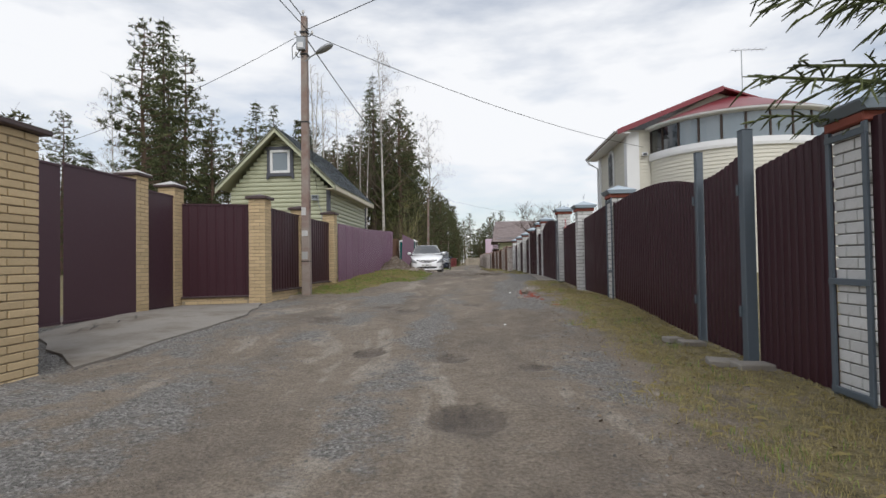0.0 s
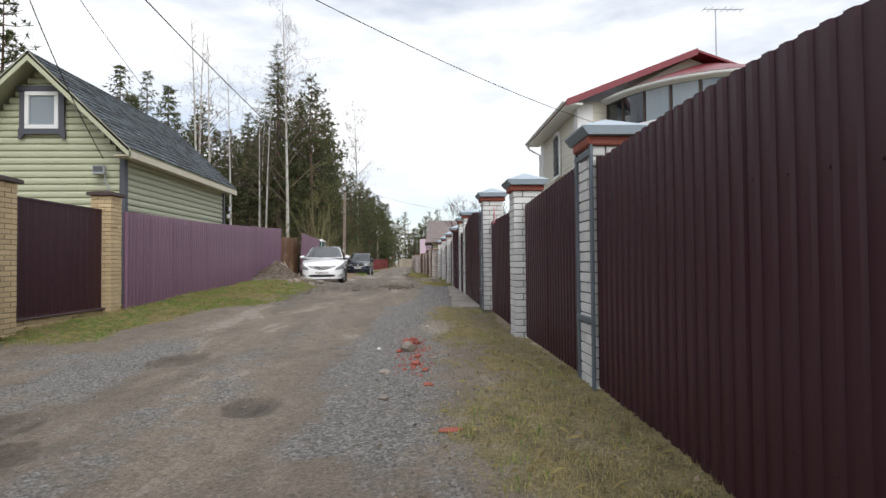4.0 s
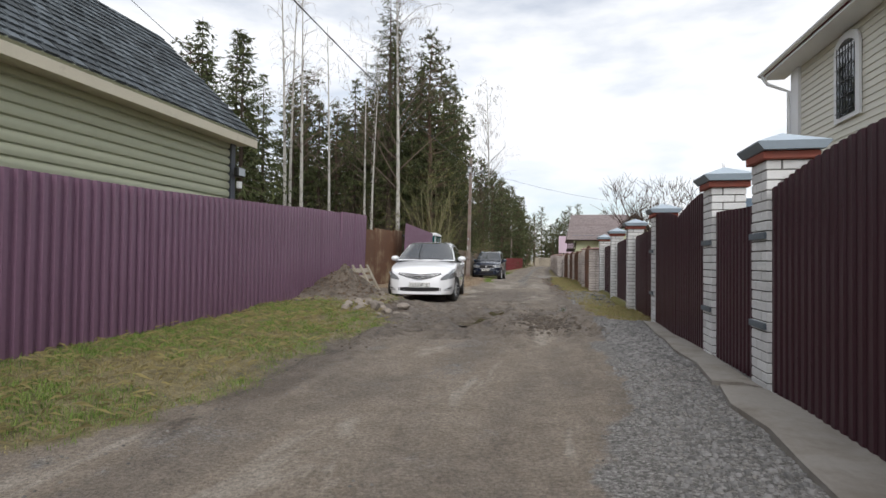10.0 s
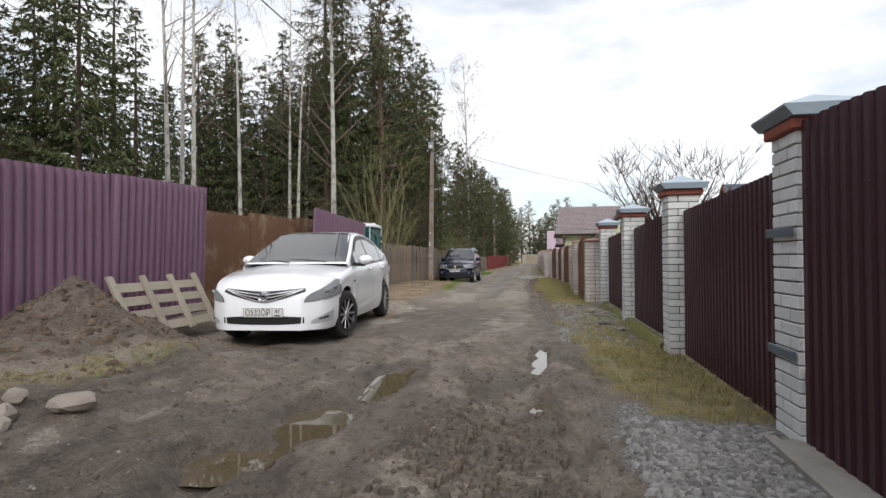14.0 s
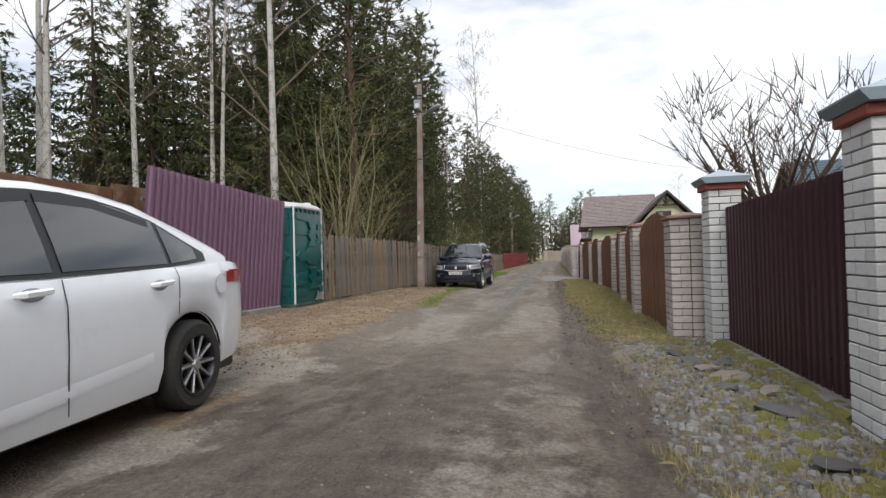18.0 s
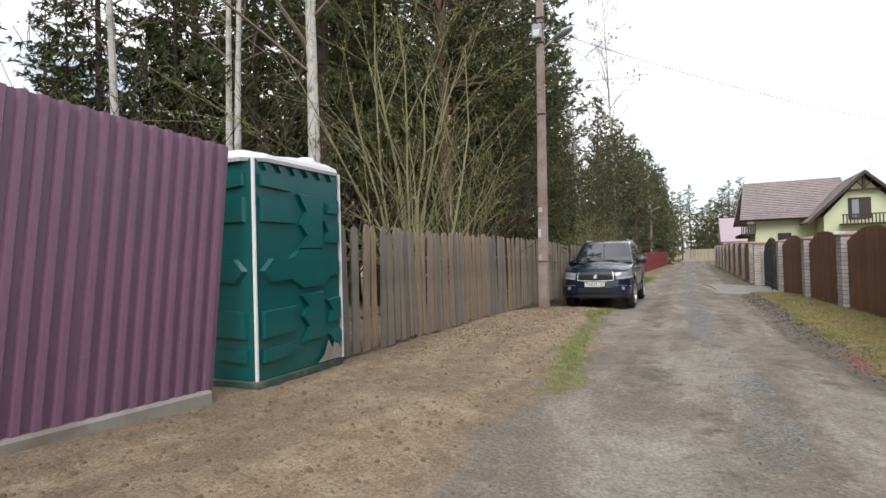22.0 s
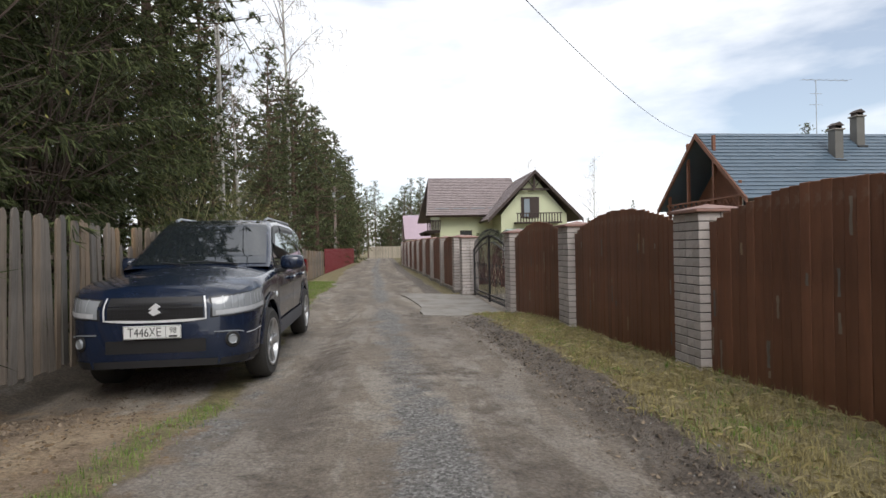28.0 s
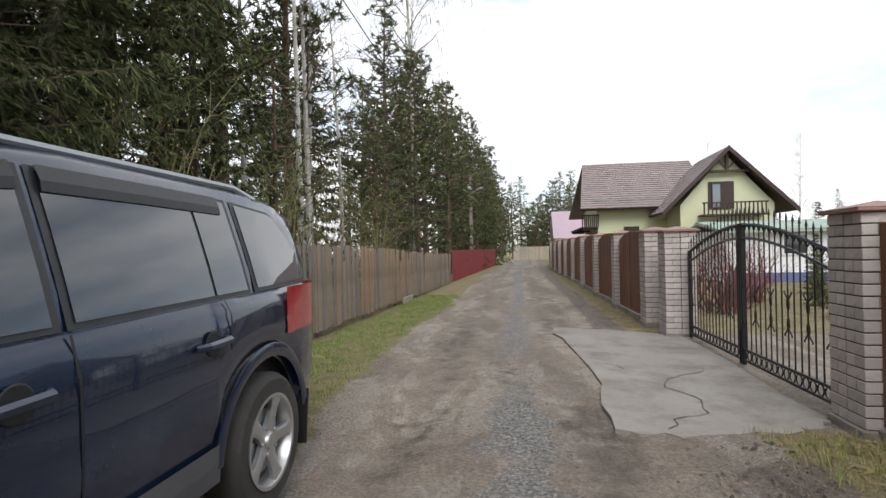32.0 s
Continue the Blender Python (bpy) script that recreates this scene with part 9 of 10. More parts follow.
# ---- poles, lamp, wires ----
def service_pole(x, y, z0, h, label, lean=(0, 0), lamp=True, dark=False):
    t = thing("utility_pole", label, "utility pole", pose(x, y, z0, lean[0], lean[1], 0), "utility poles")
    g = Geo()
    w0, w1 = 0.115, 0.075
    g.add([(sx * w, sy * w, z) for z, w in ((-0.5, w0), (h, w1)) for sx, sy in ((-1, -0.85), (-0.85, -1), (0.85, -1), (1, -0.85), (1, 0.85), (0.85, 1), (-0.85, 1), (-1, 0.85))],
          [tuple(range(8))[::-1], tuple(range(8, 16))] + [(i, (i + 1) % 8, 8 + (i + 1) % 8, 8 + i) for i in range(8)])
    part("shaft", g, POLE_CONCRETE, t, "weathered concrete shaft with red-brown stains")
    rg = random.Random(int(y))
    for k in range(6):
        z = 1.05 + 0.3 * k + rg.uniform(-0.08, 0.08)
        w = w0 - (w0 - w1) * z / h + 0.003
        part("paper_notice", Geo().box(-w * 0.9 + rg.uniform(0, 0.02), -w - 0.001, z, w * 0.9 - rg.uniform(0.02, 0.12), -w, z + rg.uniform(0.1, 0.22)), (POSTER, POLE_CONCRETE)[k % 2], t)
    part("tar_band", Geo().box(-w0 * 0.98, -w0 * 0.98, 0.98, w0 * 0.98, w0 * 0.98, 1.0), BLACK_TRIM, t)
    part("meter_box", Geo().cbox(-0.16, -0.2, h - 0.95, 0.06, -0.07, h - 0.6, 0.02), LAMP_GREY, t, "grey meter box")
    part("meter_door", Geo().cbox(-0.13, -0.208, h - 0.9, 0.03, -0.2, h - 0.75, 0.004), PLASTIC_WHITE, t)
    for z in (h - 1.05, h - 0.45, h * 0.62):
        part("steel_band", Geo().cbox(-0.105, -0.105, z, 0.105, 0.105, z + 0.035, 0.004), BLACK_METAL, t)
    for sx, z in ((-0.22, h - 0.55), (0.24, h - 0.55), (-0.2, h - 1.1), (0.0, h + 0.02)):
        part("bracket", Geo().tube([(0, -0.08, z), (sx * 0.7, -0.1, z - 0.02), (sx, -0.1, z + 0.05)], 0.012, 5), BLACK_METAL, t)
        part("insulator", Geo().lathe([(0.0, 0.0), (0.03, 0.01), (0.038, 0.04), (0.025, 0.07), (0.03, 0.09), (0.0, 0.1)], 10), CERAMIC, t, at=pose(sx, -0.1, z + 0.03))
    part("cable_loop", Geo().tube([(-0.1, -0.1, h - 0.6), (-0.3, -0.12, h - 0.85), (-0.28, -0.14, h - 1.2), (-0.12, -0.14, h - 1.0), (-0.05, -0.14, h - 0.9)], 0.012, 5), CABLE, t)
    if lamp:
        part("lamp_arm", Geo().tube([(0, -0.06, h - 1.25), (0.2, -0.1, h - 1.12), (0.42, -0.14, h - 1.02)], 0.02, 6), LAMP_GREY, t)
        hd = part("lamp_head", Geo().lathe([(0.0, -0.3), (0.05, -0.27), (0.1, -0.15), (0.125, 0.02), (0.115, 0.15), (0.06, 0.24), (0.0, 0.26)], 16, axis="x"), LAMP_GREY, t, "grey street lamp head", pose(0.6, -0.18, h - 0.95, 0, -22, -12) @ Matrix.Diagonal((1, 1, 0.6, 1)), "all")
        part("lamp_glass", Geo().lathe([(0.0, -0.13), (0.06, -0.11), (0.09, 0.0), (0.085, 0.1), (0.0, 0.16)], 14, axis="x"), HEADLIGHT, hd, at=pose(0.02, 0, -0.05) @ Matrix.Diagonal((1, 0.9, 0.9, 1)))
    return t


service_pole(-4.26, 9.4, -0.15, 7.55, "concrete utility pole with street lamp and torn paper notices")
service_pole(-4.45, 44.9, 0.3, 7.3, "concrete utility pole with meter box beside the wooden fence", (0.2, 1.0))
service_pole(-4.9, 84.0, 0.0, 6.3, "distant concrete utility pole beside the red fence")


def wire(p0, p1, sag, r=0.012, label="black overhead cable sagging between poles"):
    a, b = Vector(p0), Vector(p1)
    pts = []
    for i in range(25):
        t = i / 24
        pts.append(a.lerp(b, t) + Vector((0, 0, -4 * sag * t * (1 - t))))
    w = part("overhead_cable", Geo().tube(pts, r, 5), CABLE, None)
    return tagged(w, label, "cable", "overhead cables")


wire((-4.3, 9.3, 6.95), (-4.35, 44.8, 7.0), 0.55, 0.015)
wire((-4.35, 44.8, 7.0), (-4.85, 84, 6.0), 0.6, 0.012)
wire((-4.3, 9.3, 7.4), (-3.2, -30, 6.9), 0.5, 0.013)
wire((-4.1, 9.3, 6.95), (-4.9, -30, 6.6), 0.5, 0.011)
wire((-4.2, 9.3, 6.95), (8.3, 22.25, 6.2), 0.35, 0.010)
wire((-4.2, 9.3, 7.0), (14, -6, 6.5), 0.3, 0.010)
wire((-4.4, 9.3, 6.85), (-16, 14, 5.0), 0.3, 0.008)
wire((-4.3, 9.3, 6.3), (-5.35, 14.05, 3.35), 0.25, 0.009)
wire((-4.4, 9.3, 6.7), (-9.0, 30, 6.0), 0.4, 0.007)
wire((-4.25, 44.8, 6.9), (16.9, 71.5, 7.4), 1.1, 0.008)


# ---- wrought gate ----
def wrought_gate(p0, p1, z):
    a, b = Vector((*p0, 0)), Vector((*p1, 0))
    n, ang = (b - a).length, math.degrees(math.atan2(b.y - a.y, b.x - a.x))
    t = thing("wrought_iron_gate", "black wrought-iron double gate with scrolls and spear tips", "gate", pose(p0[0], p0[1], z, 0, 0, ang))

    def top(s):
        return 1.42 + 0.36 * math.sin(math.pi * s / n)
    for s in (0.03, n / 2 - 0.03, n / 2 + 0.03, n - 0.03):
        part("gate_post", Geo().cbox(s - 0.025, -0.025, 0.0, s + 0.025, 0.025, top(s) + 0.02, 0.004), BLACK_METAL, t)
    for h in (0.06, 0.2):
        part("bottom_rail", Geo().cbox(0, -0.014, h - 0.014, n, 0.014, h + 0.014, 0.003), BLACK_METAL, t)
    for d in (0.0, -0.17):
        pts = [(s, 0, top(s) + d) for s in np.linspace(0, n, 24)]
        part("arched_rail", Geo().tube(pts, 0.018, 5), BLACK_METAL, t)
    k = int(n / 0.135)
    for i in range(1, k):
        s = n * i / k
        g = Geo().cyl((s, 0, 0.2), (s, 0, top(s) + 0.13), 0.0085, n=5)
        g.lathe([(0.0, 0.0), (0.016, 0.02), (0.008, 0.06), (0.0, 0.1)], 5, (s, 0, top(s) + 0.12))
        part("bar", g, BLACK_METAL, t)
        c = s - n / k / 2
        part("ring", Geo().tube([(c + 0.058 * math.cos(q), 0, 0.13 + 0.058 * math.sin(q)) for q in np.linspace(0, 2 * math.pi, 13)], 0.008, 4), BLACK_METAL, t)
        part("upper_scroll", Geo().tube([(c + 0.055 * math.cos(q), 0, top(c) - 0.085 + 0.07 * math.sin(q)) for q in np.linspace(0.4, math.pi - 0.4, 9)], 0.009, 4), BLACK_METAL, t)
    for i in range(1, k, 3):
        s = n * i / k
        for sg in (-1, 1):
            for up in (-1, 1):
                pts = [(s + sg * (0.012 + 0.085 * (q / 5) * abs(math.cos(q * 0.8))), 0, 0.78 + up * (0.05 + 0.19 * math.sin(q / 5 * 1.5))) for q in np.linspace(0, 5, 14)]
                part("scroll", Geo().tube(pts, 0.008, 4), BLACK_METAL, t)
    part("latch", Geo().cyl((n / 2, -0.03, 0.02), (n / 2, -0.03, 0.45), 0.01, n=6), BLACK_METAL, t)
    return t


wrought_gate((1.42, 58.3), (1.5, 53.95), -0.1)
garden_shrub = make_tree("garden_shrub", "bare reddish-brown garden shrub behind the wrought gate", bush_meshes(1.5, 41, 16, 0.0, 0.6), (None, mat("red_brown_twigs", (0.16, 0.07, 0.06), 0.9, var=0.25), None), "garden shrubs")
garden_shrub.matrix_basis = pose(3.0, 61.6, -0.1)
for x, y, sc in ((3.7, 62.6, 0.9), (2.6, 63.2, 1.0), (4.5, 64.0, 1.1)):
    copy_thing(garden_shrub, pose(x, y, -0.1, 0, 0, x * 90) @ Matrix.Diagonal((sc, sc, sc, 1)))
end_wall = thing("lane_end_fence", "grey weathered board fence closing the far end of the lane", "fence", pose(-3.4, 124.0, 0.0), "wooden fences")
for i in range(36):
    part("board", Geo().cbox(i * 0.15, -0.012, 0, i * 0.15 + 0.142, 0.012, 1.75 + 0.03 * math.sin(i * 2.3), 0.004), GREY_WOOD, end_wall)
for h in (0.4, 1.4):
    part("rail", Geo().cbox(0, 0.012, h, 5.4, 0.05, h + 0.08, 0.005), GREY_WOOD, end_wall)


# ---- concrete slabs, stones, heap, pallet ----
def slab(poly, lift, label, cracks=True, seed=1):
    """A thin worn concrete apron following the ground."""
    rg = random.Random(seed)
    pts = []
    for (x0, y0), (x1, y1) in zip(poly, poly[1:] + poly[:1]):
        for k in range(6):
            t = k / 6
            pts.append((x0 + (x1 - x0) * t + rg.uniform(-0.05, 0.05), y0 + (y1 - y0) * t + rg.uniform(-0.05, 0.05)))
    n = len(pts)
    cx, cy = sum(p[0] for p in pts) / n, sum(p[1] for p in pts) / n
    g = Geo()
    g.add([(x, y, base_z(x, y) + lift) for x, y in pts] + [(cx + (x - cx) * 0.5, cy + (y - cy) * 0.5, base_z(cx + (x - cx) * 0.5, cy + (y - cy) * 0.5) + lift + 0.004) for x, y in pts]
          + [(cx, cy, base_z(cx, cy) + lift + 0.004)] + [(x, y, base_z(x, y) - 0.2) for x, y in pts],
          [(i, (i + 1) % n, n + (i + 1) % n, n + i) for i in range(n)] + [(n + i, n + (i + 1) % n, 2 * n) for i in range(n)] + [(i, 2 * n + 1 + i, 2 * n + 1 + (i + 1) % n, (i + 1) % n) for i in range(n)])
    ob = part("concrete_apron", g, CONCRETE, None)
    if cracks and seed in (2, 5):
        span = [p[1] for p in poly]
        for k in range(2):
            x, y, ang = cx + rg.uniform(-0.5, 0.2), min(span) + (0.15 if k == 0 else 2.4), rg.uniform(1.2, 1.9)
            left, right = [], []
            while y < min(max(span) - 0.8, min(span) + (3.6 if k == 0 else 5.0)) and min(p[0] for p in poly) + 0.35 < x < max(p[0] for p in poly) - 0.35:
                w = rg.uniform(0.004, 0.012)
                left.append((x - w, y, base_z(x, y) + lift + 0.0085))
                right.append((x + w, y, base_z(x, y) + lift + 0.0085))
                ang = 1.57 + (ang - 1.57) * 0.5 + rg.uniform(-0.9, 0.9)
                x, y = x + 0.16 * math.cos(ang), y + 0.16 * abs(math.sin(ang))
            if len(left) > 2:
                part("crack", Geo().grid([left, right]), BLACK_TRIM, ob)
    return tagged(ob, label, "concrete slab", kind="structure")


slab([(-0.85, 58.9), (-0.5, 55.5), (-0.55, 53.1), (0.0, 53.1), (1.2, 53.6), (1.35, 53.9), (1.28, 58.3), (1.05, 58.6), (0.2, 58.9)], 0.02, "cracked pale concrete apron before the wrought gate", seed=2)
slab([(2.2, 12.7), (2.75, 12.6), (2.72, 16.4), (2.3, 16.5)], 0.045, "worn concrete strip along the brown gate", seed=3)
slab([(2.35, 16.7), (2.72, 16.5), (2.72, 22.2), (2.5, 22.3)], 0.045, "worn concrete strip along the brown gate", seed=4)
slab([(-5.8, 2.2), (-3.6, 0.2), (-3.7, 4.4), (-4.5, 7.0), (-5.9, 6.4), (-6.1, 5.0)], 0.03, "worn paving apron before the brown gate", seed=5)
for x, y, w, d, a in ((2.95, 0.55, 0.36, 0.2, 8), (2.75, 0.72, 0.3, 0.22, -12), (2.9, 1.95, 0.3, 0.18, 5), (2.72, 2.08, 0.22, 0.16, 20)):
    b = part("paving_block", Geo().cbox(-w / 2, -d / 2, 0, w / 2, d / 2, 0.07, 0.012), CONCRETE, None, at=pose(x, y, ground_z(x, y) - 0.01, 2, 3, a))
    tagged(b, "loose grey paving block at the foot of a gate post", "block", "loose blocks")


def rock_mesh(seed, sx, sy, sz, rough=0.3):
    rg = random.Random(seed)
    bm = bmesh.new()
    bmesh.ops.create_icosphere(bm, subdivisions=2, radius=1)
    o = Vector((rg.uniform(0, 50), rg.uniform(0, 50), 0))
    for v in bm.verts:
        p = v.co.normalized()
        k = 1 + rough * noise.noise(p * 1.3 + o) + 0.16 * noise.noise(p * 3 + o)
        v.co = Vector((round(p.x * 5) / 5 * 0.4 + p.x * 0.6, round(p.y * 4) / 4 * 0.4 + p.y * 0.6, p.z)) * k * 0.92
        v.co.x, v.co.y, v.co.z = v.co.x * sx, v.co.y * sy, v.co.z * sz
    me = bpy.data.meshes.new("rock")
    bm.to_mesh(me)
    bm.free()
    me.polygons.foreach_set("use_smooth", [True] * len(me.polygons))
    me.set_sharp_from_angle(angle=radians(24))
    return me


ROCKS = [(-2.48, 20.55, .13, .11, .1), (-2.3, 20.75, .16, .13, .1), (-2.62, 21.05, .15, .12, .11), (-2.48, 21.25, .13, .11, .1), (-2.32, 21.0, .17, .13, .11), (-2.22, 21.15, .13, .15, .12),
         (-2.05, 20.95, .15, .12, .14), (-2.02, 21.35, .11, .1, .09), (-1.88, 21.2, .1, .09, .09), (-1.68, 21.55, .23, .13, .1), (-1.85, 20.55, .1, .08, .05), (-2.15, 21.55, .12, .1, .08), (-1.62, 20.9, .1, .07, .04)]
for i, (x, y, a, b, c) in enumerate(ROCKS):
    x -= 0.35
    a, b, c = a * 0.78, b * 0.78, c * 0.8
    ob = part("boulder", rock_mesh(i, a, b, c), STONE, None, at=pose(x, y, ground_z(x, y) + c * 0.55, 0, 0, i * 47))
    tagged(ob, "rounded pale granite boulder beside the earth heap", "boulder", "boulders by the heap")
for i, (x, y, a, b, c, m) in enumerate([(1.4, 8.4, .105, .09, .085, STONE), (1.42, 8.75, .09, .065, .055, BROKEN_BRICK), (1.37, 9.02, .075, .06, .045, BROKEN_BRICK), (1.5, 8.93, .05, .04, .03, BROKEN_BRICK), (1.3, 8.36, .06, .04, .03, BROKEN_BRICK), (1.5, 7.62, .07, .06, .03, BROKEN_BRICK),
                                        (1.2, 7.25, .06, .045, .03, STONE), (1.6, 7.3, .05, .04, .02, BROKEN_BRICK), (1.52, 8.0, .05, .04, .025, BROKEN_BRICK), (1.05, 8.5, .03, .03, .02, LITTER), (1.45, 9.3, .06, .05, .03, BROKEN_BRICK),
                                        (1.62, 6.7, .06, .04, .02, BROKEN_BRICK), (1.7, 7.9, .05, .03, .02, STONE), (1.25, 6.3, .05, .04, .02, STONE), (1.66, 10.7, .03, .02, .015, LITTER), (1.75, 5.4, .09, .05, .012, BROKEN_BRICK), (0.7, 3.2, .04, .02, .01, LITTER)]):
    ob = part("rubble_piece" if m is not LITTER else "litter_scrap", rock_mesh(50 + i, a, b, c, 0.4), m, None, at=pose(x, y, ground_z(x, y) + c * 0.55, 0, 0, i * 61))
    tagged(ob, {STONE: "grey stone among broken brick on the lane", BROKEN_BRICK: "broken red brick piece lying on the lane", LITTER: "white scrap of litter on the gravel"}[m], "rubble" if m is not LITTER else "litter", "rubble on the lane")


def pallet(at):
    t = thing("wooden_pallet", "grey wooden pallet leaning against the rusty fence", "pallet", at)
    for k in range(4):
        part("slat", Geo().cbox(-0.6, -0.011, 0.02 + k * 0.2, 0.6, 0.011, 0.02 + k * 0.2 + 0.13, 0.004), GREY_WOOD, t)
    for x in (-0.58, -0.18, 0.2, 0.58):
        part("bearer", Geo().cbox(x - 0.035, -0.06, -0.02, x + 0.035, -0.012, 0.84, 0.005), GREY_WOOD, t)
    return t


pallet(pose(-4.1, 25.45, 0.32, -28, 0, 90) @ Matrix.Diagonal((1.5, 1, 1.03, 1)))

# warning sign on the brown fence
sg = thing("warning_sign", "triangular red-bordered white warning sign on the fence", "sign", pose(2.88, 11.6, 1.84, 0, 0, -90))
part("sign_border", Geo().prism([(-0.15, -0.13), (0.15, -0.13), (0.16, -0.11), (0.01, 0.17), (-0.01, 0.17), (-0.16, -0.11)], -0.008, 0.0), SIGN_RED, sg)
part("sign_face", Geo().prism([(-0.115, -0.1), (0.115, -0.1), (0.0, 0.125)], -0.011, -0.008), SIGN_WHITE, sg)
part("sign_symbol", Geo().prism([(-0.02, -0.03), (0.02, -0.03), (0.025, 0.03), (0.012, 0.06), (-0.012, 0.06), (-0.025, 0.03)], -0.013, -0.011), INK, sg)
part("sign_bar", Geo().box(-0.06, -0.013, -0.085, 0.06, -0.011, -0.065), INK, sg)

# ---- grass, gravel, leaves ----
def scatter_cover(name, label, category, material, spots, build, seed):
    """Many small pieces joined into one object of kind stuff; spots yields x, y, size."""
    rg = random.Random(seed)
    g = Geo()
    for x, y, s in spots(rg):
        build(g, rg, x, y, ground_z(x, y), s)
    ob = part(name, g, material, None, mend=False)
    return tagged(ob, label, category, kind="stuff")


def tuft(g, rg, x, y, z, s):
    for k in range(9):
        a = rg.uniform(0, 6.283)
        d = Vector((math.cos(a), math.sin(a), 0))
        h, lean = s * rg.uniform(0.5, 1.2), rg.uniform(0.1, 0.9)
        p = Vector((x + rg.gauss(0, 0.045), y + rg.gauss(0, 0.045), z - 0.005))
        q = Vector((-d.y, d.x, 0)) * rg.uniform(0.0013, 0.0028)
        m = p + d * h * lean * 0.4 + Vector((0, 0, h * 0.6))
        e = p + d * h * lean * 1.1 + Vector((0, 0, h * (1.0 - 0.35 * lean)))
        g.add([p - q, p + q, m + q * 0.8, m - q * 0.8, e], [(0, 1, 2, 3), (3, 2, 4)])


def straw(g, rg, x, y, z, s):
    a = rg.uniform(0, 6.283)
    d = Vector((math.cos(a), math.sin(a), rg.uniform(0.0, 0.45))).normalized()
    p = Vector((x, y, z + 0.01))
    q = Vector((-d.y, d.x, 0)) * rg.uniform(0.001, 0.002)
    e = p + d * s
    m = (p + e) / 2 + Vector((0, 0, 0.02))
    g.add([p - q, p + q, m + q, e, m - q], [(0, 1, 2, 3, 4)])


def pebble(g, rg, x, y, z, s):
    n = 5
    a0, c, k = rg.uniform(0, 6.28), rg.uniform(0.45, 0.8), rg.uniform(0.75, 1.3)
    base = [(x + s * k * math.cos(a0 + 1.2566 * i), y + s * math.sin(a0 + 1.2566 * i) / k, z - 0.3 * s) for i in range(n)]
    top = [(x + s * k * 0.6 * math.cos(a0 + 0.5 + 1.2566 * i), y + s * 0.6 * math.sin(a0 + 0.5 + 1.2566 * i) / k, z + s * c * rg.uniform(0.7, 1.1)) for i in range(n)]
    g.add(base + top, [tuple(range(5, 10))] + [f for i in range(n) for f in ((i, (i + 1) % n, 5 + i), ((i + 1) % n, 5 + (i + 1) % n, 5 + i))])


def leaf(g, rg, x, y, z, s):
    a, b = rg.uniform(0, 6.28), rg.uniform(-0.5, 0.5)
    u, v = Vector((math.cos(a), math.sin(a), b)) * s, Vector((-math.sin(a), math.cos(a), rg.uniform(-0.4, 0.4))) * s * 0.6
    p = Vector((x, y, z + 0.012))
    g.add([p - u, p - v, p + u + Vector((0, 0, 0.4 * s)), p + v], [(0, 1, 2, 3)])


def where(x0, x1, y0, y1, n, channel, smin, smax, power=1.0, floor_v=0.25, side=None):
    def gen(rg):
        for _ in range(n):
            x, y = rg.uniform(x0, x1), rg.uniform(y0, y1)
            if any(abs(x - c[0]) < 1.05 and abs(y - c[1]) < 2.75 for c in PARKED):
                continue
            if rg.random() < max(0.0, zone(x, y)[channel] - floor_v) * power * (side(x, y) if side else 1):
                yield x, y, rg.uniform(smin, smax)
    return gen


def green_left(x, y):
    return step(-0.3, 0.25, 0.12 + noise.noise((x * 0.9, y * 0.6, 31)) + 0.6 * noise.noise((x * 2.6, y * 2.0, 35)))


def patchy(x, y):
    return 0.3 + 0.7 * step(-0.25, 0.2, noise.noise((x * 2.2, y * 1.1, 51)) + 0.5 * noise.noise((x * 5, y * 3, 53)))


def right_green(x, y):
    return max(0.0, 0.35 + 0.9 * noise.noise((x * 1.2, y * 0.7, 41))) * (1.0 if y > 30 else 0.6)


scatter_cover("grass_verge", "short green grass on the verge below the purple fence", "grass", GRASS_GREEN, where(-4.9, -1.6, 9, 24, 26000, 0, 0.03, 0.075, 0.9, 0.2, green_left), tuft, 1)
scatter_cover("dry_verge_grass", "matted straw-coloured grass below the purple fence", "grass", GRASS_DRY, where(-4.9, -1.6, 9, 24, 14000, 0, 0.02, 0.06, 0.9, 0.2, lambda x, y: 1.15 - green_left(x, y)), tuft, 8)
scatter_cover("grass_strip", "narrow strip of fresh green grass along the lane edge", "grass", GRASS_GREEN, where(-4.6, -2.0, 36, 66, 20000, 0, 0.03, 0.08, 0.9, 0.2), tuft, 2)
scatter_cover("dry_verge_grass", "matted dry straw-coloured grass below the brown fence", "grass", GRASS_DRY, where(0.8, 3.2, -6, 14, 26000, 0, 0.02, 0.055, 0.95, 0.1), tuft, 3)
scatter_cover("dry_verge_grass", "matted dry grass between the lane and the board fence", "grass", GRASS_DRY, where(-0.2, 2.8, 22, 53.6, 40000, 0, 0.03, 0.12, 0.9, 0.12, patchy), tuft, 4)
scatter_cover("green_verge_grass", "patchy green grass among the dry verge", "grass", GRASS_GREEN, where(-0.2, 2.8, -4, 53.6, 34000, 0, 0.03, 0.1, 1.0, 0.2, right_green), tuft, 5)
scatter_cover("straw_litter", "loose dry straw lying on the verges", "straw", GRASS_DRY, where(0.6, 3.1, -6, 53, 10000, 0, 0.05, 0.14, 0.9, 0.1), straw, 6)
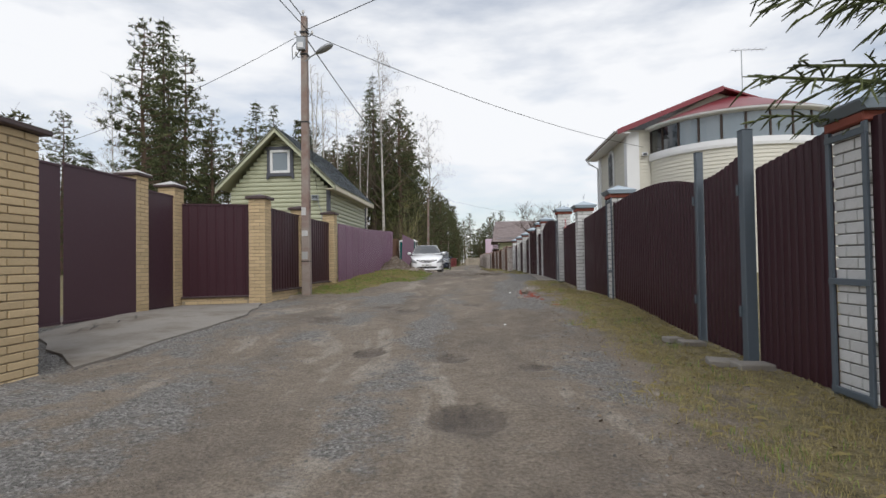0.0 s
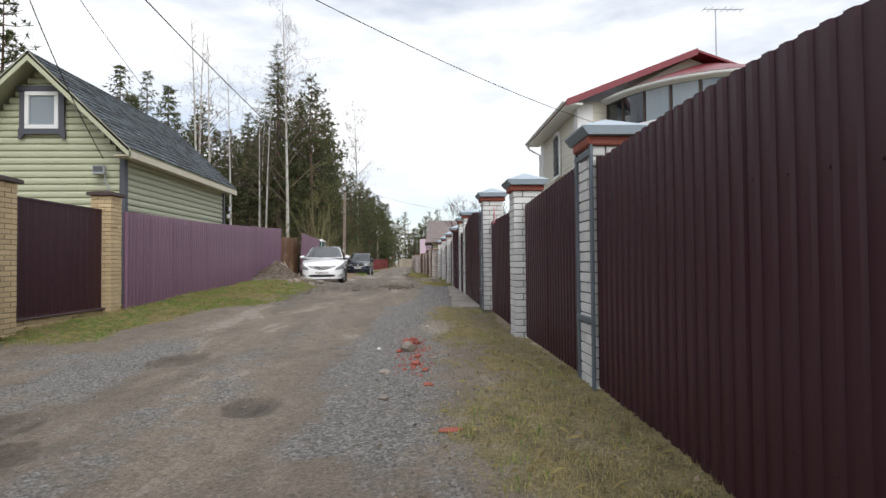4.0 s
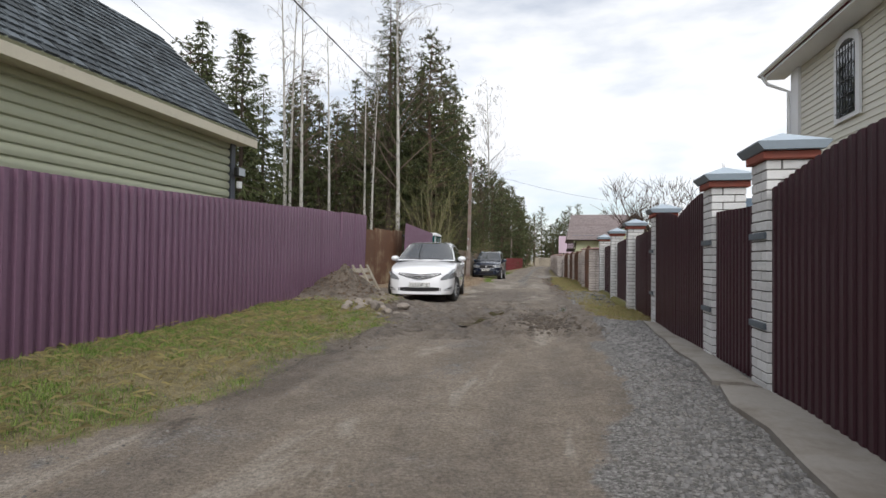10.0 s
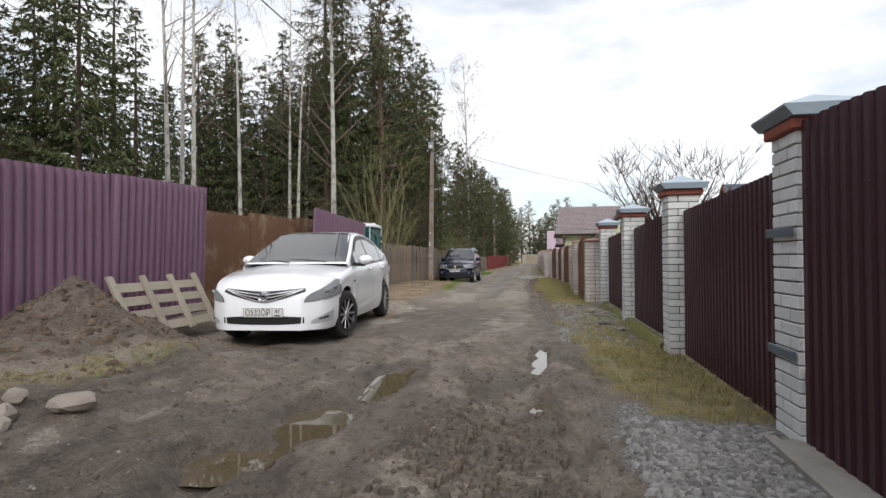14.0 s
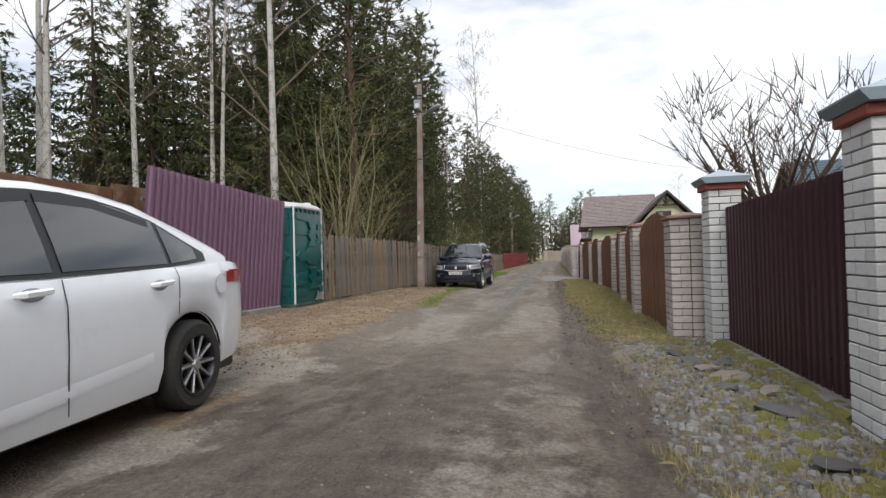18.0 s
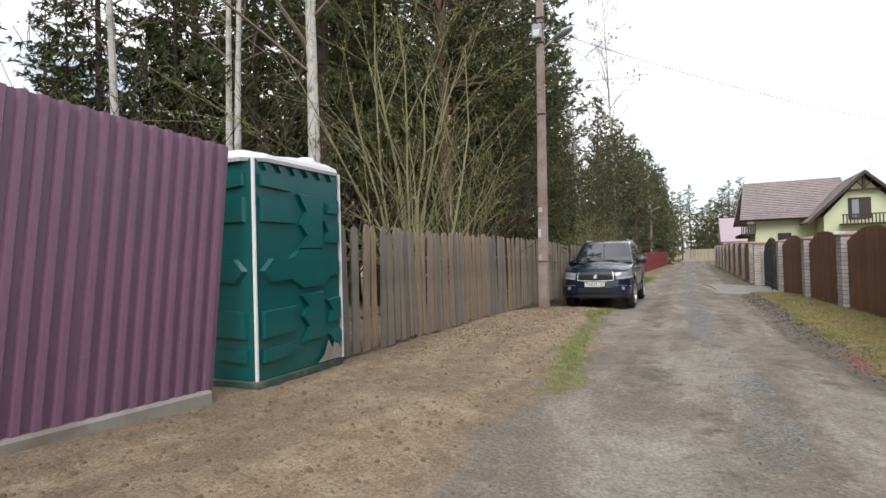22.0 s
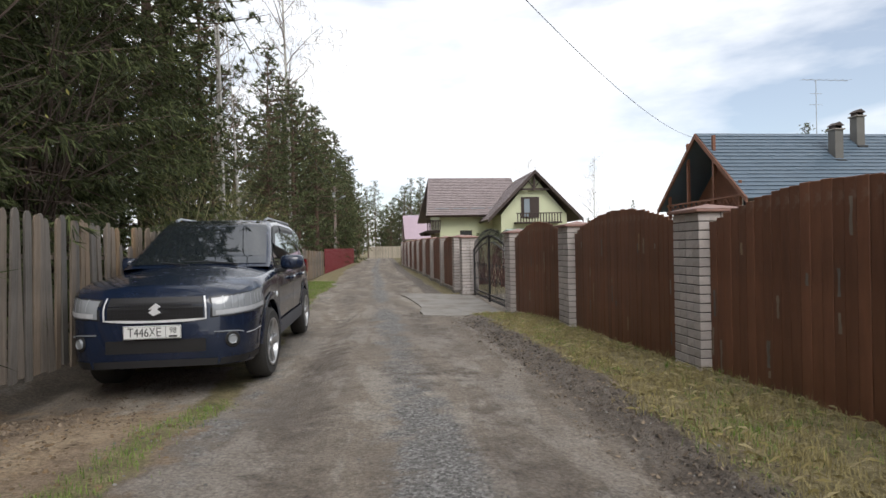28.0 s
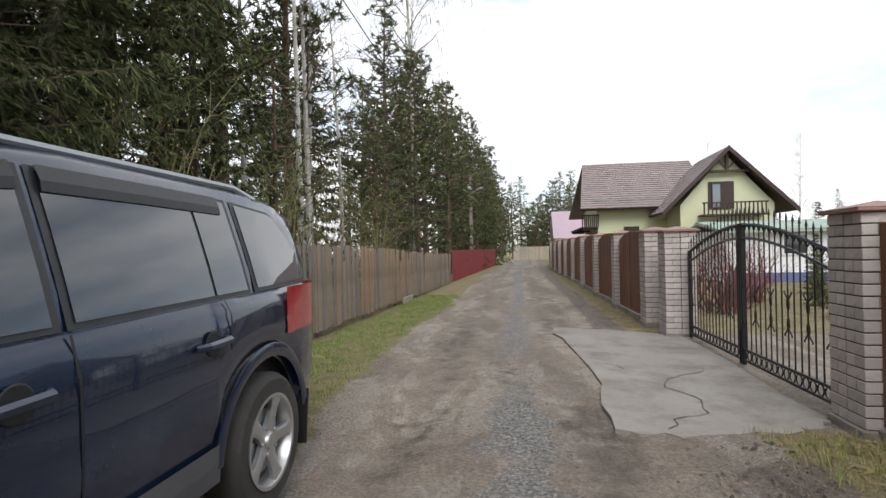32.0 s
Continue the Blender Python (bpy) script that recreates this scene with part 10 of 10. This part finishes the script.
scatter_cover("straw_litter", "long pale straw matted along the board fence", "straw", mat("pale_bleached_straw", (0.34, 0.29, 0.165), 0.85, var=0.2, bump=0, island=0.4, spec=0.2), where(-0.1, 2.7, 33, 53.4, 14000, 0, 0.06, 0.15, 0.9, 0.3, patchy), straw, 9)
scatter_cover("straw_litter", "loose dry straw lying below the purple fence", "straw", GRASS_DRY, where(-4.9, -2.0, 9, 24, 5000, 0, 0.08, 0.2, 0.8, 0.1), straw, 7)


def verge_edge(y):
    return lerp_table(ROAD_MID, y) + 1.75


def along(x0, x1, y0, y1, n, smin, smax, edge=None):
    def gen(rg):
        for _ in range(n):
            y = rg.uniform(y0, y1)
            c = edge(y) if edge else 0.0
            x = c + rg.uniform(x0, x1)
            e = min((x - c - x0) / (x1 - x0), (y - y0) / (y1 - y0), (y1 - y) / (y1 - y0)) * 3
            if rg.random() > e + 0.5 + 0.8 * noise.noise((x * 1.6, y * 1.3, 71)):
                continue
            yield x, y, smin + (smax - smin) * rg.random() ** 2.2
    return gen


scatter_cover("crushed_stone", "heap of coarse crushed grey granite beside the gate", "gravel", CRUSHED, along(1.65, 2.65, 17.6, 22.6, 9500, 0.014, 0.042), pebble, 11)
scatter_cover("crushed_stone", "crushed grey stone along the gate strip", "gravel", CRUSHED, along(1.5, 2.5, 13.4, 17.6, 2600, 0.01, 0.028), pebble, 12)
scatter_cover("verge_rubble", "dark stones and earth clods along the verge", "gravel", CRUSHED, along(1.35, 2.6, 26.5, 33.5, 5200, 0.006, 0.045), pebble, 13)
scatter_cover("brick_crumbs", "red crumbs of crushed brick strewn on the lane", "rubble", BROKEN_BRICK, lambda rg: ((rg.gauss(1.48, 0.11), y, 0.005 + 0.018 * rg.random() ** 2) for y in [rg.choice((7.6, 8.4, 9.0)) + rg.gauss(0, 0.28) for _ in range(260)]), pebble, 20)
scatter_cover("road_gravel", "loose gravel scattered over the packed lane", "gravel", PEBBLE, where(-5.0, 2.4, -4.5, 18, 42000, 1, 0.005, 0.015, 1.0, 0.1), pebble, 14)
scatter_cover("road_gravel", "loose gravel scattered over the packed lane", "gravel", PEBBLE, where(-3.2, 1.4, 18, 58, 40000, 1, 0.005, 0.015, 1.0, 0.1), pebble, 15)
scatter_cover("mud_clods", "dark clods of churned mud on the lane", "mud", mat("wet_mud_clod", (0.085, 0.067, 0.05), 0.7, var=0.25, fine=30, bump=0.3, island=0.25), where(-2.9, 1.6, 17.5, 26.5, 5200, 3, 0.006, 0.022, 0.7, 0.3), pebble, 16)
scatter_cover("mud_clods", "ridge of dark churned clods between the wheel ruts", "mud", bpy.data.materials["wet_mud_clod"], lambda rg: ((rg.gauss(0.75, 0.32), rg.gauss(21.6, 0.7), 0.01 + 0.035 * rg.random() ** 2) for _ in range(900)), pebble, 19)
scatter_cover("verge_clods", "dark crumbling earth and stones along the verge edge", "soil", mat("dark_verge_earth", (0.095, 0.078, 0.063), 0.92, var=0.3, fine=30, bump=0.3, island=0.5), along(-0.22, 0.2, 33, 53, 3000, 0.005, 0.026, verge_edge), pebble, 24)
scatter_cover("brick_crumbs", "red crumbs of crushed brick on the verge edge", "rubble", BROKEN_BRICK, lambda rg: ((0.74 + (39.9 - y) * 0.06 + rg.gauss(0, 0.09), y, 0.005 + 0.02 * rg.random() ** 2) for y in [39.9 + rg.gauss(0, 0.45) for _ in range(170)]), pebble, 25)


def on_heap(rg):
    for _ in range(1500):
        x, y = rg.gauss(-3.95, 0.6), rg.gauss(23.6, 0.95)
        if x > -4.65:
            yield x, y, 0.008 + 0.04 * rg.random() ** 4


scatter_cover("earth_clods", "crumbling brown clods of dug earth on the heap", "soil", mat("brown_dug_earth", (0.12, 0.085, 0.058), 0.95, var=0.3, fine=30, bump=0.3, island=0.4), on_heap, pebble, 18)
scatter_cover("sand_clods", "small crumbs of earth on the sandy verge", "soil", mat("sandy_crumb", (0.17, 0.115, 0.065), 0.9, var=0.2, fine=30, bump=0.2, island=0.3), where(-4.5, -1.8, 28, 47, 7000, 2, 0.006, 0.022, 0.9, 0.3), pebble, 17)


scatter_cover("fallen_leaves", "dead brown leaves and debris along the verge edge", "leaves", DEAD_LEAF, along(-0.5, 0.45, 29, 53, 6500, 0.009, 0.027, verge_edge), leaf, 21)
scatter_cover("fallen_leaves", "dead leaves scattered below the wooden fence", "leaves", DEAD_LEAF, along(-4.6, -3.4, 37, 50, 3000, 0.01, 0.028), leaf, 22)
scatter_cover("fallen_leaves", "dead leaves and chips on the first verge", "leaves", DEAD_LEAF, along(1.0, 3.0, -5, 13, 1500, 0.01, 0.026), leaf, 23)

# mossy footing under the last brown panels, moss and broken slabs beside it
MOSS = mat("yellow_green_moss", (0.16, 0.15, 0.042), 0.95, var=0.35, big=5, fine=60, bump=0.6, dirt=(0.1, 0.085, 0.04), dirt_amt=0.3, dirt_scale=6)
for (ya, xa), (yb, xb) in (((26.22, 2.84), (29.28, 2.78)), ((29.72, 2.76), (32.93, 2.7))):
    n = math.hypot(yb - ya, xb - xa)
    t = thing("mossy_footing", "low concrete footing with moss under the brown fence", "footing", pose(xa, ya, 0, 0, 0, math.degrees(math.atan2(yb - ya, xb - xa))), "mossy footings")
    part("strip", Geo().cbox(0, -0.08, -0.2, n, 0.14, 0.16, 0.02), CONCRETE, t)
    part("moss", Geo().grid([[(n * i / 60, 0.145 + w + 0.03 * noise.noise((i * 0.4, w * 20, ya)), h + 0.025 * noise.noise((i * 0.7, h * 9, ya))) for i in range(61)] for w, h in ((0.1, 0.0), (0.06, 0.07), (0.03, 0.13), (-0.03, 0.165), (-0.09, 0.168))]).mesh("moss", "all"), MOSS, t, "yellow-green moss cushion")


def moss_pad(g, rg, x, y, z, s):
    n = 7
    ring = [(x + s * math.cos(6.283 * i / n) * rg.uniform(0.7, 1.2), y + s * math.sin(6.283 * i / n) * rg.uniform(0.7, 1.2), z - 0.01) for i in range(n)]
    mid = [(x + 0.6 * (p[0] - x), y + 0.6 * (p[1] - y), z + s * rg.uniform(0.2, 0.32)) for p in ring]
    g.add(ring + mid + [(x, y, z + s * 0.36)], [(i, (i + 1) % n, n + (i + 1) % n, n + i) for i in range(n)] + [(n + i, n + (i + 1) % n, 2 * n) for i in range(n)])


scatter_cover("moss_cushions", "yellow-green moss cushions along the stony verge", "moss", MOSS, along(1.75, 2.62, 26.5, 33.6, 700, 0.02, 0.09), moss_pad, 31)
for i, (x, y, a, b) in enumerate([(2.19, 30.95, 0.2, 0.13), (2.02, 31.7, 0.16, 0.12), (2.27, 29.85, 0.22, 0.15), (2.1, 31.35, 0.14, 0.1), (2.3, 31.6, 0.17, 0.1), (2.05, 30.5, 0.11, 0.08), (2.35, 30.4, 0.12, 0.09), (1.95, 32.2, 0.13, 0.1), (2.2, 28.9, 0.14, 0.11), (2.4, 28.2, 0.11, 0.08)]):
    ob = part("broken_slab", rock_mesh(90 + i, a, b, 0.035, 0.5), STONE if i % 3 == 0 else SLATE_STONE, None, at=pose(x, y, ground_z(x, y) + 0.025, 4, -5, i * 67))
    tagged(ob, "flat broken slab lying on the stony verge", "stone", "broken slabs")
